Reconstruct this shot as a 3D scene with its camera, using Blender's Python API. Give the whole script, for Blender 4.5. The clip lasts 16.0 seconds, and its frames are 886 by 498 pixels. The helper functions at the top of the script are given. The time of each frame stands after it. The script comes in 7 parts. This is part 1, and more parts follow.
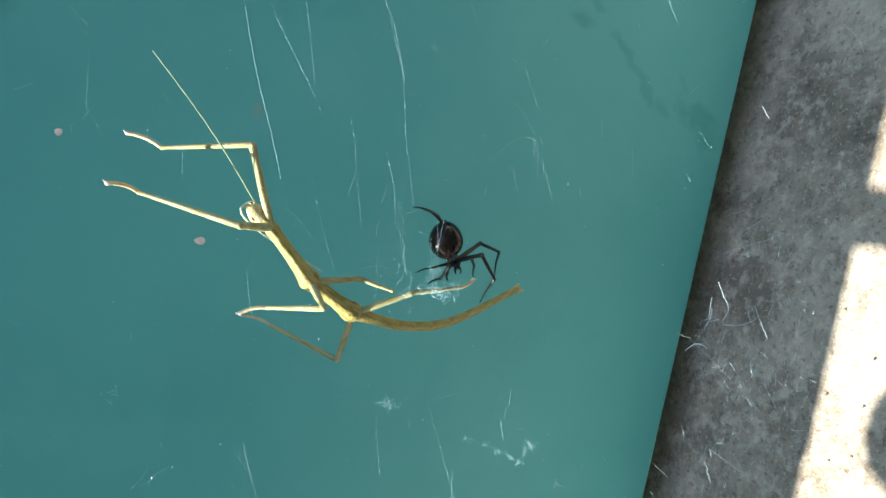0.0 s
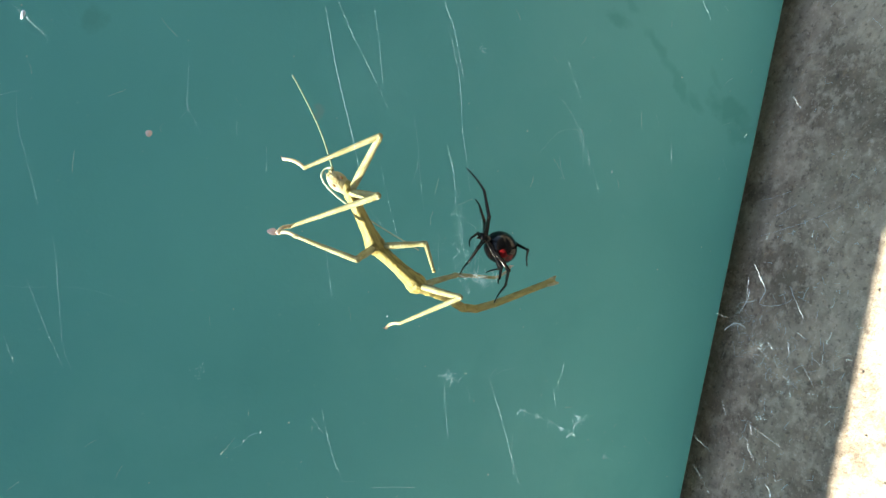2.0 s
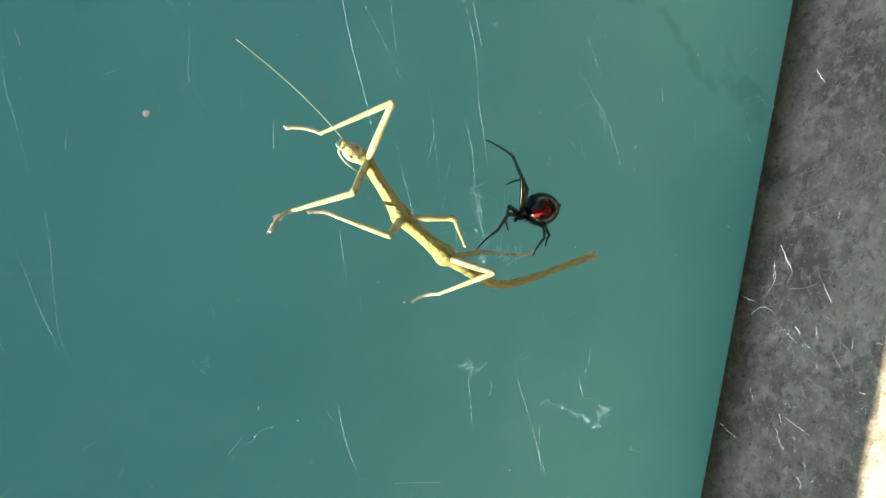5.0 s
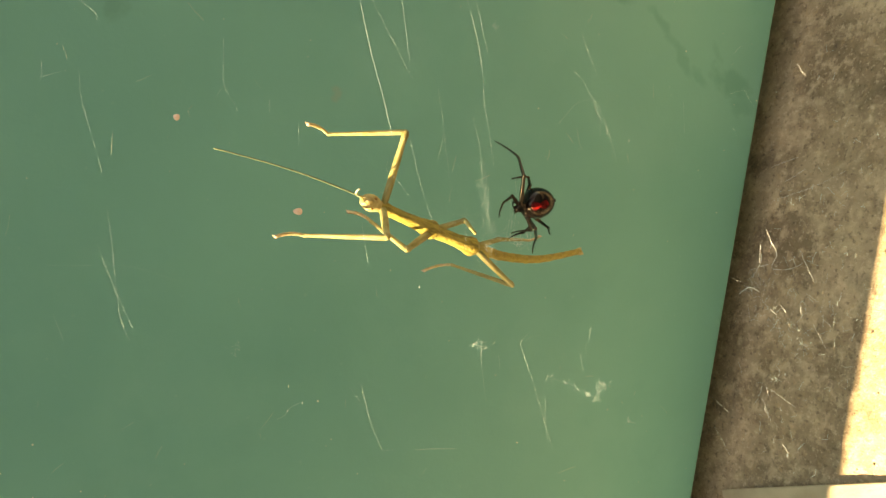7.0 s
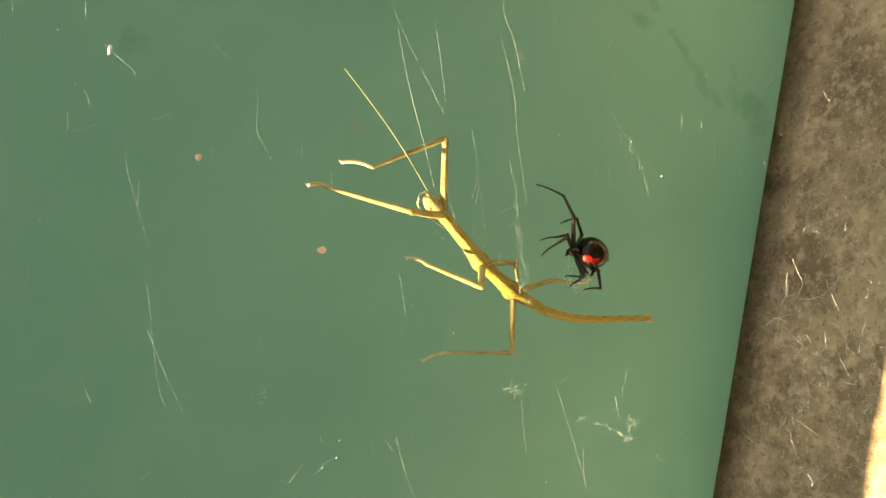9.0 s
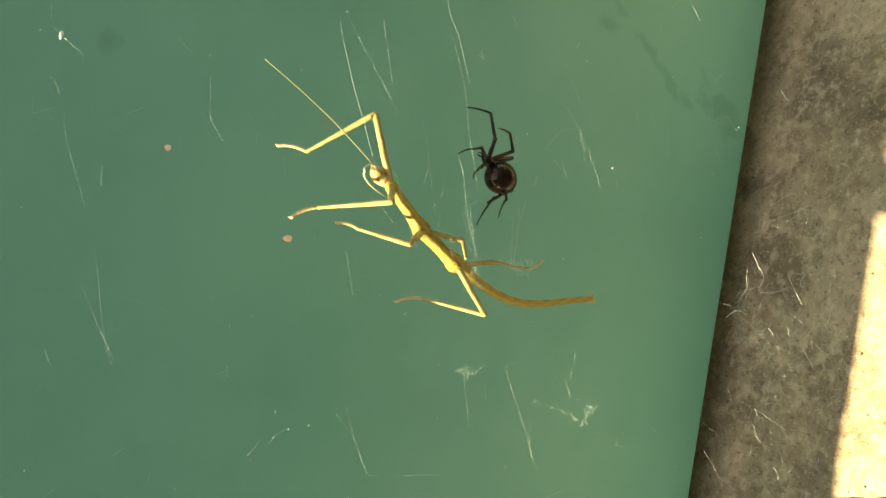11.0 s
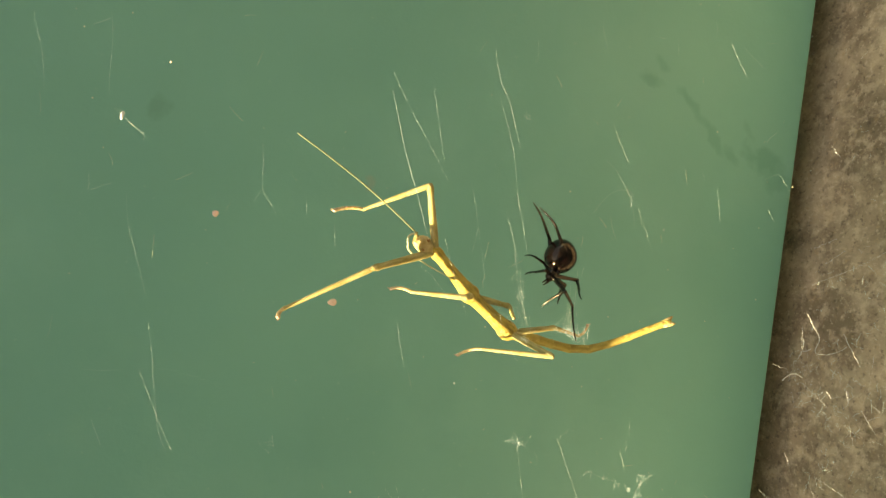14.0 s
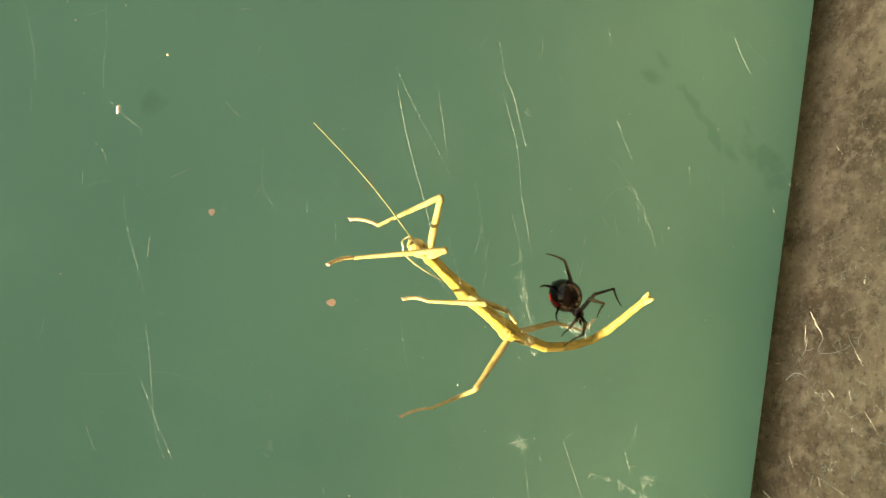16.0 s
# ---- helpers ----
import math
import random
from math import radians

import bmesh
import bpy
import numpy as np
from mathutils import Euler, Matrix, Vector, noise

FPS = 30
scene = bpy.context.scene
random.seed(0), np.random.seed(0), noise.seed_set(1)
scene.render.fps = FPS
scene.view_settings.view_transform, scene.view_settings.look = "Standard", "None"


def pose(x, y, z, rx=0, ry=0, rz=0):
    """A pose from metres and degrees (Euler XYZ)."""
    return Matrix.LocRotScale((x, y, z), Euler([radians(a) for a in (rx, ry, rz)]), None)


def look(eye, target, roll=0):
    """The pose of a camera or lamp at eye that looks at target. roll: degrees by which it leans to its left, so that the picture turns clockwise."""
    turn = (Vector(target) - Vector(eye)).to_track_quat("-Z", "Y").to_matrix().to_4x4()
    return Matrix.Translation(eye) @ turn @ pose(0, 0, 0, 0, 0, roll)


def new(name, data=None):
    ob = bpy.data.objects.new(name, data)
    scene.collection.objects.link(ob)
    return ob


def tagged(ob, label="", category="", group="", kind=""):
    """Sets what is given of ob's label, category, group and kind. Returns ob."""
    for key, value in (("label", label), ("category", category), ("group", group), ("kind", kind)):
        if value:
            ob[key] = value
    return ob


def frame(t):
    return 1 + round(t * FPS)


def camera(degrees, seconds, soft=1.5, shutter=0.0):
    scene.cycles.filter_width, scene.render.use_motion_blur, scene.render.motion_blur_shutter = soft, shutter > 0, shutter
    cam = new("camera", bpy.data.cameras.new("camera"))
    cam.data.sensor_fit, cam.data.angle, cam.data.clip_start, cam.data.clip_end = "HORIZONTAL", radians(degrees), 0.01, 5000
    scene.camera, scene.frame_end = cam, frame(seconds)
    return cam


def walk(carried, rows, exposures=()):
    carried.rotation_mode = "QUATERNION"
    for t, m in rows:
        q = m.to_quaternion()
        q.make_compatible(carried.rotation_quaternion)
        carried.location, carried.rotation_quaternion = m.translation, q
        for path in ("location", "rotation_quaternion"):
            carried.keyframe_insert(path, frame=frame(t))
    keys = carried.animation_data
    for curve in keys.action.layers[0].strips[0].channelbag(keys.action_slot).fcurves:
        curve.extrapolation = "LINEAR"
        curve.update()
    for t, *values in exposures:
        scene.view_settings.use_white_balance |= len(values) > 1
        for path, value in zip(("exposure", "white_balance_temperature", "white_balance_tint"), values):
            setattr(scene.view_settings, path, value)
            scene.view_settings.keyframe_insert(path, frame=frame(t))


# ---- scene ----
# A black widow-like spider and a stick insect in a tangle web, in the corner between a green painted
# metal box and a concrete slab. The camera lies on its side, its right hand side towards the ground.
# X runs along the foot of the box, Y into it, Z up.
cam = camera(64.0, 16.0, soft=1.45)
PATH = [
    (0, (0.0594, 0.1300, 0.1869), (0.0561, 0.3094, 0.0986), -77.88),
    (0.5, (0.0578, 0.1259, 0.1919), (0.0538, 0.3055, 0.1038), -77.99),
    (1, (0.0565, 0.1227, 0.1950), (0.0528, 0.3030, 0.1085), -77.98),
    (1.5, (0.0561, 0.1214, 0.1972), (0.0522, 0.3031, 0.1137), -78.46),
    (2, (0.0531, 0.1212, 0.1977), (0.0504, 0.3037, 0.1158), -78.86),
    (2.5, (0.0530, 0.1202, 0.1969), (0.0505, 0.3035, 0.1169), -79.37),
    (3, (0.0509, 0.1218, 0.1939), (0.0488, 0.3051, 0.1139), -79.68),
    (3.5, (0.0472, 0.1255, 0.1951), (0.0453, 0.3083, 0.1139), -79.65),
    (4, (0.0476, 0.1321, 0.1961), (0.0464, 0.3140, 0.1130), -79.70),
    (4.2, (0.0481, 0.1330, 0.1951), (0.0469, 0.3149, 0.1119), -79.68),
    (6.3, (0.0455, 0.1266, 0.2049), (0.0446, 0.3082, 0.1211), -80.41),
    (6.5, (0.0467, 0.1270, 0.2054), (0.0454, 0.3082, 0.1207), -80.66),
    (7, (0.0459, 0.1208, 0.2061), (0.0429, 0.3019, 0.1214), -81.05),
    (7.5, (0.0495, 0.1312, 0.2108), (0.0457, 0.3118, 0.1250), -81.35),
    (8, (0.0518, 0.1362, 0.2113), (0.0484, 0.3160, 0.1238), -81.27),
    (8.5, (0.0555, 0.1341, 0.2125), (0.0521, 0.3136, 0.1243), -81.44),
    (9, (0.0541, 0.1307, 0.2149), (0.0510, 0.3099, 0.1262), -81.48),
    (9.5, (0.0582, 0.1302, 0.2144), (0.0556, 0.3094, 0.1257), -81.49),
    (9.7, (0.0576, 0.1293, 0.2134), (0.0540, 0.3084, 0.1245), -81.46),
    (12, (0.0449, 0.1109, 0.1997), (0.0510, 0.2949, 0.1217), -80.07),
    (12.5, (0.0479, 0.1133, 0.2006), (0.0546, 0.2975, 0.1231), -80.03),
    (13, (0.0485, 0.1138, 0.1986), (0.0570, 0.2984, 0.1222), -79.99),
    (13.5, (0.0517, 0.1178, 0.2072), (0.0616, 0.3024, 0.1311), -79.76),
    (14, (0.0542, 0.1222, 0.2086), (0.0654, 0.3071, 0.1334), -79.61),
    (14.5, (0.0517, 0.1218, 0.2070), (0.0635, 0.3070, 0.1323), -79.59),
    (15, (0.0480, 0.1224, 0.2034), (0.0604, 0.3078, 0.1293), -79.48),
    (15.5, (0.0507, 0.1247, 0.2061), (0.0628, 0.3093, 0.1300), -79.59),
    (16, (0.0538, 0.1264, 0.2099), (0.0653, 0.3102, 0.1320), -79.71),
]
EXPOSURES = [
    (0, 3.07, 7250, 3),
    (1.5, 3.08, 7599, 4),
    (2, 3.09, 7984, 4),
    (2.5, 3.17, 12367, 9),
    (3, 3.19, 14667, 10),
    (3.5, 3.16, 11811, 8),
    (4, 3.09, 7984, 4),
    (4.2, 3.08, 7599, 4),
    (6.3, 3.17, 12367, 9),
    (6.6, 3.25, 27416, 13),
    (7, 3.29, 90000, 16),
    (9.7, 3.29, 90000, 16),
    (11.8, 3.07, 7250, 3),
    (12.6, 3.07, 7250, 3),
    (13, 3.11, 8688, 5),
    (13.3, 3.16, 11467, 8),
    (13.5, 3.29, 16863, 11),
    (13.8, 3.26, 33185, 14),
    (14.2, 3.29, 90000, 16),
    (16, 3.29, 90000, 16),
]
walk(cam, [(t, look(eye, target, roll)) for t, eye, target, roll in PATH], EXPOSURES)

# ---- world and sun ----
PANEL_Y = 0.312
PANEL_TOP = 0.80
SLAB = -0.015                       # the slab lies a little under the box, which stands on feet
SHADE = 0.0440                       # width of the box's shade on the slab
SHADER_EDGE = 0.255                     # edge of the unseen boards added overhead, which leave a strip of the slab in sun
SKY_BLOCK_Y = -0.60                       # an unseen wall added across from the box closes the place and cuts the skylight
SUN_WAY = Vector((-0.95, SHADE / (PANEL_TOP - SLAB), 1.0)).normalized()

world = bpy.data.worlds.new("sky")
scene.world = world
world.use_nodes = True
wn = world.node_tree
sky = wn.nodes.new("ShaderNodeTexSky")
sky.sky_type = "NISHITA"
sky.sun_disc = False
sky.sun_elevation = math.asin(SUN_WAY.z)
sky.sun_rotation = math.atan2(SUN_WAY.x, SUN_WAY.y)
wn.links.new(sky.outputs["Color"], wn.nodes["Background"].inputs["Color"])
wn.nodes["Background"].inputs["Strength"].default_value = 0.084

sun_data = bpy.data.lights.new("sun", "SUN")
sun_data.energy = 2.4
sun_data.angle = radians(0.2)
sun_data.color = (1.0, 0.995, 0.985)
sun = new("sun", sun_data)
sun.matrix_world = look(SUN_WAY * 3, (0, 0, 0))


# ---- materials ----
def material(name, base, rough=0.6, metal=0.0, second=None, scale=200.0, detail=5.0, bump=0.0, bump_scale=800.0,
             low=0.35, high=0.65, spec=0.5, coat=0.0, stretch=1.0, skin=0.0):
    m = bpy.data.materials.new(name)
    m.use_nodes = True
    n, k = m.node_tree.nodes, m.node_tree.links
    b = n["Principled BSDF"]
    b.inputs["Base Color"].default_value = (*base, 1)
    b.inputs["Roughness"].default_value = rough
    b.inputs["Metallic"].default_value = metal
    b.inputs["Specular IOR Level"].default_value = spec
    b.inputs["Coat Weight"].default_value = coat
    if skin:
        b.inputs["Subsurface Weight"].default_value = skin
        b.inputs["Subsurface Radius"].default_value = (1.0, 0.85, 0.5)
        b.inputs["Subsurface Scale"].default_value = 0.0012
    co = n.new("ShaderNodeTexCoord")
    if second:
        t = n.new("ShaderNodeTexNoise")
        t.inputs["Scale"].default_value = scale
        t.inputs["Detail"].default_value = detail
        r = n.new("ShaderNodeValToRGB")
        r.color_ramp.elements[0].position, r.color_ramp.elements[1].position = low, high
        r.color_ramp.elements[0].color, r.color_ramp.elements[1].color = (*base, 1), (*second, 1)
        along = n.new("ShaderNodeMapping")
        along.inputs["Scale"].default_value = (1, 1, 1 / stretch)
        k.new(co.outputs["Object"], along.inputs["Vector"])
        k.new(along.outputs["Vector"], t.inputs["Vector"])
        k.new(t.outputs["Fac"], r.inputs["Fac"])
        k.new(r.outputs["Color"], b.inputs["Base Color"])
    if bump:
        t2 = n.new("ShaderNodeTexNoise")
        t2.inputs["Scale"].default_value = bump_scale
        t2.inputs["Detail"].default_value = 4
        bp = n.new("ShaderNodeBump")
        bp.inputs["Strength"].default_value = bump
        bp.inputs["Distance"].default_value = 0.0004
        k.new(co.outputs["Object"], t2.inputs["Vector"])
        k.new(t2.outputs["Fac"], bp.inputs["Height"])
        k.new(bp.outputs["Normal"], b.inputs["Normal"])
    return m


def layered(name, layers, rough, bumps, spec=0.4):
    """A surface of noise layers mixed one over another: (colour, scale, low, high, detail, strength)."""
    m = bpy.data.materials.new(name)
    m.use_nodes = True
    n, k = m.node_tree.nodes, m.node_tree.links
    b = n["Principled BSDF"]
    b.inputs["Roughness"].default_value = rough
    b.inputs["Specular IOR Level"].default_value = spec
    co = n.new("ShaderNodeTexCoord")
    last = None
    for i, (colour, scale, low, high, detail, strength) in enumerate(layers):
        rgb = n.new("ShaderNodeRGB")
        rgb.outputs[0].default_value = (*colour, 1)
        if last is None:
            last = rgb.outputs[0]
            continue
        mp = n.new("ShaderNodeMapping")
        mp.inputs["Location"].default_value = (3.1 * i, 1.7 * i, 5.3 * i)
        t = n.new("ShaderNodeTexNoise")
        t.inputs["Scale"].default_value = scale
        t.inputs["Detail"].default_value = detail
        t.inputs["Roughness"].default_value = 0.6
        r = n.new("ShaderNodeMapRange")
        r.inputs["From Min"].default_value, r.inputs["From Max"].default_value = low, high
        r.inputs["To Min"].default_value, r.inputs["To Max"].default_value = 0.0, strength
        mix = n.new("ShaderNodeMix")
        mix.data_type = "RGBA"
        k.new(co.outputs["Object"], mp.inputs["Vector"])
        k.new(mp.outputs["Vector"], t.inputs["Vector"])
        k.new(t.outputs["Fac"], r.inputs["Value"])
        k.new(r.outputs["Result"], mix.inputs["Factor"])
        k.new(last, mix.inputs["A"])
        k.new(rgb.outputs[0], mix.inputs["B"])
        last = mix.outputs["Result"]
    k.new(last, b.inputs["Base Color"])
    normal = None
    for scale, distance in bumps:
        t = n.new("ShaderNodeTexNoise")
        t.inputs["Scale"].default_value = scale
        t.inputs["Detail"].default_value = 6
        bp = n.new("ShaderNodeBump")
        bp.inputs["Distance"].default_value = distance
        bp.inputs["Strength"].default_value = 0.8
        k.new(co.outputs["Object"], t.inputs["Vector"])
        k.new(t.outputs["Fac"], bp.inputs["Height"])
        if normal:
            k.new(normal, bp.inputs["Normal"])
        normal = bp.outputs["Normal"]
    k.new(normal, b.inputs["Normal"])
    return m


GREEN = layered("green_paint", [
    ((0.070, 0.376, 0.385), 1, 0, 1, 0, 1),
    ((0.086, 0.414, 0.419), 9, 0.40, 0.62, 3, 0.8),
    ((0.129, 0.458, 0.465), 26, 0.50, 0.78, 6, 0.3),
    ((0.046, 0.315, 0.329), 17, 0.60, 0.74, 5, 0.35),
    ((0.224, 0.519, 0.509), 420, 0.68, 0.82, 2, 0.3)], 0.6, [(60, 0.0005), (900, 0.00004)], spec=0.5)
CONCRETE = layered("concrete", [
    ((0.340, 0.284, 0.229), 1, 0, 1, 0, 1),
    ((0.500, 0.428, 0.352), 24, 0.42, 0.62, 6, 0.75),
    ((0.170, 0.138, 0.110), 38, 0.46, 0.62, 8, 0.78),
    ((0.131, 0.107, 0.090), 150, 0.50, 0.70, 6, 0.5),
    ((0.581, 0.496, 0.414), 230, 0.50, 0.66, 5, 0.6),
    ((0.091, 0.072, 0.059), 95, 0.53, 0.70, 6, 0.45),
    ((0.452, 0.336, 0.233), 480, 0.58, 0.70, 3, 0.4),
    ((0.621, 0.544, 0.475), 700, 0.58, 0.70, 2, 0.45),
    ((0.076, 0.064, 0.058), 520, 0.58, 0.70, 2, 0.5)], 0.9, [(110, 0.0010), (420, 0.0008), (1300, 0.0004)], spec=0.2)
BOARD = layered("pale_board", [
    ((0.66, 0.645, 0.61), 1, 0, 1, 0, 1),
    ((0.54, 0.525, 0.49), 60, 0.45, 0.7, 5, 0.8)], 0.8, [(300, 0.0005)])

RENDER_COAT = layered("grey_render", [
    ((0.21, 0.20, 0.185), 1, 0, 1, 0, 1),
    ((0.16, 0.152, 0.14), 5, 0.45, 0.7, 5, 0.8)], 0.9, [(200, 0.0006)])


def blot(mat, colour, centre, size, turn, strength, rough_scale):
    """One stain of its own shape on a surface: an ellipse with ragged edges, places and sizes in metres."""
    n, k = mat.node_tree.nodes, mat.node_tree.links
    b = n["Principled BSDF"]
    before = b.inputs["Base Color"].links[0].from_socket
    co = n.new("ShaderNodeTexCoord")
    warp = n.new("ShaderNodeTexNoise")
    warp.inputs["Scale"].default_value = rough_scale
    warp.inputs["Detail"].default_value = 7
    amount = n.new("ShaderNodeVectorMath")
    amount.operation = "MULTIPLY_ADD"
    amount.inputs[1].default_value = (size[0] * 2.6,) * 3
    shift = n.new("ShaderNodeVectorMath")
    shift.operation = "SUBTRACT"
    shift.inputs[1].default_value = (size[0] * 1.3,) * 3
    mp = n.new("ShaderNodeMapping")
    mp.vector_type = "TEXTURE"
    mp.inputs["Location"].default_value = centre
    mp.inputs["Rotation"].default_value = (0, radians(turn), 0)
    mp.inputs["Scale"].default_value = (size[0], 1.0, size[1])
    grad = n.new("ShaderNodeTexGradient")
    grad.gradient_type = "SPHERICAL"
    ramp = n.new("ShaderNodeMapRange")
    ramp.inputs["From Max"].default_value = 0.6
    ramp.inputs["To Max"].default_value = strength
    rgb = n.new("ShaderNodeRGB")
    rgb.outputs[0].default_value = (*colour, 1)
    mix = n.new("ShaderNodeMix")
    mix.data_type = "RGBA"
    k.new(co.outputs["Object"], warp.inputs["Vector"])
    k.new(warp.outputs["Color"], amount.inputs[0])
    k.new(co.outputs["Object"], amount.inputs[2])
    k.new(amount.outputs[0], shift.inputs[0])
    k.new(shift.outputs[0], mp.inputs["Vector"])
    k.new(mp.outputs["Vector"], grad.inputs["Vector"])
    k.new(grad.outputs["Fac"], ramp.inputs["Value"])
    k.new(ramp.outputs["Result"], mix.inputs["Factor"])
    k.new(before, mix.inputs["A"])
    k.new(rgb.outputs[0], mix.inputs["B"])
    k.new(mix.outputs["Result"], b.inputs["Base Color"])


# a dark broken smear towards the foot of the box, a pinkish speck and a dark scuff
for spot, size, turn, strength in (((0.0830, 0.0677), (0.0034, 0.0065), 10, 0.55), ((0.0890, 0.0640), (0.0020, 0.0045), 30, 0.40), ((0.0790, 0.0500), (0.0024, 0.0090), 38, 0.50),
                                   ((0.0700, 0.0390), (0.0026, 0.0100), 44, 0.45), ((0.0655, 0.0300), (0.0022, 0.0060), 40, 0.40), ((0.0672, 0.0150), (0.0060, 0.0120), 6, 0.55),
                                   ((0.0600, 0.0080), (0.0045, 0.0080), -12, 0.40), ((0.0760, 0.0240), (0.0020, 0.0050), 50, 0.30)):
    blot(GREEN, (0.018, 0.235, 0.215), (spot[0], 0, spot[1]), size, turn, strength * 0.75, 170)
blot(GREEN, (0.50, 0.21, 0.16), (0.030, 0, 0.1562), (0.0022, 0.0022), 0, 0.15, 300)
blot(GREEN, (0.045, 0.23, 0.20), (0.0374, 0, 0.2130), (0.0035, 0.0035), 0, 0.35, 200)


# ---- building helpers ----
def mesh_object(name, bm, mat, smooth=True):
    me = bpy.data.meshes.new(name)
    bm.normal_update()
    bm.to_mesh(me)
    bm.free()
    me.materials.append(mat)
    for p in me.polygons:
        p.use_smooth = smooth
    return new(name, me)


def part(name, bm, mat, parent, label="", smooth=True):
    ob = mesh_object(name, bm, mat, smooth)
    ob.parent = parent
    return tagged(ob, label)


def box(bm, lo, hi, bevel=0.0, segments=2):
    made = bmesh.ops.create_cube(bm, size=1.0)
    for v in made["verts"]:
        v.co = Vector([lo[i] + (v.co[i] + 0.5) * (hi[i] - lo[i]) for i in range(3)])
    if bevel:
        edges = list({e for v in made["verts"] for e in v.link_edges})
        bmesh.ops.bevel(bm, geom=edges, offset=bevel, segments=segments, affect="EDGES", profile=0.5)
    return bm


def ring_tube(bm, rings, sides=10, close=True):
    """A skin over rings: (centre, side vector, up vector) with the half widths in the vectors."""
    loops = []
    for c, a, b in rings:
        loops.append([bm.verts.new(Vector(c) + Vector(a) * math.cos(2 * math.pi * k / sides) + Vector(b) * math.sin(2 * math.pi * k / sides))
                      for k in range(sides)])
    for u, w in zip(loops, loops[1:]):
        for k in range(sides):
            bm.faces.new((u[k], u[(k + 1) % sides], w[(k + 1) % sides], w[k]))
    if close:
        bm.faces.new(loops[0][::-1])
        bm.faces.new(loops[-1])
    return bm


def tube(bm, points, radii, sides=6):
    """A round tube through the points."""
    pts = [Vector(p) for p in points]
    rings = []
    for i, p in enumerate(pts):
        d = (pts[min(i + 1, len(pts) - 1)] - pts[max(i - 1, 0)]).normalized()
        a = d.orthogonal().normalized() if i == 0 else (rings[-1][1] - d * rings[-1][1].dot(d)).normalized()
        r = radii[i] if isinstance(radii, (list, tuple)) else radii
        rings.append((p, a, d.cross(a), r))
    return ring_tube(bm, [(p, a * r, b * r) for p, a, b, r in rings], sides)


# ---- the setting ----
def setting():
    bm = bmesh.new()
    nx = 90
    fine = [-0.25 + 0.6 * i / nx for i in range(nx + 1)]
    xs = [-40, -8, -2, -0.8] + fine + [0.9, 2, 8, 40]
    ys = [-40, -8, -2, -0.5, -0.1] + [0.05 + 0.28 * i / 42 for i in range(43)] + [0.5, 1, 4, 40]
    grid = []
    for y in ys:
        row = []
        for x in xs:
            z = SLAB
            if -0.3 < x < 0.4 and 0 < y < 0.4:
                z = SLAB + 0.0012 * (noise.noise((x * 45, y * 45, 0)) - 0.4) + 0.0008 * noise.noise((x * 160, y * 160, 3))
            row.append(bm.verts.new((x, y, z)))
        grid.append(row)
    for a, b in zip(grid, grid[1:]):
        for i in range(len(xs) - 1):
            bm.faces.new((a[i], a[i + 1], b[i + 1], b[i]))
    tagged(mesh_object("ground", bm, CONCRETE), "grey weathered concrete slab, stained, half in sun and half in shade", "ground", kind="structure")

    # unseen overhead boards, added to shade the slab and block part of the sky
    bm = bmesh.new()
    box(bm, (-5, -2.00, 1.20), (-0.52, SHADER_EDGE, 1.24), 0.004, 2)
    tagged(mesh_object("ceiling", bm, BOARD, False), "unseen plain grey boards added overhead to shade the slab and block sky", "ceiling", kind="structure")

    # unseen wall, added to keep low skylight off the green panel
    bm = bmesh.new()
    box(bm, (-5, SKY_BLOCK_Y - 0.12, SLAB), (5, SKY_BLOCK_Y, 1.199), 0.003, 2)
    tagged(mesh_object("sky_block_wall", bm, RENDER_COAT, False), "unseen plain grey wall added across from the green box to block sky", "wall", kind="structure")

    cabinet = tagged(new("utility_box"), "low green painted metal box on short feet, dusty with cobwebs", "box")
    cabinet.location = (0.05, PANEL_Y, 0)
    bm = bmesh.new()
    box(bm, (-1.20, 0, 0), (0.75, 0.012, PANEL_TOP - 0.012), 0.0014, 4)
    part("front_panel", bm, GREEN, cabinet, "flat green painted metal side with a faint dark smear")
    for name, lo, hi in (("back_panel", (-1.20, 0.438, 0), (0.75, 0.45, PANEL_TOP - 0.012)),
                         ("side_panel", (-1.20, 0.0125, 0), (-1.188, 0.4375, PANEL_TOP - 0.012)),
                         ("side_panel", (0.738, 0.0125, 0), (0.75, 0.4375, PANEL_TOP - 0.012)),
                         ("floor_panel", (-1.1875, 0.0125, 0.001), (0.7375, 0.4375, 0.01)),
                         ("lid", (-1.205, 0, PANEL_TOP - 0.0115), (0.755, 0.455, PANEL_TOP))):
        bm = bmesh.new()
        box(bm, lo, hi, 0.0012, 2)
        part(name, bm, GREEN, cabinet)
    for x in (-1.15, 0.70):
        for y in (0.05, 0.40):
            bm = bmesh.new()
            bmesh.ops.create_cone(bm, cap_ends=True, segments=20, radius1=0.022, radius2=0.018, depth=-SLAB + 0.001, matrix=Matrix.Translation((x, y, SLAB / 2)))
            part("foot", bm, GREEN, cabinet)
    return cabinet


setting()

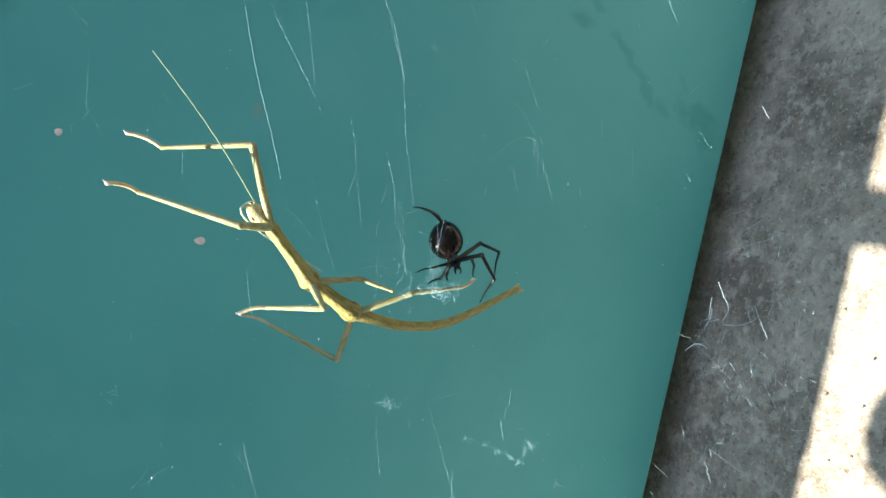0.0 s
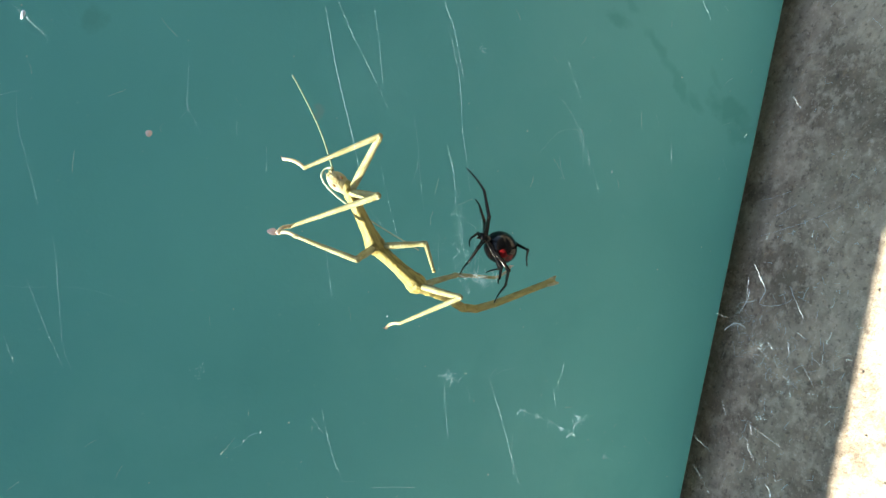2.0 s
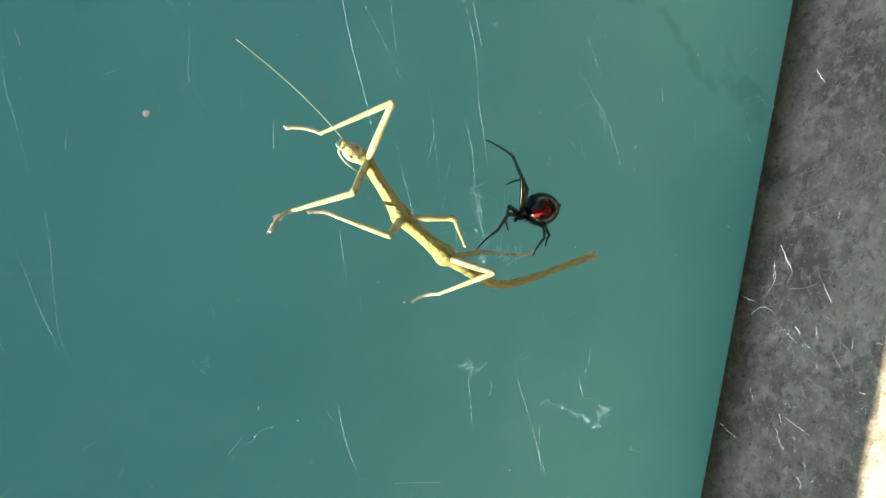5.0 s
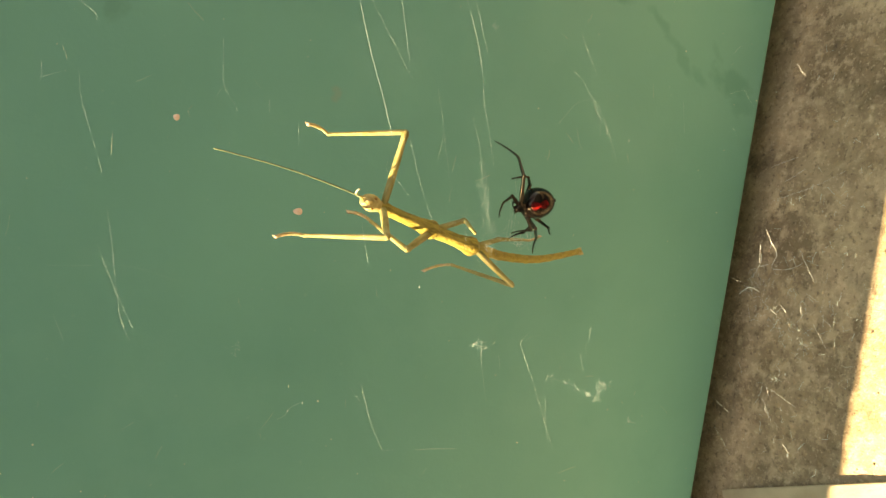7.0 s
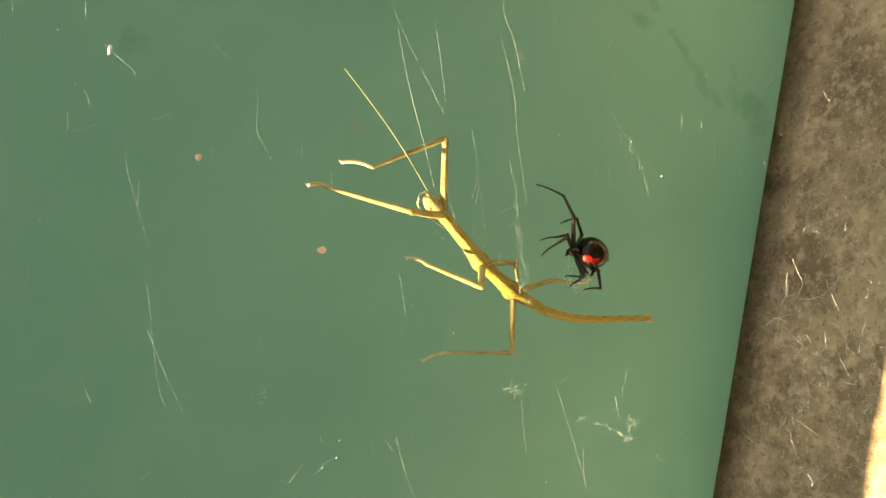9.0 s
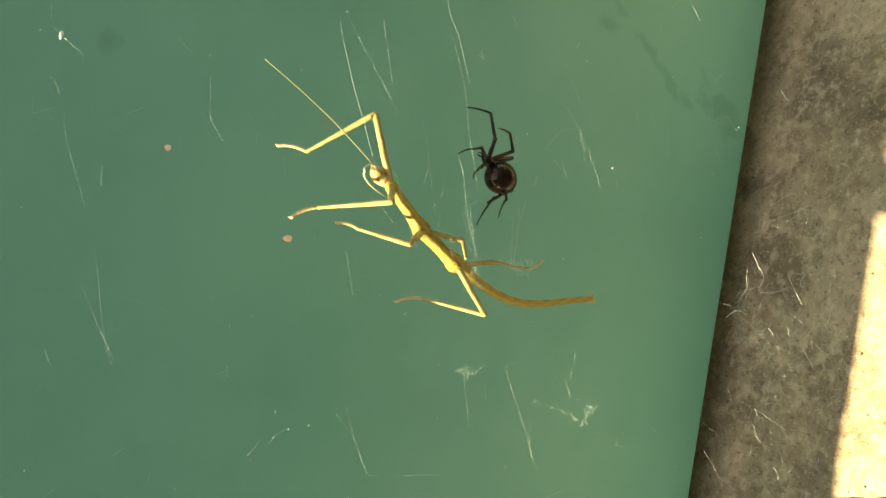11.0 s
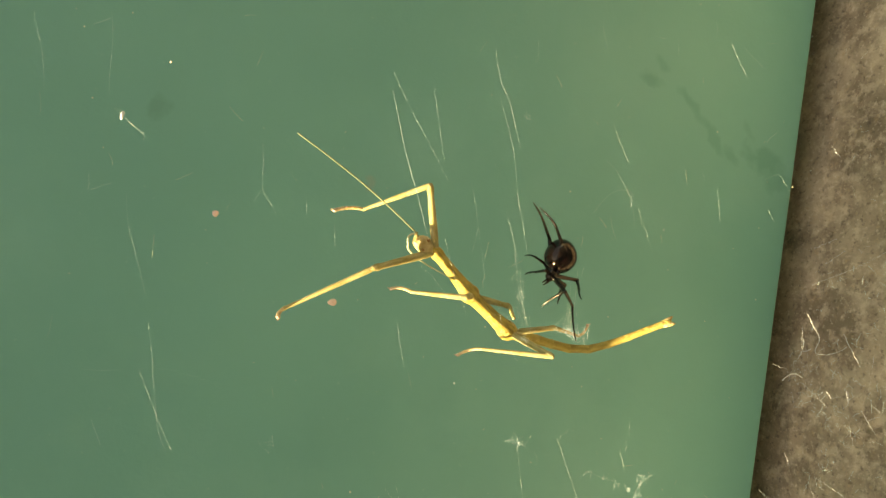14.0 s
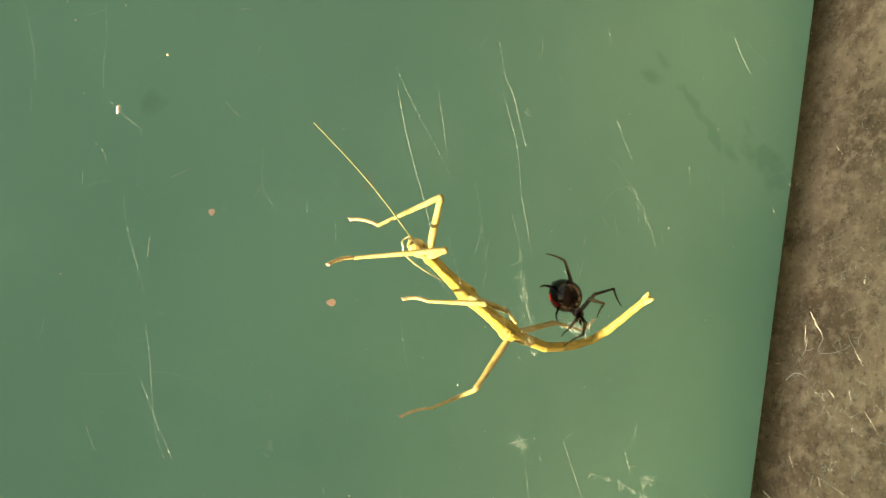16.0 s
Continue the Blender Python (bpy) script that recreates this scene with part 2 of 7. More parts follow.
# ---- more materials ----
STRAW = material("straw_chitin", (0.325, 0.325, 0.185), 0.5, second=(0.185, 0.175, 0.07), scale=1500, detail=7, bump=0.8, bump_scale=2300, low=0.42, high=0.70, spec=0.3, stretch=5, skin=0.4)
STRAW_BACK = material("straw_chitin_body", (0.34, 0.295, 0.105), 0.45, second=(0.165, 0.138, 0.042), scale=1700, detail=7, bump=1.0, bump_scale=1700, low=0.42, high=0.68, spec=0.3, stretch=6, skin=0.3)
STRAW_TAIL = material("straw_chitin_abdomen", (0.37, 0.325, 0.12), 0.5, second=(0.24, 0.195, 0.065), scale=800, detail=7, bump=1.0, bump_scale=1500, low=0.40, high=0.66, spec=0.3, stretch=3, skin=0.3)
FOOT = material("pale_foot", (0.45, 0.42, 0.30), 0.5, second=(0.36, 0.30, 0.20), scale=900, bump=0.4, bump_scale=3000, skin=0.6)
PALE_STRAW = material("pale_straw_head", (0.50, 0.46, 0.29), 0.5, second=(0.31, 0.255, 0.125), scale=560, detail=7, bump=0.8, bump_scale=2200, spec=0.3, skin=0.6)
FEELER = material("green_straw_feeler", (0.185, 0.275, 0.205), 0.5, second=(0.14, 0.21, 0.15), scale=900, spec=0.3)
PALE_FEELER = material("pale_green_feeler", (0.46, 0.58, 0.47), 0.5, second=(0.38, 0.48, 0.37), scale=900, spec=0.3)
# brown that stands for a leg's shadow across the trunk
LEG_SHADE = material("brown_leg_shade", (0.30, 0.20, 0.06), 0.55, second=(0.17, 0.10, 0.032), scale=700, bump=0.8, bump_scale=2200)
WHITE_SILK = material("white_silk", (0.60, 0.76, 0.90), 0.6, second=(0.48, 0.60, 0.70), scale=500, spec=0.5)
PAD = material("pale_foot_pad", (0.62, 0.54, 0.47), 0.6, second=(0.46, 0.31, 0.27), scale=1100)
EYE = material("brown_eye", (0.24, 0.12, 0.045), 0.3, second=(0.38, 0.23, 0.09), scale=900)
BLACK = material("black_chitin", (0.0012, 0.0011, 0.0012), 0.12, second=(0.002, 0.002, 0.002), scale=700, bump=0.15, bump_scale=3500, spec=0.4)
ABDOMEN = material("black_satin", (0.0010, 0.0007, 0.0007), 0.07, second=(0.006, 0.003, 0.003), scale=600, detail=6, bump=0.12, bump_scale=2600, spec=0.3)
RED = material("red_mark", (0.22, 0.010, 0.014), 0.3, second=(0.035, 0.003, 0.004), scale=620, detail=5, low=0.36, high=0.58, bump=0.2, bump_scale=3000, spec=0.08)
SILK = material("spider_silk", (0.56, 0.87, 1.0), 0.3, second=(0.46, 0.70, 0.82), scale=300, spec=0.6)
PETAL = material("dry_pink_petal", (0.86, 0.73, 0.71), 0.7, second=(0.74, 0.58, 0.56), scale=900, bump=0.5, bump_scale=2500)
DUST = material("pale_dust", (0.72, 0.76, 0.73), 0.8, second=(0.40, 0.48, 0.44), scale=300)
BEIGE = material("beige_board", (0.47, 0.43, 0.37), 0.7, second=(0.37, 0.335, 0.28), scale=90, detail=6, bump=0.4, bump_scale=900, spec=0.3)
STEEL = material("grey_steel", (0.30, 0.30, 0.31), 0.45, 0.8, second=(0.22, 0.21, 0.20), scale=60)


# ---- animal building ----
TAIL_PIECE = 1.03 * (15.8 + 20.8) / 7        # mm


def bone(name, length, profile, mat, parent, label="", sides=10, bow=0.0, ridges=0, keels=0.0):
    """A limb or body piece along +Z from the joint to the next; profile: (share of the length, half width, half depth) in mm."""
    bm = bmesh.new()
    steps = 64 if keels else max(8, 4 * len(profile), 12 * ridges)
    rings = []
    for i in range(steps + 1):
        s = i / steps
        for (s0, a0, b0), (s1, a1, b1) in zip(profile, profile[1:]):
            if s <= s1 + 1e-9:
                u = (s - s0) / max(s1 - s0, 1e-6)
                u = u * u * (3 - 2 * u)
                a, b = a0 + (a1 - a0) * u, b0 + (b1 - b0) * u
                break
        if ridges:
            w = 1 + 0.085 * max(0.0, math.cos(2 * math.pi * ridges * s)) ** 3
            a, b = a * w, b * w
        a *= 1 + 0.05 * noise.noise((s * 9, length * 700, 1.3))
        z = s * length
        rings.append(((0, bow * 4 * s * (1 - s) * 1e-3, z), (a * 1e-3, 0, 0), (0, b * 1e-3, 0)))
    # rounded ends, which fill the joints
    c, a, b = rings[0]
    r = a[0]
    head = [((0, 0, -r * 0.85), (a[0] * 0.35, 0, 0), (0, b[1] * 0.35, 0)), ((0, 0, -r * 0.5), (a[0] * 0.8, 0, 0), (0, b[1] * 0.8, 0))]
    c, a, b = rings[-1]
    r = a[0]
    tail = [((0, 0, length + r * 0.5), (a[0] * 0.8, 0, 0), (0, b[1] * 0.8, 0)), ((0, 0, length + r * 0.85), (a[0] * 0.35, 0, 0), (0, b[1] * 0.35, 0))]
    ring_tube(bm, head + rings + tail, sides)
    if keels:
        # a ridge along the back and one along each flank, and small grains
        for v in bm.verts:
            ang = math.atan2(v.co.y, v.co.x)
            w = 1 + keels * (max(0.0, math.cos(ang)) ** 14 + 0.7 * max(0.0, abs(math.sin(ang))) ** 18) - 0.5 * keels
            w += 0.05 * max(0.0, noise.noise(v.co * 2300)) - 0.03 * max(0.0, noise.noise(v.co * 1400 + Vector((3, 1, 7))))
            v.co.x *= w
            v.co.y *= w
    return part(name, bm, mat, parent, label)


def ball(bm, centre, size, turn=None, u=14, v=10):
    made = bmesh.ops.create_uvsphere(bm, u_segments=u, v_segments=v, radius=1.0)
    for w in made["verts"]:
        p = Vector((w.co.x * size[0], w.co.y * size[1], w.co.z * size[2]))
        w.co = Vector(centre) + (turn @ p if turn else p)
    return bm


def stick_insect():
    thing = tagged(new("stick_insect"), "straw-yellow stick insect caught in the web, legs spread and tail curled", "insect")
    p = {}
    mm = 1e-3
    # head with eyes and mouth
    bm = bmesh.new()
    ring_tube(bm, [((0, 0, z * mm), (a * mm, 0, 0), (0, b * mm, 0)) for z, a, b in (
        (-0.9, 0.6, 0.65), (0, 1.05, 1.1), (0.9, 1.12, 1.2), (1.6, 1.3, 1.4), (2.3, 1.62, 1.7), (3.0, 1.82, 1.88), (3.8, 1.9, 1.92),
        (4.6, 1.78, 1.74), (5.3, 1.42, 1.36), (5.9, 0.95, 0.95), (6.3, 0.45, 0.45))], 24)
    for v in bm.verts:
        v.co *= 1 + 0.035 * noise.noise(v.co * 1100) + 0.012 * noise.noise(v.co * 3500)
    head = p["head"] = part("head", bm, PALE_STRAW, thing, "pale yellow head with brown eyes")
    for side in (-1, 1):
        bm = bmesh.new()
        ball(bm, (1.4 * mm, side * 1.15 * mm, 3.7 * mm), (0.34 * mm, 0.34 * mm, 0.46 * mm))
        part("eye", bm, EYE, head, "small brown compound eye")
        bm = bmesh.new()
        tube(bm, [(0.5 * mm, side * 0.4 * mm, 5.5 * mm), (0.9 * mm, side * 0.6 * mm, 6.1 * mm), (1.0 * mm, side * 0.4 * mm, 6.8 * mm)], [0.16 * mm, 0.13 * mm, 0.07 * mm], 6)
        part("mouth_palp", bm, FOOT, head)
    p["brow"] = bone("brow", 1.6e-3, [(0, 0.75, 0.75), (1, 0.32, 0.32)], STRAW, thing)
    # feelers
    bm = bmesh.new()
    pts = [(0, 0.7 * mm * math.sin(math.pi * i / 14), 35.8 * mm * i / 14) for i in range(15)]
    tube(bm, pts, [(0.185 - 0.075 * i / 14 + (0.015 if i % 2 else 0)) * mm for i in range(15)], 6)
    p["feeler"] = part("feeler", bm, FEELER, thing, "long thin straight feeler")
    bm = bmesh.new()
    tube(bm, [(-1.0 * mm * math.sin(math.pi * i / 8), 0, 3.0 * mm * i / 8) for i in range(9)], 0.22 * mm, 6)
    p["curl_a"] = part("feeler_base", bm, PALE_FEELER, thing, "pale curled base of the second feeler")
    bm = bmesh.new()
    tube(bm, [(-1.75 * mm * math.sin(math.pi * (i / 20) ** 0.6), 0, 28.2 * mm * i / 20) for i in range(21)], [(0.21 - 0.07 * i / 20) * mm for i in range(21)], 6)
    p["curl_b"] = part("feeler_whip", bm, PALE_FEELER, thing, "pale whip of the second feeler, bent back along the trunk")
    # thorax
    p["meso"] = bone("mesothorax", 14.1e-3, [(0, 2.0, 2.2), (0.05, 2.0, 2.25), (0.14, 1.7, 1.9), (0.3, 1.45, 1.55), (0.6, 1.28, 1.34), (0.85, 1.22, 1.3), (0.95, 1.35, 1.5), (1, 1.35, 1.45)], STRAW_BACK, thing, "yellow front trunk widening to the middle hips", 26, keels=0.16)
    p["meta"] = bone("metathorax", 14.1e-3, [(0, 1.9, 2.0), (0.12, 1.55, 1.62), (0.3, 1.42, 1.52), (0.55, 1.45, 1.58), (0.75, 1.65, 1.82), (0.9, 2.0, 2.3), (0.97, 2.0, 2.35), (1, 1.9, 2.2)], STRAW_BACK, thing, "yellow hind trunk widening to the hind hips", 26, keels=0.16)
    bm = bmesh.new()
    ball(bm, (0, 0, (14.1 + 1.3) * mm), (1.45 * mm, 1.35 * mm, 1.9 * mm), u=16, v=10)
    for v in bm.verts:
        v.co *= 1 + 0.02 * noise.noise(v.co * 1500)
    part("neck_shield", bm, STRAW_BACK, p["meso"], "small yellow shield behind the head")
    # ring whose brown paints the shadow a leg throws on the middle hips
    bm = bmesh.new()
    ring_tube(bm, [((0, 0, z * mm), (a * mm, 0, 0), (0, b * mm, 0)) for z, a, b in ((-1.1, 1.3, 1.15), (-0.7, 1.82, 1.58), (0.1, 1.95, 1.66), (0.8, 1.8, 1.56), (1.2, 1.3, 1.2))], 16)
    part("hip_shade_band", bm, LEG_SHADE, p["meso"], "brown band round the middle hips, a leg's shadow put into colour")
    # abdomen
    p["abd_a"] = bone("abdomen_base", 12.1e-3, [(0, 1.5, 1.65), (0.25, 1.25, 1.4), (0.6, 1.1, 1.25), (1, 1.05, 1.22)], STRAW_TAIL, thing, "brownish ringed abdomen", 20, ridges=3, keels=0.10)
    n = 7
    girth = [1.06, 1.02, 0.98, 0.92, 0.85, 0.79, 0.75, 0.78]
    for k in range(n):
        a, b = girth[k], girth[k + 1]
        p["abd_%d" % k] = bone("abdomen_ring", TAIL_PIECE * mm, [(0, a * 1.02, a * 1.19), (0.12, a * 0.98, a * 1.14), (0.5, (a + b) * 0.48, (a + b) * 0.56), (0.85, b * 0.97, b * 1.13), (0.95, b * 1.03, b * (1.19 if k < n - 1 else 1.0)), (1, b * 0.99, b * (1.15 if k < n - 1 else 0.9))],
                               STRAW_TAIL, thing, "forked tip ring of the abdomen" if k == n - 1 else "", 18, keels=0.08)
    for side in (-1, 1):
        bm = bmesh.new()
        tube(bm, [(side * 0.15 * mm, side * 0.3 * mm, (TAIL_PIECE - 1.6) * mm), (side * 0.2 * mm, side * 0.5 * mm, (TAIL_PIECE - 0.2) * mm), (side * 0.25 * mm, side * 0.7 * mm, (TAIL_PIECE + 0.7) * mm), (side * 0.25 * mm, side * 0.95 * mm, (TAIL_PIECE + 1.3) * mm)],
             [0.62 * mm, 0.62 * mm, 0.45 * mm, 0.14 * mm], 9)
        part("clasper", bm, PALE_STRAW, p["abd_%d" % (n - 1)], "forked pale tip of the abdomen")
    # legs: femur, tibia and foot lengths and thickness in mm
    for key, fem, tib, foot, thick in (("front_upper", 17.5, 17.9, 6.6, 1.1), ("front_lower", 16.4, 21.7, 6.1, 1.12), ("middle_upper", 11.2, 7.4, 0, 1.0),
                                       ("middle_lower", 10.1, 14.6, 5.6, 1.15), ("hind_upper", 13.9, 10.4, 5.1, 1.0), ("hind_lower", 15.4, 18.0, 7.4, 1.05)):
        w = thick
        f = p[key + "_femur"] = bone("femur", fem * mm, [(0, 0.54 * w, 0.56 * w), (0.08, 0.68 * w, 0.70 * w), (0.3, 0.74 * w, 0.76 * w), (0.6, 0.68 * w, 0.70 * w), (0.86, 0.58 * w, 0.60 * w), (0.96, 0.70 * w, 0.72 * w), (1, 0.58 * w, 0.6 * w)], STRAW, thing, "", 16, keels=0.10)
        bm = bmesh.new()
        ball(bm, (0, 0, 0), (0.92 * w * mm, 0.88 * w * mm, 1.05 * w * mm), u=12, v=8)
        part("hip", bm, STRAW_BACK, f)
        p[key + "_tibia"] = bone("tibia", tib * mm, [(0, 0.50 * w, 0.52 * w), (0.06, 0.55 * w, 0.57 * w), (0.4, 0.48 * w, 0.50 * w), (0.75, 0.40 * w, 0.42 * w), (0.93, 0.34 * w, 0.36 * w), (1, 0.40 * w, 0.42 * w)], STRAW, thing, "", 14, keels=0.08)
        if foot:
            n = 5
            prof = []
            for i in range(n):
                prof += [(i / n + (0.001 if i else 0), 0.33 * w, 0.33 * w), ((i + 0.85) / n, 0.38 * w, 0.38 * w)]
            prof.append((1, 0.34 * w, 0.3 * w))
            t = p[key + "_foot"] = bone("foot", foot * mm, prof, FOOT, thing, "slender jointed foot, pale pinkish", 8, bow=0.5)
            bm = bmesh.new()
            ball(bm, (0, 0, foot * mm), (0.45 * mm, 0.42 * mm, 0.48 * mm), u=10, v=8)
            for side in (-1, 1):
                tube(bm, [(side * 0.2 * mm, 0, foot * mm), (side * 0.5 * mm, 0.1 * mm, (foot + 0.5) * mm), (side * 0.35 * mm, 0.35 * mm, (foot + 0.8) * mm)], [0.12 * mm, 0.1 * mm, 0.04 * mm], 5)
            part("claw_pad", bm, PAD, t, "pale rounded pad with two hooks")
    return thing, p


def spider():
    thing = tagged(new("spider"), "glossy black widow-like spider with a red mark, working on its web", "spider")
    p = {}
    mm = 1e-3
    bm = bmesh.new()
    ball(bm, (0, 0, 0.2 * mm), (1.35 * mm, 1.15 * mm, 1.9 * mm), u=18, v=12)
    ceph = p["ceph"] = part("head_shield", bm, BLACK, thing, "small black head and breast shield")
    for side in (-1, 1):
        bm = bmesh.new()
        tube(bm, [(0.2 * mm, side * 0.5 * mm, -1.4 * mm), (0.5 * mm, side * 0.8 * mm, -2.2 * mm), (0.9 * mm, side * 0.6 * mm, -2.8 * mm)], [0.26 * mm, 0.22 * mm, 0.14 * mm], 7)
        part("palp", bm, BLACK, ceph)
        bm = bmesh.new()
        tube(bm, [(-0.1 * mm, side * 0.3 * mm, -1.5 * mm), (0.1 * mm, side * 0.3 * mm, -2.3 * mm)], [0.3 * mm, 0.14 * mm], 7)
        part("fang", bm, BLACK, ceph)
    bm = bmesh.new()
    made = bmesh.ops.create_uvsphere(bm, u_segments=36, v_segments=24, radius=1.0)
    for w in made["verts"]:
        z = w.co.z
        k = 1.0 - 0.10 * max(0, -z) ** 2 - 0.06 * z
        w.co = Vector((w.co.x * 3.95 * k, w.co.y * 3.85 * k, z * 4.3)) * mm
    abd = p["abdomen"] = part("abdomen", bm, ABDOMEN, thing, "round shiny black abdomen")
    # red mark: two lobes with a waist, lying on the skin
    bm = bmesh.new()
    rows = []
    for i in range(17):
        s = -1 + 2 * i / 16
        z = 0.50 * s + 0.05
        half = (0.10 + 0.30 * abs(s) ** 0.8) * math.sqrt(max(0.0, 1 - abs(s) ** 5)) + 0.01
        half *= 1 + 0.12 * noise.noise((s * 6, 2.2, 0))
        row = []
        for j in range(9):
            ang = half * (-1 + 2 * j / 8)
            r = math.sqrt(1 - z * z)
            k = 1.0 - 0.10 * max(0, -z) ** 2 - 0.06 * z
            row.append(bm.verts.new(Vector((r * math.cos(ang) * 3.95 * k, r * math.sin(ang) * 3.85 * k, z * 4.3)) * 1.008 * mm))
        rows.append(row)
    for a, b in zip(rows, rows[1:]):
        for j in range(8):
            bm.faces.new((a[j], a[j + 1], b[j + 1], b[j]))
    part("red_mark", bm, RED, abd, "bright red hourglass mark")
    bm = bmesh.new()
    for a in (0, 2.1, 4.2):
        tube(bm, [(0.3 * mm * math.cos(a), 0.3 * mm * math.sin(a), 4.0 * mm), (0.3 * mm * math.cos(a), 0.3 * mm * math.sin(a), 4.55 * mm)], [0.3 * mm, 0.14 * mm], 7)
    part("spinneret", bm, BLACK, abd)
    bm = bmesh.new()
    ball(bm, (0, 0, -4.2 * mm), (0.6 * mm, 0.6 * mm, 0.9 * mm), u=10, v=8)
    part("waist", bm, BLACK, abd)
    for i, (a, b, c) in enumerate(SPIDER_LEG_LENGTHS):
        w = 1.15 if a > 6 else 1.0
        thigh = p["leg%d_a" % i] = bone("femur", a * mm, [(0, 0.32 * w, 0.32 * w), (0.12, 0.44 * w, 0.44 * w), (0.4, 0.50 * w, 0.48 * w), (0.8, 0.42 * w, 0.40 * w), (0.93, 0.46 * w, 0.44 * w), (1, 0.36 * w, 0.36 * w)], BLACK, thing, "", 10)
        bm = bmesh.new()
        ball(bm, (0, 0, a * mm), (0.44 * w * mm, 0.44 * w * mm, 0.55 * w * mm), u=10, v=8)
        part("knee", bm, BLACK, thigh)
        shin = p["leg%d_b" % i] = bone("shin", b * mm, [(0, 0.36 * w, 0.35 * w), (0.3, 0.37 * w, 0.35 * w), (0.85, 0.28 * w, 0.27 * w), (0.95, 0.33 * w, 0.32 * w), (1, 0.27 * w, 0.26 * w)], BLACK, thing, "", 10)
        tarsus = p["leg%d_c" % i] = bone("foot", c * mm, [(0, 0.27 * w, 0.26 * w), (0.4, 0.21 * w, 0.20 * w), (0.9, 0.13 * w, 0.13 * w), (1, 0.07, 0.07)], BLACK, thing, "", 9, bow=0.25)
        rng = random.Random(40 + i)
        for limb, length, r in ((thigh, a, 0.44), (shin, b, 0.33), (tarsus, c, 0.2)):
            bm = bmesh.new()
            for _ in range(int(length * 4)):
                z, ang = rng.uniform(0.1, 0.95) * length, rng.uniform(0, 2 * math.pi)
                out = Vector((math.cos(ang), math.sin(ang), 0))
                foot_at = out * r * w * 0.8 + Vector((0, 0, z))
                tube(bm, [foot_at * mm, (foot_at + out * 0.26 + Vector((0, 0, 0.3))) * mm], [0.022 * mm, 0.008 * mm], 3)
            part("bristles", bm, BLACK, limb)
    return thing, p


SPIDER_LEG_LENGTHS = [(8.8, 6.2, 8.2), (8.4, 4.5, 5.8), (9.0, 4.8, 5.5), (9.2, 6.4, 8.2), (4.3, 3.7, 4.8), (4.8, 3.5, 4.2), (6.9, 4.3, 6.3), (7.7, 3.0, 3.7)]

insect, insect_parts = stick_insect()
spider_thing, spider_parts = spider()


# ---- the web ----
def silk(web, thick, *points):
    """One strand through points in millimetres; thick: its weight. The stout fibres over the concrete are more curled."""
    stout = points[0][1] == 269.5
    wave, gauge, ends, uneven = (0.00032, 0.25e-5, 0.5, 0.5) if stout else (0.00004, 0.18e-5, 0.35, 0.7)
    bm = bmesh.new()
    pts = [Vector(q) * 1e-3 for q in points]
    fine = []
    for i in range(len(pts) - 1):
        p0, p1, p2, p3 = pts[max(i - 1, 0)], pts[i], pts[i + 1], pts[min(i + 2, len(pts) - 1)]
        for k in range(6):
            u = k / 6
            q = 0.5 * (2 * p1 + (p2 - p0) * u + (2 * p0 - 5 * p1 + 4 * p2 - p3) * u * u + (3 * p1 - p0 - 3 * p2 + p3) * u ** 3)
            fine.append(q + Vector((noise.noise(q * 620 + Vector((7, 0, 0))), 0, noise.noise(q * 620))) * wave)
    fine.append(pts[-1])
    n = len(fine)
    radii = []
    for i, q in enumerate(fine):
        s = i / (n - 1)
        taper = ends + (1 - ends) * math.sin(math.pi * min(1, max(0, s * 0.94 + 0.03))) ** 0.5
        radii.append(thick * gauge * taper * (1 + uneven * noise.noise(q * 900)))
    tube(bm, fine, radii, 5)
    return part("strand", bm, WHITE_SILK if thick > 10 else SILK, web)


def curls(bm, centre, size, count, rng, length=2.5, thick=0.03):
    """Loose curled fibres in a box round the centre; size, length and thick in mm."""
    for _ in range(count):
        c = Vector(centre) + Vector([rng.gauss(0, 0.5) * size[i] * 1e-3 for i in range(3)])
        d = Vector((rng.gauss(0, 1), rng.gauss(0, 0.5), rng.gauss(0, 1))).normalized()
        pts = [c]
        for k in range(7):
            d = (d + Vector((rng.gauss(0, 0.45), rng.gauss(0, 0.3), rng.gauss(0, 0.45)))).normalized()
            pts.append(pts[-1] + d * length * 1e-3 / 7 * rng.uniform(0.6, 1.4))
        tube(bm, pts, thick * 1e-3 * rng.uniform(0.6, 1.3), 4)


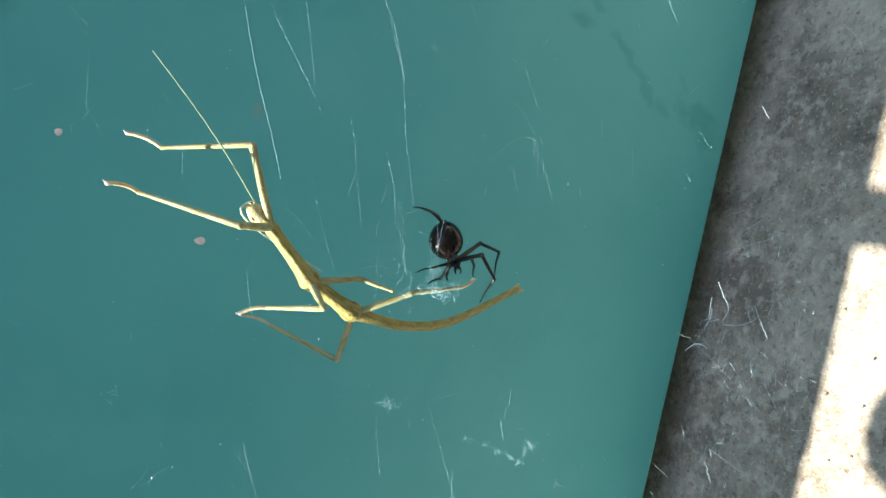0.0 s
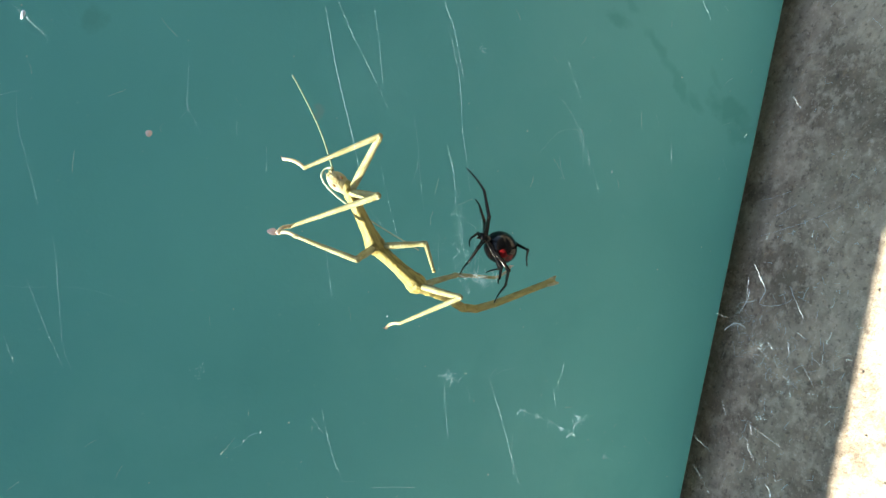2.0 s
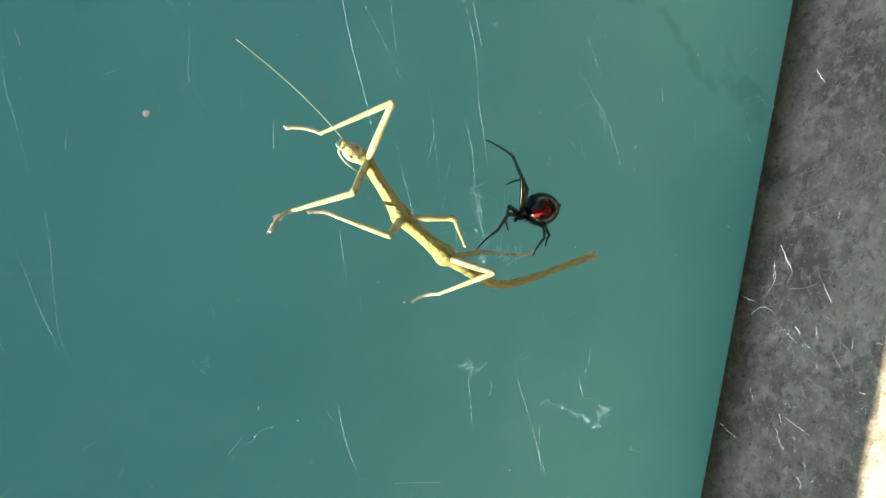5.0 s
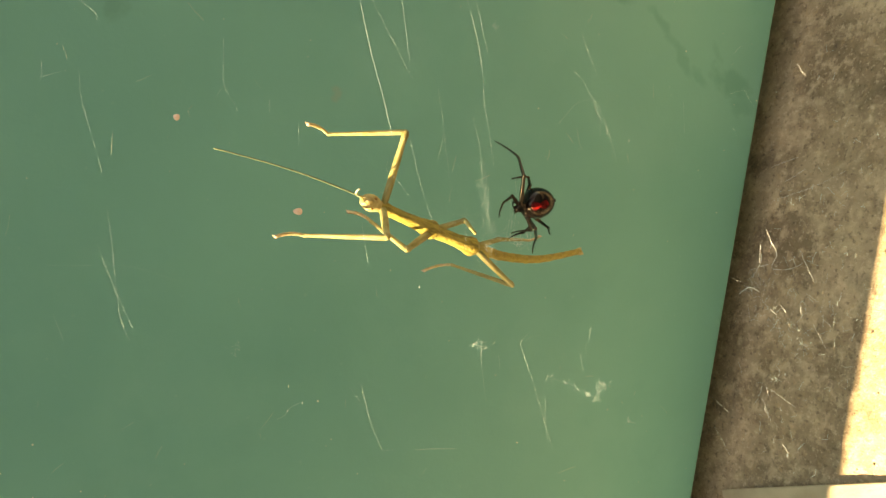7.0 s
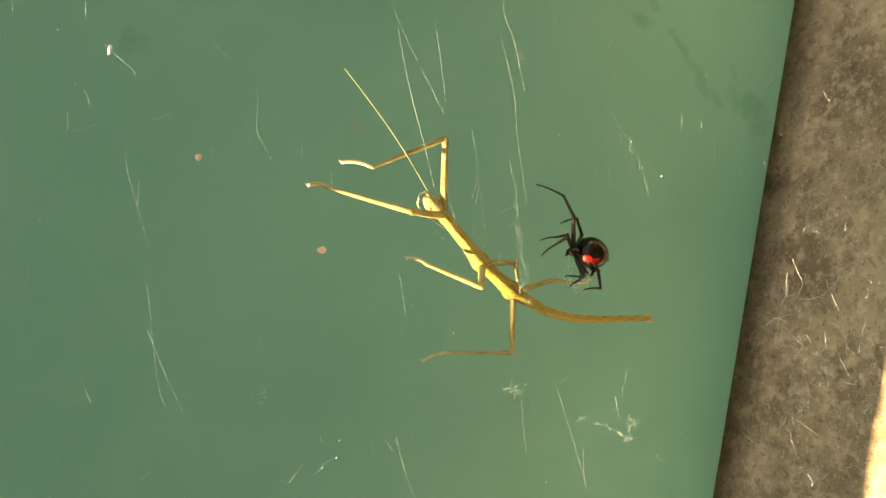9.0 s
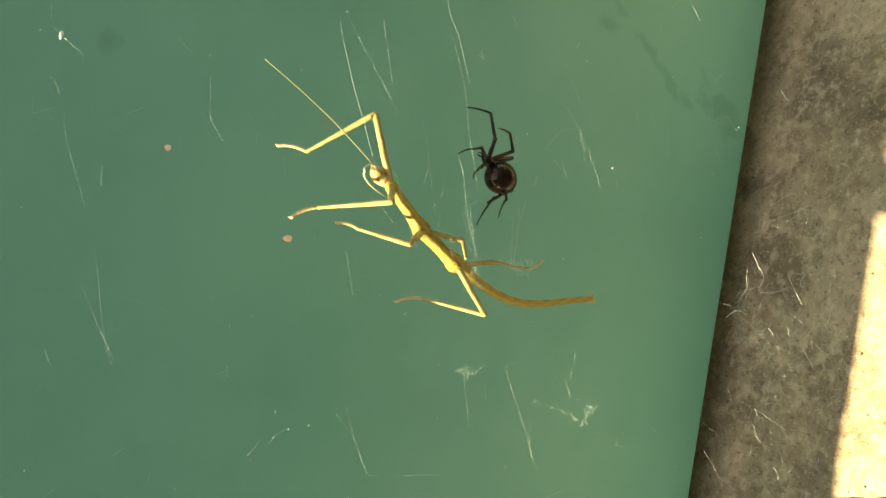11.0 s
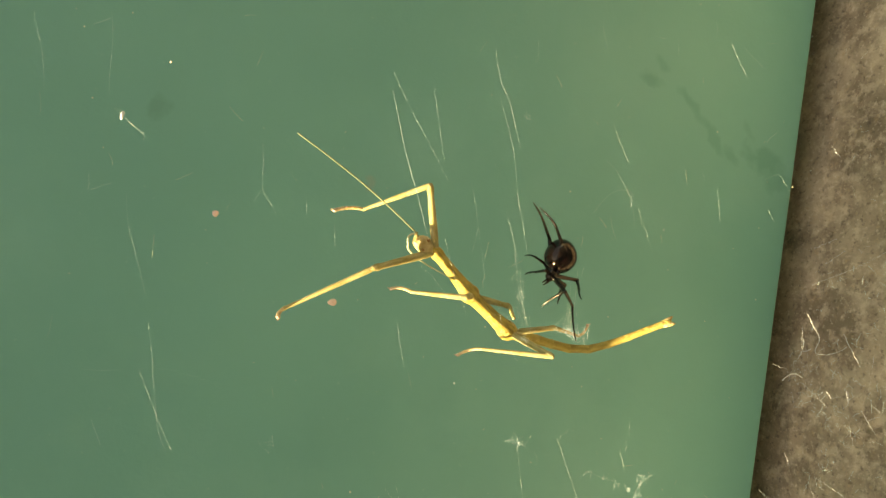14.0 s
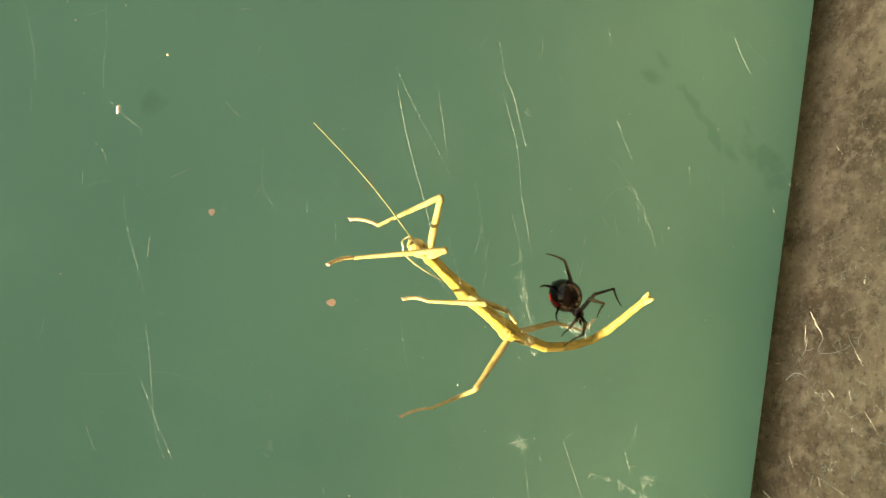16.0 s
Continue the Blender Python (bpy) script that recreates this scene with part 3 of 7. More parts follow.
def web_strands():
    web = tagged(new("cobweb"), "loose tangle of pale silk strands before the green metal", "cobweb")
    silk(web, 10, (88.9, 247.0, 172.6), (81.3, 247.0, 169.6), (75.7, 247.0, 167.1), (69.7, 247.0, 164.1), (63.0, 247.0, 161.1))
    silk(web, 5, (97.1, 263.0, 168.4), (90.5, 263.0, 163.5), (82.9, 263.0, 157.0), (77.6, 263.0, 152.8))
    silk(web, 6, (95.4, 259.0, 160.8), (89.9, 259.0, 158.8), (85.2, 259.0, 157.3), (80.9, 259.0, 155.9))
    silk(web, 8, (99.0, 266.0, 142.2), (91.9, 266.0, 138.5), (85.7, 266.0, 136.0), (78.0, 266.0, 133.9), (71.5, 266.0, 131.4), (64.7, 266.0, 128.9))
    silk(web, 8, (105.7, 255.0, 150.1), (99.0, 255.0, 147.6), (95.9, 255.0, 145.3), (90.3, 255.0, 142.6), (85.8, 255.0, 140.5))
    silk(web, 6, (101.8, 271.0, 107.6), (98.3, 271.0, 105.3), (93.0, 271.0, 101.2))
    silk(web, 7, (93.7, 275.0, 105.8), (91.8, 275.0, 102.4), (88.4, 275.0, 98.9), (86.4, 275.0, 95.2))
    silk(web, 11, (80.7, 263.0, 102.7), (80.1, 263.0, 102.0), (77.2, 263.0, 101.0))
    silk(web, 5, (78.7, 263.0, 100.9), (75.0, 263.0, 98.9), (71.6, 263.0, 96.9))
    silk(web, 11, (78.7, 271.0, 104.6), (75.6, 271.0, 103.3), (73.4, 271.0, 101.8))
    silk(web, 6, (68.8, 265.0, 143.1), (66.7, 265.0, 143.1), (63.1, 265.0, 143.5))
    silk(web, 5, (75.9, 259.0, 192.5), (71.8, 259.0, 191.8), (67.6, 259.0, 191.2), (65.4, 259.0, 189.6), (63.2, 259.0, 187.9))
    silk(web, 5, (68.4, 265.0, 190.2), (66.9, 265.0, 191.0), (65.4, 265.0, 191.6))
    silk(web, 5, (37.7, 223.0, 207.4), (34.2, 223.0, 205.5), (31.4, 223.0, 204.0), (27.3, 223.0, 201.6))
    silk(web, 5, (41.9, 243.0, 207.1), (38.3, 243.0, 206.0), (33.7, 243.0, 204.9), (29.1, 243.0, 203.8), (25.0, 243.0, 202.7), (21.8, 243.0, 201.0))
    silk(web, 3, (60.1, 227.0, 212.8), (56.4, 227.0, 212.0), (52.8, 227.0, 210.5), (49.7, 227.0, 209.2), (47.1, 227.0, 208.2))
    silk(web, 5, (64.1, 265.0, 175.1), (61.8, 265.0, 174.7), (59.3, 265.0, 174.2))
    silk(web, 5, (67.6, 265.0, 181.5), (66.1, 265.0, 181.3), (64.8, 265.0, 181.0))
    silk(web, 6, (46.5, 255.0, 161.8), (42.4, 255.0, 160.5), (37.9, 255.0, 158.9))
    silk(web, 5, (20.9, 265.0, 213.2), (18.2, 265.0, 211.9), (16.4, 265.0, 210.9))
    silk(web, 6, (26.3, 255.0, 121.2), (21.7, 255.0, 118.5), (13.9, 255.0, 114.0), (7.2, 255.0, 110.4), (2.6, 255.0, 107.7))
    silk(web, 6, (14.6, 251.0, 114.5), (10.0, 251.0, 113.7), (5.4, 251.0, 112.1))
    silk(web, 8, (4.0, 263.0, 170.3), (4.8, 263.0, 168.8), (6.3, 263.0, 168.0), (7.6, 263.0, 166.1))
    silk(web, 7, (13.1, 263.0, 153.8), (7.9, 263.0, 151.6), (3.0, 263.0, 149.2), (-1.9, 263.0, 146.2))
    silk(web, 6, (-2.5, 265.0, 145.6), (-2.6, 265.0, 144.1), (-2.4, 265.0, 142.8))
    silk(web, 11, (5.0, 243.0, 147.8), (5.3, 243.0, 143.1), (5.4, 243.0, 138.9))
    silk(web, 5, (25.4, 247.0, 135.2), (20.6, 247.0, 133.9), (14.1, 247.0, 131.8))
    silk(web, 6, (16.4, 267.0, 103.8), (15.0, 267.0, 98.5), (13.8, 267.0, 93.4), (11.8, 267.0, 89.2), (10.7, 267.0, 86.2))
    silk(web, 7, (31.4, 255.0, 102.5), (27.7, 255.0, 102.2))
    silk(web, 10, (26.9, 255.0, 103.0), (25.5, 255.0, 102.5), (24.6, 255.0, 102.6))
    silk(web, 8, (23.8, 259.0, 101.1), (19.0, 259.0, 98.8))
    silk(web, 6, (91.3, 266.0, 76.5), (87.3, 266.0, 75.4), (83.4, 266.0, 74.3))
    silk(web, 10, (123.4, 247.0, 71.6), (125.2, 247.0, 69.6))
    silk(web, 7, (103.1, 255.0, 73.0), (104.8, 255.0, 71.8), (106.0, 255.0, 70.3))
    silk(web, 6, (131.4, 266.0, 74.8), (129.1, 266.0, 72.7), (127.6, 266.0, 69.0), (126.2, 266.0, 66.1))
    silk(web, 6, (97.0, 266.0, 61.1), (99.2, 266.0, 56.3), (97.5, 266.0, 53.8), (95.7, 266.0, 51.3))
    silk(web, 6, (64.8, 263.0, 220.9), (63.3, 263.0, 220.6), (61.7, 263.0, 220.5))
    silk(web, 6, (61.4, 255.0, 219.4), (62.1, 255.0, 218.2), (63.1, 255.0, 216.4))
    silk(web, 5, (64.8, 259.0, 152.9), (58.5, 259.0, 150.0), (52.6, 259.0, 147.0), (49.1, 259.0, 144.9))
    silk(web, 5, (78.1, 265.0, 146.2), (73.0, 265.0, 144.2), (65.5, 265.0, 141.9), (57.8, 265.0, 139.3))
    silk(web, 6, (72.7, 259.0, 139.6), (69.5, 259.0, 138.0), (66.4, 259.0, 136.6), (60.0, 259.0, 134.8))
    silk(web, 5, (60.7, 266.0, 131.4), (56.2, 266.0, 129.7), (51.7, 266.0, 127.6), (48.3, 266.0, 126.1))
    silk(web, 2, (58.7, 265.0, 132.3), (55.4, 265.0, 130.8), (50.0, 265.0, 127.3), (47.9, 265.0, 125.5))
    silk(web, 2, (60.2, 265.0, 131.0), (56.6, 265.0, 130.5), (52.7, 265.0, 128.9), (49.1, 265.0, 127.4))
    silk(web, 2, (64.0, 265.0, 132.5), (58.6, 265.0, 129.7), (53.9, 265.0, 129.0), (48.8, 265.0, 126.6))
    silk(web, 4, (51.3, 265.0, 138.1), (51.8, 265.0, 135.0), (52.6, 265.0, 131.2), (53.2, 265.0, 129.6))
    silk(web, 2, (55.6, 265.0, 135.8), (52.9, 265.0, 134.6), (49.8, 265.0, 131.9), (47.9, 265.0, 128.9))
    silk(web, 4, (94.6, 265.0, 222.2), (89.5, 265.0, 221.2), (84.3, 265.0, 220.8), (79.7, 265.0, 220.2))
    silk(web, 5, (90.9, 265.0, 234.2), (87.1, 265.0, 232.8), (82.9, 265.0, 231.4), (78.5, 265.0, 230.5))
    silk(web, 6, (91.4, 265.0, 224.9), (92.5, 265.0, 223.3), (93.5, 265.0, 222.0))
    silk(web, 6, (114.0, 265.0, 135.5), (110.9, 265.0, 134.5), (108.7, 265.0, 135.3))
    silk(web, 5, (122.3, 265.0, 118.9), (119.3, 265.0, 117.4), (116.8, 265.0, 116.3))
    silk(web, 6, (133.2, 265.0, 85.4), (131.5, 265.0, 84.5), (129.4, 265.0, 84.5))
    silk(web, 6, (125.4, 265.0, 96.4), (123.3, 265.0, 96.0), (121.7, 265.0, 95.5))
    silk(web, 7, (88.9, 265.0, 59.3), (87.6, 265.0, 58.1), (86.2, 265.0, 56.8))
    silk(web, 6, (94.2, 265.0, 83.2), (92.9, 265.0, 82.3), (91.6, 265.0, 81.7))
    silk(web, 5, (124.3, 265.0, 102.7), (124.5, 265.0, 101.0), (124.6, 265.0, 99.8))
    silk(web, 2, (30.8, 265.0, 206.6), (31.1, 265.0, 200.7), (29.3, 265.0, 192.6))
    silk(web, 2, (29.7, 265.0, 216.1), (29.9, 265.0, 212.2), (30.6, 265.0, 207.5))
    silk(web, 5, (11.0, 265.0, 155.2), (9.0, 265.0, 153.3), (7.0, 265.0, 151.4))
    silk(web, 5, (28.4, 255.0, 118.6), (27.0, 255.0, 120.1), (25.8, 255.0, 120.6))
    silk(web, 6, (20.8, 265.0, 120.4), (19.2, 265.0, 119.2), (17.0, 265.0, 119.0))
    silk(web, 6, (60.3, 265.0, 155.0), (58.2, 265.0, 154.7), (57.0, 265.0, 152.5), (55.2, 265.0, 150.4), (53.3, 265.0, 148.2))
    silk(web, 6, (49.2, 265.0, 137.9), (50.1, 265.0, 136.2), (50.7, 265.0, 134.2), (50.5, 265.0, 131.3))
    silk(web, 6, (53.7, 265.0, 134.5), (50.8, 265.0, 134.3), (47.4, 265.0, 133.4), (43.9, 265.0, 133.1))
    silk(web, 8, (43.2, 265.0, 130.3), (42.0, 265.0, 129.4), (40.9, 265.0, 128.2))
    silk(web, 5, (61.6, 265.0, 130.8), (57.5, 265.0, 130.2), (55.4, 265.0, 129.1), (52.4, 265.0, 128.8))
    silk(web, 5, (51.9, 265.0, 127.1), (48.7, 265.0, 126.0), (46.3, 265.0, 126.2), (43.2, 265.0, 126.5))
    silk(web, 7, (73.6, 241.0, 217.3), (72.7, 241.0, 215.9), (71.5, 241.0, 214.2), (70.5, 241.0, 212.5), (69.6, 241.0, 212.4))
    silk(web, 5, (24.6, 265.0, 113.3), (25.8, 265.0, 111.7), (26.5, 265.0, 109.0))
    silk(web, 6, (77.7, 266.0, 113.3), (80.4, 266.0, 111.4), (83.4, 266.0, 109.2), (85.1, 266.0, 105.7), (84.4, 266.0, 102.6), (80.8, 266.0, 101.6), (77.1, 266.0, 100.8))
    silk(web, 28, (63.8, 269.5, 35.0), (60.2, 269.5, 31.5), (57.1, 269.5, 28.7), (54.0, 269.5, 30.0), (52.7, 269.5, 28.6), (53.2, 269.5, 24.2), (54.6, 269.5, 19.7), (56.3, 269.5, 17.2))
    silk(web, 26, (59.7, 269.5, 19.2), (56.3, 269.5, 16.0), (50.9, 269.5, 10.6))
    silk(web, 48, (43.7, 269.5, 41.2), (45.4, 269.5, 39.4), (46.2, 269.5, 36.3), (45.4, 269.5, 33.3))
    silk(web, 26, (49.1, 269.5, 36.8), (51.3, 269.5, 35.9), (53.4, 269.5, 34.7), (56.2, 269.5, 35.0), (56.4, 269.5, 35.9))
    silk(web, 24, (52.8, 269.5, 34.6), (53.9, 269.5, 31.5))
    silk(web, 14, (48.1, 269.5, 45.7), (47.2, 269.5, 39.7))
    silk(web, 11, (44.0, 269.5, 33.1), (41.6, 269.5, 28.9), (37.9, 269.5, 21.6))
    silk(web, 26, (42.6, 269.5, 23.5), (40.6, 269.5, 20.9))
    silk(web, 24, (43.6, 269.5, 15.4), (40.5, 269.5, 14.0))
    silk(web, 16, (47.2, 269.5, 13.3), (45.5, 269.5, 7.5))
    silk(web, 16, (17.8, 269.5, 23.7), (15.4, 269.5, 17.6), (12.1, 269.5, 9.5))
    silk(web, 8, (13.5, 269.5, 44.9), (10.0, 269.5, 38.1))
    silk(web, 11, (24.2, 269.5, 36.7), (20.0, 269.5, 33.9))
    silk(web, 14, (33.5, 269.5, 14.8), (30.0, 269.5, 7.2))
    silk(web, 19, (40.4, 269.5, 4.2), (38.3, 269.5, -0.3))
    silk(web, 11, (72.0, 269.5, 34.7), (75.9, 269.5, 25.9), (81.1, 269.5, 14.9), (86.8, 269.5, 5.0))
    silk(web, 14, (11.5, 269.5, 23.0), (8.1, 269.5, 20.2))
    silk(web, 35, (0.6, 269.5, 12.2), (-2.3, 269.5, 9.2))
    silk(web, 14, (14.7, 269.5, 25.0), (7.5, 269.5, 19.2))
    silk(web, 8, (5.1, 269.5, 41.9), (-3.4, 269.5, 33.7))
    silk(web, 8, (12.6, 269.5, 43.5), (8.7, 269.5, 36.3))
    silk(web, 16, (59.8, 269.5, 36.1), (53.7, 269.5, 35.3))
    silk(web, 14, (38.2, 269.5, 8.0), (31.5, 269.5, 0.5))
    silk(web, 14, (18.0, 269.5, 23.8), (15.1, 269.5, 22.1))
    silk(web, 11, (34.1, 269.5, 14.5), (30.4, 269.5, 7.0))
    silk(web, 14, (43.4, 269.5, 14.7), (40.2, 269.5, 13.6), (37.9, 269.5, 15.8))
    silk(web, 11, (41.2, 269.5, 37.1), (37.2, 269.5, 35.0))
    silk(web, 11, (54.7, 269.5, 5.5), (51.4, 269.5, 5.4))
    silk(web, 14, (78.7, 269.5, 30.3), (83.8, 269.5, 23.0))
    silk(web, 11, (81.7, 269.5, 37.2), (86.7, 269.5, 26.7))
    silk(web, 14, (141.5, 269.5, 1.5), (138.7, 269.5, -1.7))
    silk(web, 14, (112.8, 269.5, 33.8), (110.2, 269.5, 29.7))
    silk(web, 14, (143.4, 269.5, 9.0), (142.0, 269.5, 3.3))
    silk(web, 7, (132.0, 269.5, 75.4), (128.2, 269.5, 72.4), (123.9, 269.5, 68.0))
    return web


web_strands()


def tufts():
    rng = random.Random(5)
    for where, size, count, length in (((16.0, 267.0, 102.0), (0.5, 0.4, 1.3), 4, 1.3), ((15.0, 267.0, 98.2), (0.5, 0.4, 1.3), 5, 1.3), ((13.9, 267.0, 94.0), (0.5, 0.4, 1.3), 5, 1.3), ((12.5, 267.0, 90.7), (0.5, 0.4, 1.3), 8, 1.3), ((11.3, 267.0, 87.6), (0.5, 0.4, 1.3), 9, 1.3),
                                       ((22.5, 265, 124.6), (0.7, 0.8, 3.0), 12, 2.2), ((4.5, 272, 71.2), (1.2, 0.8, 1.2), 8, 1.3), ((83, 264, 104.5), (1.4, 0.6, 0.5), 5, 1.3),
                                       ((13.4, 285, 177.2), (1.2, 1, 2), 8, 2.0), ((104.6, 293, 121.1), (0.9, 0.5, 0.9), 12, 1.3), ((13.8, 271.5, 83), (1.2, 0.8, 2.6), 14, 2.0)):
        bm = bmesh.new()
        curls(bm, (0, 0, 0), size, count, rng, length, 0.018)
        ob = mesh_object("silk_tuft", bm, SILK)
        ob.location = Vector(where) * 1e-3
        tagged(ob, "small fuzzy tuft of white silk in the web", "silk tuft", "silk tufts in the web")
    for where, r in (((45.6, 270.3, 35.5), 0.38), ((20.5, 278.5, 5), 0.5), ((72.7, 241.0, 215.9), 0.85), ((34.4, 264.0, 143.3), 0.3), ((166.2, 310.4, 2.0), 0.6), ((55, 269.2, 27), 0.15), ((54.6, 269.1, 23.9), 0.13),
                     ((-3.2, 270.5, 8.1), 0.7), ((6.4, 260.6, 169), 0.3), ((5.9, 266.8, 75.9), 0.3), ((7.6, 262.9, 165.6), 0.25), ((83.5, 263.7, 104.5), 0.14), ((77, 262, 95), 0.35), ((81.6, 263.5, 103), 0.12), ((73.8, 271.9, 102.3), 0.2)):
        bm = bmesh.new()
        ball(bm, (0, 0, 0), (r * 0.85e-3, r * 0.3e-3, r * 0.32e-3), u=8, v=6)
        for v in bm.verts:
            v.co *= 1 + 0.5 * noise.noise(v.co * 4000 + Vector(where))
        ob = mesh_object("silk_knot", bm, WHITE_SILK)
        ob.location = Vector(where) * 1e-3
        tagged(ob, "tiny white knot of silk and dust on a strand", "silk knot", "silk knots in the web")


tufts()


def tangle():
    rng = random.Random(9)
    bm = bmesh.new()
    curls(bm, (0, 0, 0), (1.2, 0.9, 3.8), 32, rng, 2.6, 0.025)
    curls(bm, (0.003, 0, 0.003), (3, 0.8, 2.2), 10, rng, 2.4, 0.016)
    for k in range(3):
        z = rng.uniform(-1, 4) * 1e-3
        tube(bm, [(0, 0, z), (0.006, rng.gauss(0, 0.4e-3), z + rng.gauss(0, 0.8e-3)), (0.012, 0, z + rng.gauss(0, 1.2e-3)), (rng.uniform(0.013, 0.018), 0, z + rng.gauss(0, 1.5e-3))], 0.013e-3, 4)
    return tagged(mesh_object("silk_tangle", bm, SILK), "fluffy white silk wrapped round the insect's hind leg", "silk")


silk_tangle = tangle()


def web_fuzz():
    """Fine curled silk along the bundle of strands above the insect's hind leg."""
    rng = random.Random(31)
    bm = bmesh.new()
    for k in range(9):
        u = k / 8
        curls(bm, (0.010 - 0.020 * u + rng.gauss(0, 0.0008), 0, 0.0027 - 0.0055 * u), (1.3, 0.8, 1.0 + 1.4 * u), 2 + k // 3, rng, 2.0, 0.012)
    ob = mesh_object("silk_fuzz", bm, SILK)
    ob.location = (0.0525, 0.266, 0.1287)
    return tagged(ob, "thin fluffy bundle of silk above the insect's hind leg", "silk")


web_fuzz()


# ---- small bits ----
def petals():
    for where, size, turn in (((63.2, 294, 196.3), (0.75, 0.22, 0.70), 20), ((46.6, 297.3, 164.8), (0.85, 0.22, 1.2), -8)):
        bm = bmesh.new()
        ball(bm, (0, 0, 0), [s * 1e-3 for s in size], u=16, v=10)
        for v in bm.verts:
            v.co.y += 0.10e-3 * (v.co.z / (size[2] * 1e-3)) ** 2
            v.co.x *= 1.0 - 0.30 * (v.co.z / (size[2] * 1e-3))
        ob = mesh_object("petal", bm, PETAL)
        ob.matrix_world = pose(where[0] * 1e-3, where[1] * 1e-3, where[2] * 1e-3, 0, turn, 0)
        tagged(ob, "dry pink petal scrap hanging in the web", "petal", "petal scraps in the web")


petals()


def dust():
    rng = random.Random(21)
    bm = bmesh.new()
    for _ in range(240):
        x, z = rng.uniform(-0.09, 0.19), rng.uniform(0.004, 0.26)
        y = PANEL_Y - rng.choice((0.0002, 0.0002, rng.uniform(0.004, 0.06)))
        r = rng.uniform(0.05, 0.16) * 1e-3 * (1.6 if rng.random() < 0.08 else 1)
        bmesh.ops.create_icosphere(bm, subdivisions=1, radius=r, matrix=Matrix.Translation((x, y, z)) @ Matrix.Diagonal((rng.uniform(0.6, 1.6), 1, rng.uniform(0.6, 1.6), 1)))
    for _ in range(70):
        c = Vector((rng.uniform(-0.06, 0.17), PANEL_Y - rng.uniform(0.0005, 0.045), rng.uniform(0.005, 0.24)))
        d = Vector((rng.gauss(0, 1), 0.1 * rng.gauss(0, 1), rng.gauss(0, 0.45))).normalized()
        n = rng.uniform(1.0, 5.0) * 1e-3
        tube(bm, [c, c + d * n * 0.5 + Vector((0, 0, rng.gauss(0, 0.2e-3))), c + d * n], rng.uniform(0.014, 0.032) * 1e-3, 4)
    tagged(mesh_object("web_dust", bm, DUST), "pale dust specks and short fibres caught in the web", "dust", kind="stuff")
    bm = bmesh.new()
    for _ in range(150):
        x, y = rng.uniform(-0.05, 0.17), rng.uniform(0.22, 0.31)
        r = rng.uniform(0.12, 0.55) * 1e-3
        bmesh.ops.create_icosphere(bm, subdivisions=1, radius=r, matrix=Matrix.Translation((x, y, SLAB + 0.0002)) @ Matrix.Diagonal((rng.uniform(0.7, 1.5), rng.uniform(0.7, 1.5), 0.7, 1)))
    tagged(mesh_object("grit", bm, CONCRETE, False), "loose grey grit on the concrete", "grit", kind="stuff")
    bm = bmesh.new()
    for _ in range(110):
        c = Vector((rng.gauss(0.045, 0.030), rng.uniform(0.262, 0.285), rng.uniform(-0.012, 0.02)))
        d = Vector((rng.gauss(0, 1), 0.3 * rng.gauss(0, 1), rng.gauss(0, 0.9))).normalized()
        n = rng.uniform(0.8, 4.0) * 1e-3
        b = Vector((rng.gauss(0, 0.8e-3), 0, rng.gauss(0, 0.8e-3)))
        tube(bm, [c, c + d * n * 0.5 + b, c + d * n], rng.uniform(0.016, 0.042) * 1e-3, 4)
    for x, z, size, count in ((0.046, 0.036, 3, 14), (0.041, 0.031, 3, 10), (0.039, 0.026, 2.5, 9), (0.036, 0.017, 4, 12), (0.030, 0.012, 4, 9),
                              (0.048, 0.033, 5, 14), (0.020, 0.022, 5, 8), (0.052, 0.028, 5, 8), (0.075, 0.028, 7, 7), (0.006, 0.02, 6, 6)):
        curls(bm, (x, 0.2695, z), (size, 1.2, size), count, rng, 3.0, 0.016)
    tagged(mesh_object("web_lint", bm, SILK), "bits of pale silk lint over the concrete by the box", "lint", kind="stuff")


dust()


def board():
    bm = bmesh.new()
    box(bm, (-0.11, -0.30, 0), (0.11, 0, 0.0018), 0.0007, 3)
    bmesh.ops.translate(bm, vec=(0.075, 0, 0), verts=bm.verts)
    ob = mesh_object("board", bm, BEIGE)
    edge = math.degrees(math.atan2(-0.0627, 0.0273))
    ob.matrix_world = pose(-0.0160, 0.2785, SLAB + 0.0009, 0, 0, edge)
    return tagged(ob, "dull beige flat board lying on the concrete against the box", "board")


board()


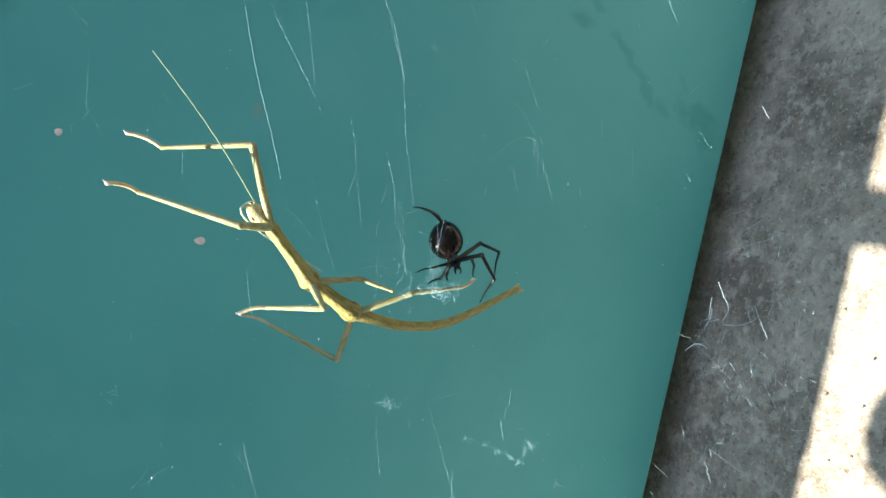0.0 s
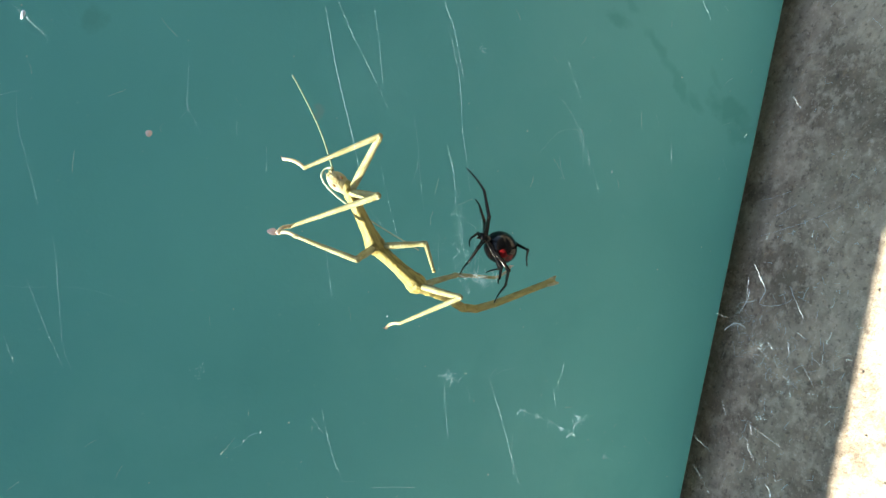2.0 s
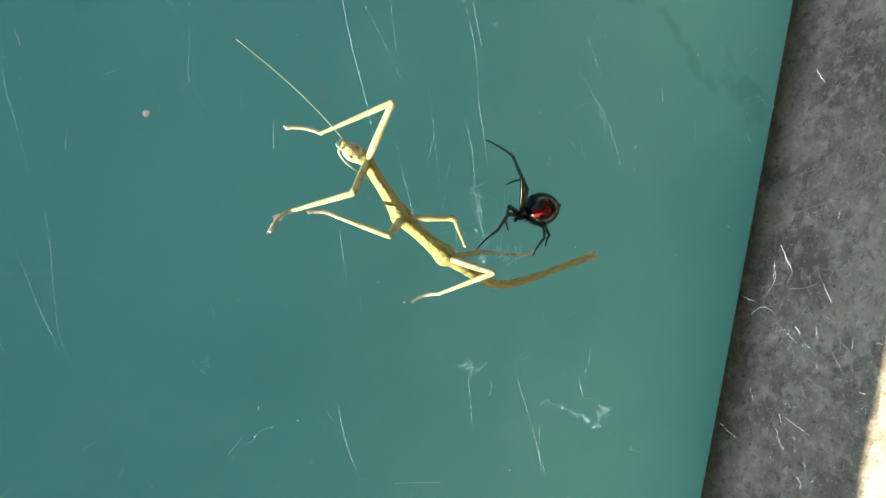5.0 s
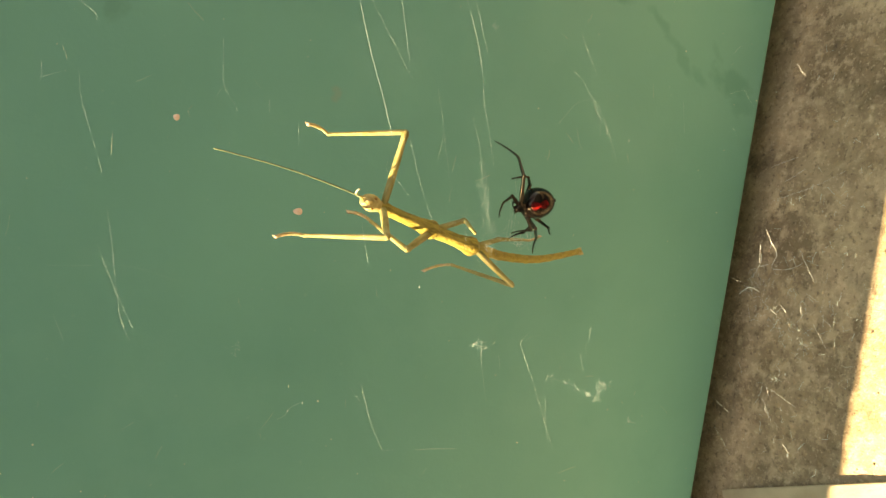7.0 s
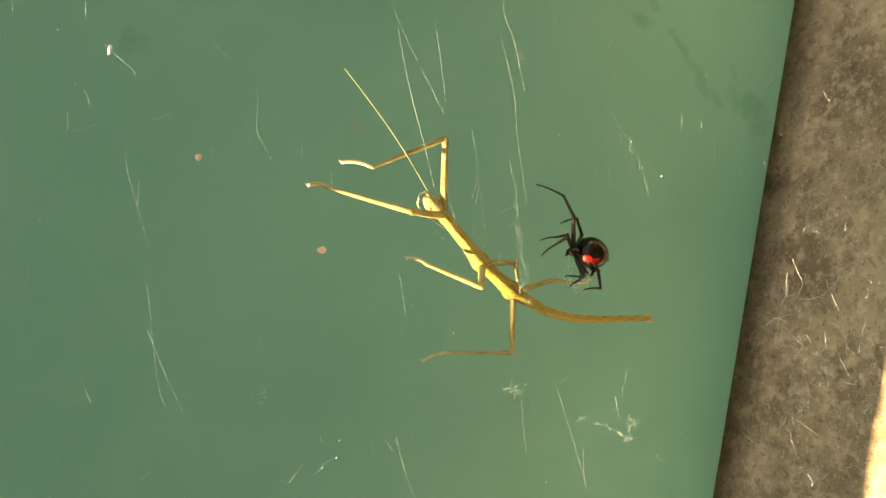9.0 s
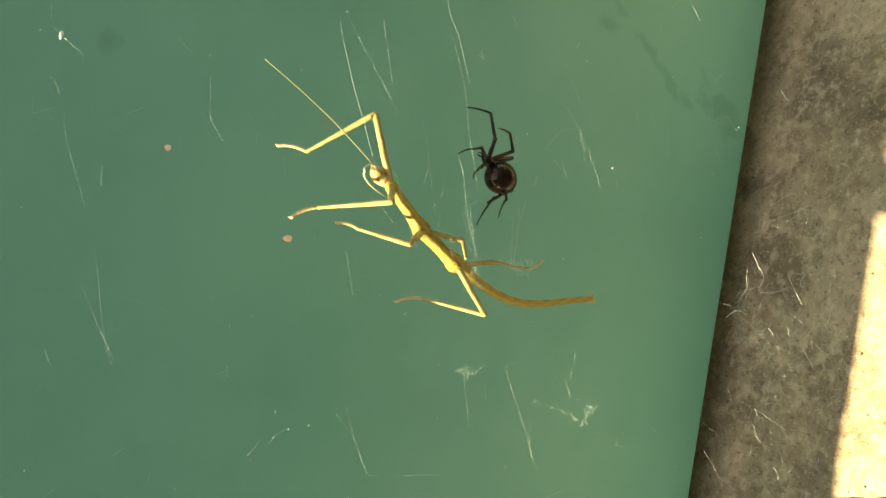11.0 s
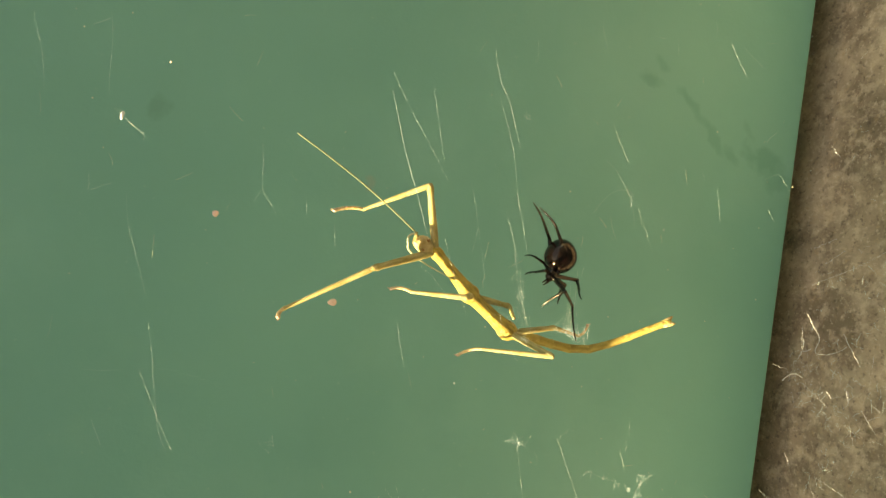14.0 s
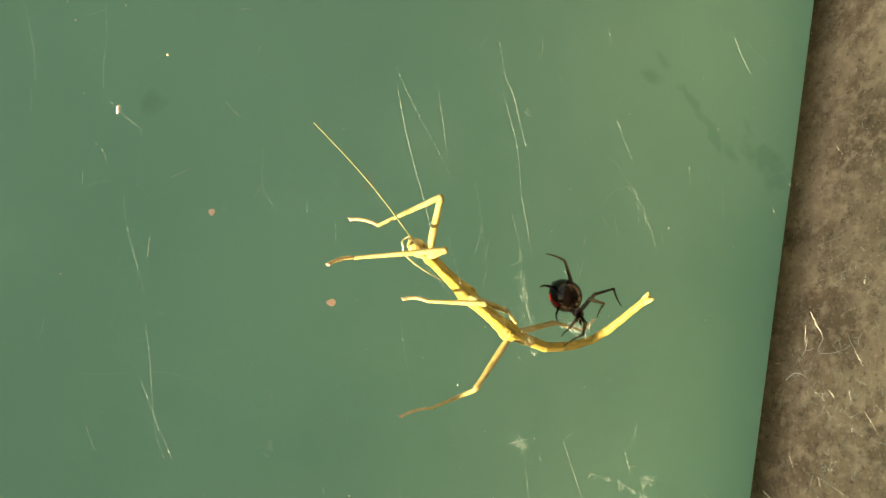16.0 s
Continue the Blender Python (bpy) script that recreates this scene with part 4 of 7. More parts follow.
# added out of view, only to cast a band and a round shadow on the slab
def bracket():
    thing = tagged(new("bracket"), "unseen shadow caster above the green box, a grey steel bar with a round plate", "bracket")
    z = PANEL_TOP + 0.06
    # set back along the sun's way so the shadows land on the sunlit strip
    run, lift = SUN_WAY.x / SUN_WAY.z * (z - SLAB), SUN_WAY.y / SUN_WAY.z * (z - SLAB)
    x, y = 0.092 + run, 0.20 + lift
    bm = bmesh.new()
    box(bm, (x - 0.008, y, z - 0.002), (x + 0.008, PANEL_Y + 0.20, z + 0.002), 0.0008)
    box(bm, (x - 0.008, PANEL_Y + 0.18, PANEL_TOP + 0.0005), (x + 0.008, PANEL_Y + 0.20, z - 0.002), 0.0008)
    part("bar", bm, STEEL, thing)
    bm = bmesh.new()
    box(bm, (0.034 + run - 0.004, y, z - 0.0035), (x - 0.008, y + 0.008, z - 0.0005), 0.0005)
    part("arm", bm, STEEL, thing)
    bm = bmesh.new()
    bmesh.ops.create_cone(bm, cap_ends=True, segments=40, radius1=0.017, radius2=0.017, depth=0.003, matrix=Matrix.Translation((0.034 + run, 0.2362 + lift, z)))
    part("round_plate", bm, STEEL, thing)


bracket()


# Rows for walk(): joints of the moving animals by time, in millimetres: seconds, then x, y, z of each joint in turn.

# body: middle hips, front hips, face, brow, hind hips, three points down the abdomen
BODY_ROWS = [
    (0, 44.4, 272.0, 145.0, 53.8, 270.9, 155.6, 56.9, 271.8, 160.1, 58.2, 270.8, 159.8, 38.8, 276.3, 132.9, 37.3, 279.2, 121.3, 39.2, 283.0, 106.1, 49.9, 284.5, 88.4),
    (0.5, 45.4, 272.0, 143.7, 54.4, 267.3, 153.6, 57.7, 268.4, 157.9, 59.2, 267.8, 158.3, 39.3, 277.8, 132.4, 36.3, 281.1, 121.2, 35.8, 289.5, 107.9, 45.8, 291.0, 89.8),
    (1, 45.6, 272.0, 146.1, 55.3, 270.6, 156.3, 57.6, 269.8, 161.4, 59.1, 269.9, 161.9, 39.0, 272.0, 133.7, 35.8, 277.1, 123.2, 33.1, 284.0, 109.3, 39.9, 286.7, 89.9),
    (1.5, 48.4, 272.0, 147.8, 59.4, 271.5, 156.7, 61.0, 269.4, 161.6, 62.7, 269.4, 161.6, 42.0, 273.6, 135.4, 39.4, 278.4, 124.7, 37.4, 284.7, 110.4, 46.6, 283.6, 91.8),
    (2, 48.5, 272.0, 146.3, 58.9, 269.1, 155.4, 61.8, 269.6, 160.2, 63.4, 269.5, 160.2, 41.4, 272.2, 134.1, 39.3, 277.9, 123.7, 36.9, 286.6, 110.7, 47.8, 277.2, 95.8),
    (2.5, 50.6, 272.0, 146.7, 61.1, 271.7, 156.2, 63.4, 272.7, 161.1, 64.8, 272.4, 161.9, 43.9, 271.5, 134.4, 41.8, 277.3, 124.0, 38.1, 285.6, 111.1, 49.8, 276.2, 96.7),
    (3, 51.0, 272.0, 147.7, 61.9, 269.8, 156.5, 64.1, 269.4, 161.5, 65.3, 268.2, 161.5, 43.5, 269.5, 136.1, 41.9, 276.5, 126.3, 38.9, 282.9, 112.3, 50.5, 273.6, 97.8),
    (3.5, 50.8, 272.0, 147.7, 62.6, 271.5, 155.5, 65.0, 272.4, 160.4, 66.5, 271.6, 160.6, 44.4, 273.2, 135.2, 42.7, 279.3, 125.0, 39.7, 285.5, 110.8, 53.4, 280.8, 95.9),
    (4, 52.1, 272.0, 146.5, 63.2, 271.8, 155.2, 65.6, 270.5, 160.1, 66.8, 269.3, 160.1, 44.9, 272.8, 134.4, 44.2, 279.8, 124.6, 41.2, 285.9, 110.4, 53.6, 276.0, 96.9),
    (4.2, 51.4, 272.0, 146.8, 61.5, 269.2, 156.3, 63.8, 268.6, 161.3, 65.0, 268.4, 162.5, 44.4, 271.7, 134.6, 41.3, 276.1, 123.8, 40.5, 284.3, 110.4, 49.5, 273.3, 95.3),
    (6.3, 51.1, 272.0, 138.1, 59.8, 275.2, 148.8, 61.7, 276.7, 153.8, 63.3, 276.6, 154.0, 45.2, 274.3, 125.5, 41.7, 278.5, 114.8, 41.2, 286.4, 101.1, 53.3, 282.8, 84.6),
    (6.5, 48.2, 272.0, 137.7, 53.2, 267.8, 150.3, 55.0, 266.6, 155.4, 56.5, 266.1, 155.8, 43.0, 276.1, 125.3, 41.4, 280.7, 114.3, 42.1, 287.5, 100.1, 49.4, 287.7, 80.6),
    (7, 47.3, 272.0, 138.8, 50.4, 270.3, 152.5, 51.4, 268.6, 157.8, 51.9, 267.5, 158.8, 44.9, 276.0, 125.6, 43.8, 281.4, 114.8, 44.4, 286.5, 99.9, 48.4, 294.6, 81.2),
    (7.5, 52.1, 272.0, 141.1, 60.1, 271.2, 152.7, 62.3, 271.7, 157.8, 63.5, 272.0, 158.9, 43.9, 272.2, 129.6, 42.3, 277.5, 118.9, 34.1, 284.3, 107.3, 33.3, 292.5, 88.2),
    (8, 49.5, 272.0, 138.5, 57.0, 271.3, 150.5, 59.1, 273.2, 155.4, 60.5, 273.1, 156.1, 44.1, 276.5, 126.4, 42.0, 280.7, 115.3, 34.2, 287.6, 103.4, 32.2, 287.3, 82.7),
    (8.5, 51.3, 272.0, 136.6, 58.7, 276.8, 147.6, 60.6, 275.8, 152.8, 62.0, 275.5, 153.5, 44.9, 273.9, 124.2, 41.5, 277.4, 113.2, 38.8, 282.8, 98.6, 43.7, 282.7, 78.4),
    (9, 49.7, 272.0, 134.6, 59.0, 274.1, 145.0, 62.3, 274.6, 149.5, 63.9, 274.6, 149.6, 43.8, 276.1, 122.5, 40.0, 277.4, 111.1, 38.7, 281.3, 95.9, 40.8, 281.1, 75.2),
    (9.5, 48.1, 272.0, 134.6, 57.0, 270.5, 145.5, 60.4, 270.5, 149.8, 61.9, 270.3, 150.5, 41.8, 276.0, 122.6, 37.6, 278.0, 111.5, 35.3, 281.7, 96.3, 34.9, 284.0, 75.7),
    (9.7, 49.1, 272.0, 135.2, 57.4, 271.6, 146.7, 59.9, 270.7, 151.6, 61.4, 270.3, 152.0, 42.9, 276.1, 123.3, 39.0, 277.4, 111.9, 36.3, 282.6, 97.3, 37.1, 282.6, 76.5),
    (11.8, 55.8, 272.0, 140.7, 64.7, 267.7, 150.8, 67.6, 267.1, 155.5, 68.9, 267.1, 156.5, 48.7, 274.8, 128.8, 43.8, 279.1, 118.7, 40.8, 282.5, 103.6, 46.0, 282.0, 83.5),
    (12, 56.8, 272.0, 138.8, 67.8, 269.2, 147.3, 70.0, 267.1, 151.9, 71.5, 266.9, 152.5, 49.1, 275.4, 127.6, 45.4, 280.2, 117.1, 44.0, 284.5, 102.0, 52.0, 273.6, 86.3),
    (12.5, 55.7, 272.0, 139.9, 66.7, 271.4, 148.8, 69.0, 270.0, 153.7, 70.4, 270.1, 154.5, 48.1, 274.0, 128.3, 44.8, 277.0, 117.1, 44.1, 280.9, 101.8, 53.6, 275.6, 84.1),
    (13, 54.7, 272.0, 140.8, 65.1, 270.0, 150.2, 67.2, 270.2, 155.3, 68.6, 270.2, 156.1, 47.8, 275.1, 128.9, 44.7, 278.1, 117.7, 43.9, 281.3, 102.2, 53.5, 277.3, 84.2),
    (13.5, 53.7, 272.0, 139.9, 63.3, 270.6, 150.2, 65.4, 268.7, 155.0, 66.4, 267.9, 156.0, 47.1, 274.7, 127.8, 44.0, 277.7, 116.5, 43.3, 281.2, 101.2, 52.6, 271.6, 85.3),
    (14, 53.7, 272.0, 138.8, 62.3, 270.5, 150.0, 64.1, 269.8, 155.2, 65.6, 269.3, 155.6, 46.5, 273.2, 126.9, 45.4, 278.7, 116.2, 44.8, 278.4, 100.4, 54.7, 266.6, 86.5),
    (14.5, 52.2, 272.0, 138.1, 60.3, 268.2, 149.1, 63.2, 267.7, 153.8, 64.6, 267.4, 154.5, 45.2, 273.5, 126.0, 46.0, 277.7, 114.7, 45.8, 277.6, 98.9, 56.6, 261.9, 90.7),
    (15, 52.5, 272.0, 142.2, 59.9, 272.0, 154.3, 61.1, 269.9, 159.3, 62.1, 269.4, 160.5, 47.8, 274.5, 129.2, 48.6, 278.8, 117.9, 49.3, 281.4, 102.4, 60.2, 264.8, 96.5),
    (15.5, 52.9, 272.0, 140.7, 61.4, 275.3, 151.5, 63.2, 273.9, 156.6, 64.5, 273.2, 157.5, 46.9, 273.0, 128.0, 45.8, 276.0, 116.4, 49.2, 278.6, 101.2, 61.3, 262.0, 98.1),
    (16, 53.3, 272.0, 140.1, 60.7, 270.4, 152.1, 62.8, 268.9, 157.0, 64.2, 268.5, 157.7, 46.3, 271.6, 127.9, 44.1, 274.8, 116.5, 47.3, 277.3, 101.3, 59.2, 260.3, 99.8),
]

# feelers: tip of the straight one, bend and end of the curled one
FEELER_ROWS = [
    (0, 78.1, 252.8, 183.6, 56.2, 271.2, 162.0, 45.9, 284.2, 139.2),
    (0.5, 71.7, 246.6, 184.3, 57.3, 267.1, 160.5, 48.2, 280.8, 137.6),
    (1, 68.7, 244.5, 185.3, 57.8, 268.1, 163.8, 46.8, 269.8, 137.9),
    (1.5, 77.0, 242.2, 180.0, 61.0, 268.3, 163.9, 47.3, 269.6, 139.3),
    (2, 74.6, 239.9, 177.2, 61.0, 270.0, 162.0, 49.6, 271.2, 136.3),
    (2.5, 74.0, 256.3, 192.5, 61.9, 272.7, 162.5, 54.9, 293.2, 144.5),
    (3, 80.5, 239.0, 175.6, 62.6, 268.7, 162.8, 56.7, 290.9, 146.4),
    (3.5, 82.9, 242.8, 174.2, 63.8, 272.1, 161.7, 56.6, 293.1, 144.4),
    (4, 81.0, 237.6, 168.7, 64.3, 270.0, 161.7, 57.1, 290.4, 143.7),
    (4.2, 71.0, 246.0, 189.8, 63.2, 266.1, 163.2, 58.9, 288.7, 147.0),
    (6.3, 77.5, 252.3, 176.1, 61.2, 275.5, 155.9, 53.9, 288.8, 132.1),
    (6.5, 61.1, 258.9, 190.6, 59.4, 265.6, 155.3, 51.9, 280.5, 132.5),
    (7, 55.1, 253.7, 191.7, 53.4, 265.2, 160.1, 52.3, 289.8, 146.4),
    (7.5, 73.4, 274.5, 193.2, 62.6, 269.4, 160.0, 62.2, 293.2, 144.9),
    (8, 73.8, 273.9, 189.3, 59.1, 271.1, 157.7, 58.7, 294.6, 142.2),
    (8.5, 81.2, 266.4, 182.4, 59.1, 275.8, 154.2, 56.4, 296.5, 135.3),
    (9, 82.6, 260.5, 176.8, 61.7, 274.2, 151.6, 55.4, 293.0, 131.6),
    (9.5, 76.1, 246.8, 173.5, 60.4, 269.5, 152.9, 56.6, 290.4, 134.3),
    (9.7, 75.5, 248.3, 176.6, 60.6, 268.9, 154.5, 55.9, 289.6, 136.0),
    (11.8, 80.9, 252.7, 187.0, 66.5, 266.0, 157.8, 60.1, 286.3, 139.3),
    (12, 84.7, 250.2, 181.4, 69.1, 267.7, 154.1, 61.3, 287.9, 136.1),
    (12.5, 84.3, 254.8, 183.8, 67.6, 270.6, 155.3, 59.9, 290.3, 136.6),
    (13, 85.0, 251.5, 182.0, 66.0, 270.8, 157.3, 59.1, 290.6, 138.4),
    (13.5, 81.1, 252.4, 184.7, 63.9, 268.6, 157.4, 58.2, 287.8, 137.6),
    (14, 79.3, 257.9, 186.8, 63.0, 269.9, 156.9, 56.6, 287.3, 135.6),
    (14.5, 77.5, 249.2, 182.6, 62.2, 267.6, 156.3, 55.8, 285.5, 135.4),
    (15, 68.7, 258.5, 194.0, 59.9, 267.6, 161.4, 55.5, 286.2, 140.7),
    (15.5, 77.3, 262.0, 189.0, 61.6, 273.7, 158.2, 55.6, 290.9, 136.7),
    (16, 79.8, 251.7, 185.3, 61.7, 267.8, 159.0, 54.6, 284.1, 137.2),
]

# leg: knee, ankle, foot
FRONT_UPPER_ROWS = [
    (0, 68.6, 265.8, 163.5, 64.3, 275.4, 178.0, 65.4, 277.0, 183.5),
    (0.5, 69.0, 260.2, 160.1, 65.9, 271.8, 173.4, 67.1, 275.2, 178.9),
    (1, 67.5, 258.4, 153.9, 61.0, 270.8, 164.9, 61.9, 274.4, 170.4),
    (1.5, 70.6, 258.2, 154.3, 62.4, 271.0, 164.0, 63.0, 274.8, 169.3),
    (2, 70.6, 256.2, 155.4, 61.8, 267.0, 166.5, 63.0, 272.6, 169.8),
    (2.5, 72.0, 258.1, 154.6, 63.7, 270.6, 164.4, 64.1, 275.0, 169.3),
    (3, 70.7, 254.6, 156.5, 63.0, 268.6, 164.8, 63.7, 272.6, 170.0),
    (3.5, 70.7, 256.0, 156.1, 64.3, 270.6, 164.3, 64.7, 274.2, 169.7),
    (4, 71.9, 256.6, 155.9, 64.2, 270.2, 164.7, 64.8, 274.8, 169.3),
    (4.2, 71.3, 254.7, 157.2, 64.0, 269.2, 165.0, 63.8, 271.8, 171.0),
    (6.3, 72.3, 263.3, 152.1, 66.0, 275.4, 163.8, 65.9, 275.4, 170.1),
    (6.5, 70.5, 265.2, 151.4, 66.4, 276.0, 164.4, 66.5, 276.4, 170.6),
    (7, 67.6, 267.1, 151.1, 65.0, 276.0, 163.9, 65.4, 273.6, 171.0),
    (7.5, 72.7, 259.6, 148.8, 65.4, 269.4, 161.9, 66.6, 275.2, 164.8),
    (8, 71.2, 261.4, 147.6, 66.6, 273.6, 159.9, 67.2, 276.8, 165.7),
    (8.5, 72.9, 266.7, 149.6, 64.4, 266.8, 164.5, 65.3, 272.2, 168.8),
    (9, 75.5, 270.2, 149.5, 66.3, 270.4, 164.8, 66.5, 274.4, 170.1),
    (9.5, 74.3, 269.4, 147.5, 67.3, 269.4, 163.4, 66.9, 273.4, 169.2),
    (9.7, 74.7, 269.2, 147.6, 66.9, 269.4, 163.2, 66.6, 273.4, 168.8),
    (11.8, 75.6, 260.2, 162.3, 67.4, 273.8, 170.6, 67.0, 277.0, 176.1),
    (12, 74.7, 263.8, 162.4, 66.8, 275.2, 173.7, 66.0, 277.0, 179.0),
    (12.5, 76.6, 263.1, 160.7, 69.8, 276.0, 170.7, 68.0, 276.2, 176.7),
    (13, 75.7, 260.9, 160.8, 69.5, 274.4, 170.8, 68.3, 277.0, 176.1),
    (13.5, 75.4, 261.5, 159.1, 69.0, 275.0, 169.0, 67.7, 275.2, 174.8),
    (14, 75.4, 261.4, 157.2, 69.0, 275.2, 166.7, 67.6, 275.4, 172.9),
    (14.5, 73.8, 259.5, 156.1, 69.4, 273.6, 166.3, 68.4, 275.2, 172.9),
    (15, 72.9, 260.3, 153.5, 65.4, 273.2, 163.4, 65.8, 276.4, 169.2),
    (15.5, 74.0, 263.3, 153.2, 66.0, 276.0, 162.2, 66.2, 276.4, 168.5),
    (16, 72.4, 258.1, 156.3, 65.5, 273.0, 163.7, 66.0, 277.0, 168.5),
]

# leg: knee, ankle, foot
FRONT_LOWER_ROWS = [
    (0, 53.6, 257.0, 164.2, 55.3, 271.3, 180.6, 55.8, 268.3, 185.8),
    (0.5, 52.2, 252.7, 160.5, 55.0, 269.1, 174.4, 55.1, 265.9, 179.6),
    (1, 57.7, 254.8, 152.8, 50.7, 269.2, 167.4, 49.4, 266.3, 172.6),
    (1.5, 61.7, 255.7, 153.2, 53.4, 270.4, 166.9, 52.2, 267.5, 172.1),
    (2, 58.8, 252.8, 154.4, 49.4, 268.0, 166.8, 47.9, 263.1, 169.9),
    (2.5, 63.6, 255.6, 153.9, 51.2, 268.1, 166.6, 50.2, 262.8, 169.2),
    (3, 64.7, 254.1, 152.5, 55.6, 269.6, 164.8, 53.5, 266.3, 169.4),
    (3.5, 66.4, 255.9, 152.6, 56.2, 270.8, 164.7, 54.4, 267.3, 169.3),
    (4, 65.1, 255.7, 152.7, 55.1, 271.6, 163.7, 53.0, 269.1, 168.7),
    (4.2, 58.5, 253.1, 155.4, 52.2, 272.6, 162.9, 48.6, 269.1, 166.3),
    (6.3, 51.6, 279.3, 162.3, 39.5, 291.0, 176.1, 35.4, 286.6, 176.9),
    (6.5, 46.6, 252.9, 152.5, 46.0, 271.9, 163.1, 45.9, 270.1, 168.9),
    (7, 44.2, 255.5, 155.8, 41.6, 273.1, 168.3, 40.5, 272.7, 174.2),
    (7.5, 50.9, 275.2, 165.6, 37.7, 290.9, 172.8, 37.0, 285.8, 169.5),
    (8, 54.6, 255.9, 145.6, 50.3, 275.9, 152.9, 48.9, 274.1, 158.5),
    (8.5, 59.1, 265.6, 159.5, 60.4, 286.5, 165.3, 54.8, 287.0, 167.3),
    (9, 58.4, 263.7, 157.7, 61.0, 281.0, 170.6, 60.7, 277.5, 175.5),
    (9.5, 53.3, 257.6, 154.9, 56.8, 274.2, 168.5, 57.0, 275.2, 174.5),
    (9.7, 53.9, 258.4, 155.7, 55.2, 275.8, 168.7, 54.7, 277.3, 174.5),
    (11.8, 60.0, 252.2, 153.1, 54.8, 271.3, 162.0, 50.8, 272.2, 166.4),
    (12, 64.1, 253.8, 143.3, 59.5, 271.3, 155.2, 55.8, 272.7, 159.8),
    (12.5, 65.1, 255.3, 151.1, 56.4, 269.7, 164.9, 52.4, 268.5, 169.4),
    (13, 63.4, 254.6, 155.4, 55.4, 268.4, 170.1, 51.8, 266.2, 174.5),
    (13.5, 62.1, 255.5, 156.2, 53.9, 271.5, 168.4, 50.3, 272.5, 173.2),
    (14, 56.3, 266.8, 164.8, 44.6, 276.5, 180.4, 43.2, 270.9, 182.1),
    (14.5, 58.7, 252.6, 153.6, 50.0, 266.1, 168.3, 47.5, 263.4, 173.1),
    (15, 52.4, 263.4, 166.0, 42.7, 280.7, 175.0, 40.2, 277.0, 179.1),
    (15.5, 55.3, 267.5, 164.6, 47.0, 286.2, 171.8, 45.1, 281.3, 174.9),
    (16, 61.7, 254.4, 155.2, 57.7, 271.3, 168.2, 55.5, 270.0, 173.7),
]

# leg: knee, ankle, foot
MIDDLE_UPPER_ROWS = [
    (0, 46.8, 273.3, 134.1, 45.7, 270.3, 127.4),
    (0.5, 49.0, 272.6, 133.1, 46.5, 267.2, 128.7),
    (1, 49.6, 268.2, 136.4, 46.5, 263.7, 131.4),
    (1.5, 48.8, 273.2, 136.7, 46.6, 270.2, 130.3),
    (2, 51.4, 267.8, 136.3, 45.8, 263.1, 135.1),
    (2.5, 50.6, 273.5, 135.6, 47.0, 269.6, 130.4),
    (3, 49.8, 269.2, 136.9, 47.5, 263.9, 132.2),
    (3.5, 50.8, 270.0, 136.7, 47.7, 265.5, 131.7),
    (4, 51.8, 275.5, 135.8, 48.3, 272.7, 129.9),
    (4.2, 52.8, 267.4, 136.6, 47.8, 262.8, 133.6),
    (6.3, 54.1, 272.0, 127.2, 48.6, 267.3, 128.7),
    (6.5, 51.6, 270.6, 127.1, 46.7, 265.3, 129.1),
    (7, 51.1, 275.9, 129.0, 48.3, 269.0, 129.2),
    (7.5, 52.1, 273.2, 129.9, 48.0, 267.2, 131.2),
    (8, 51.2, 273.5, 127.6, 47.4, 267.4, 129.0),
    (8.5, 51.3, 274.6, 125.7, 47.9, 268.5, 128.1),
    (9, 51.0, 274.7, 123.8, 47.2, 268.9, 126.3),
    (9.5, 50.2, 273.5, 123.7, 45.0, 268.6, 125.8),
    (9.7, 50.5, 273.6, 124.2, 46.7, 267.8, 126.8),
    (11.8, 54.2, 272.0, 129.6, 50.0, 265.9, 130.3),
    (12, 55.2, 273.0, 127.7, 50.2, 267.6, 128.7),
    (12.5, 53.4, 272.3, 128.9, 50.0, 265.9, 130.3),
    (13, 53.5, 273.9, 129.8, 49.1, 267.9, 129.8),
    (13.5, 53.6, 273.3, 128.7, 49.3, 267.3, 129.5),
    (14, 52.7, 273.5, 127.8, 50.2, 266.7, 129.7),
    (14.5, 53.4, 274.8, 127.3, 49.2, 268.7, 128.2),
    (15, 53.3, 273.7, 131.2, 49.6, 267.3, 131.8),
    (15.5, 52.1, 274.9, 129.9, 49.8, 267.9, 130.0),
    (16, 51.4, 273.3, 129.2, 49.2, 266.3, 130.2),
]

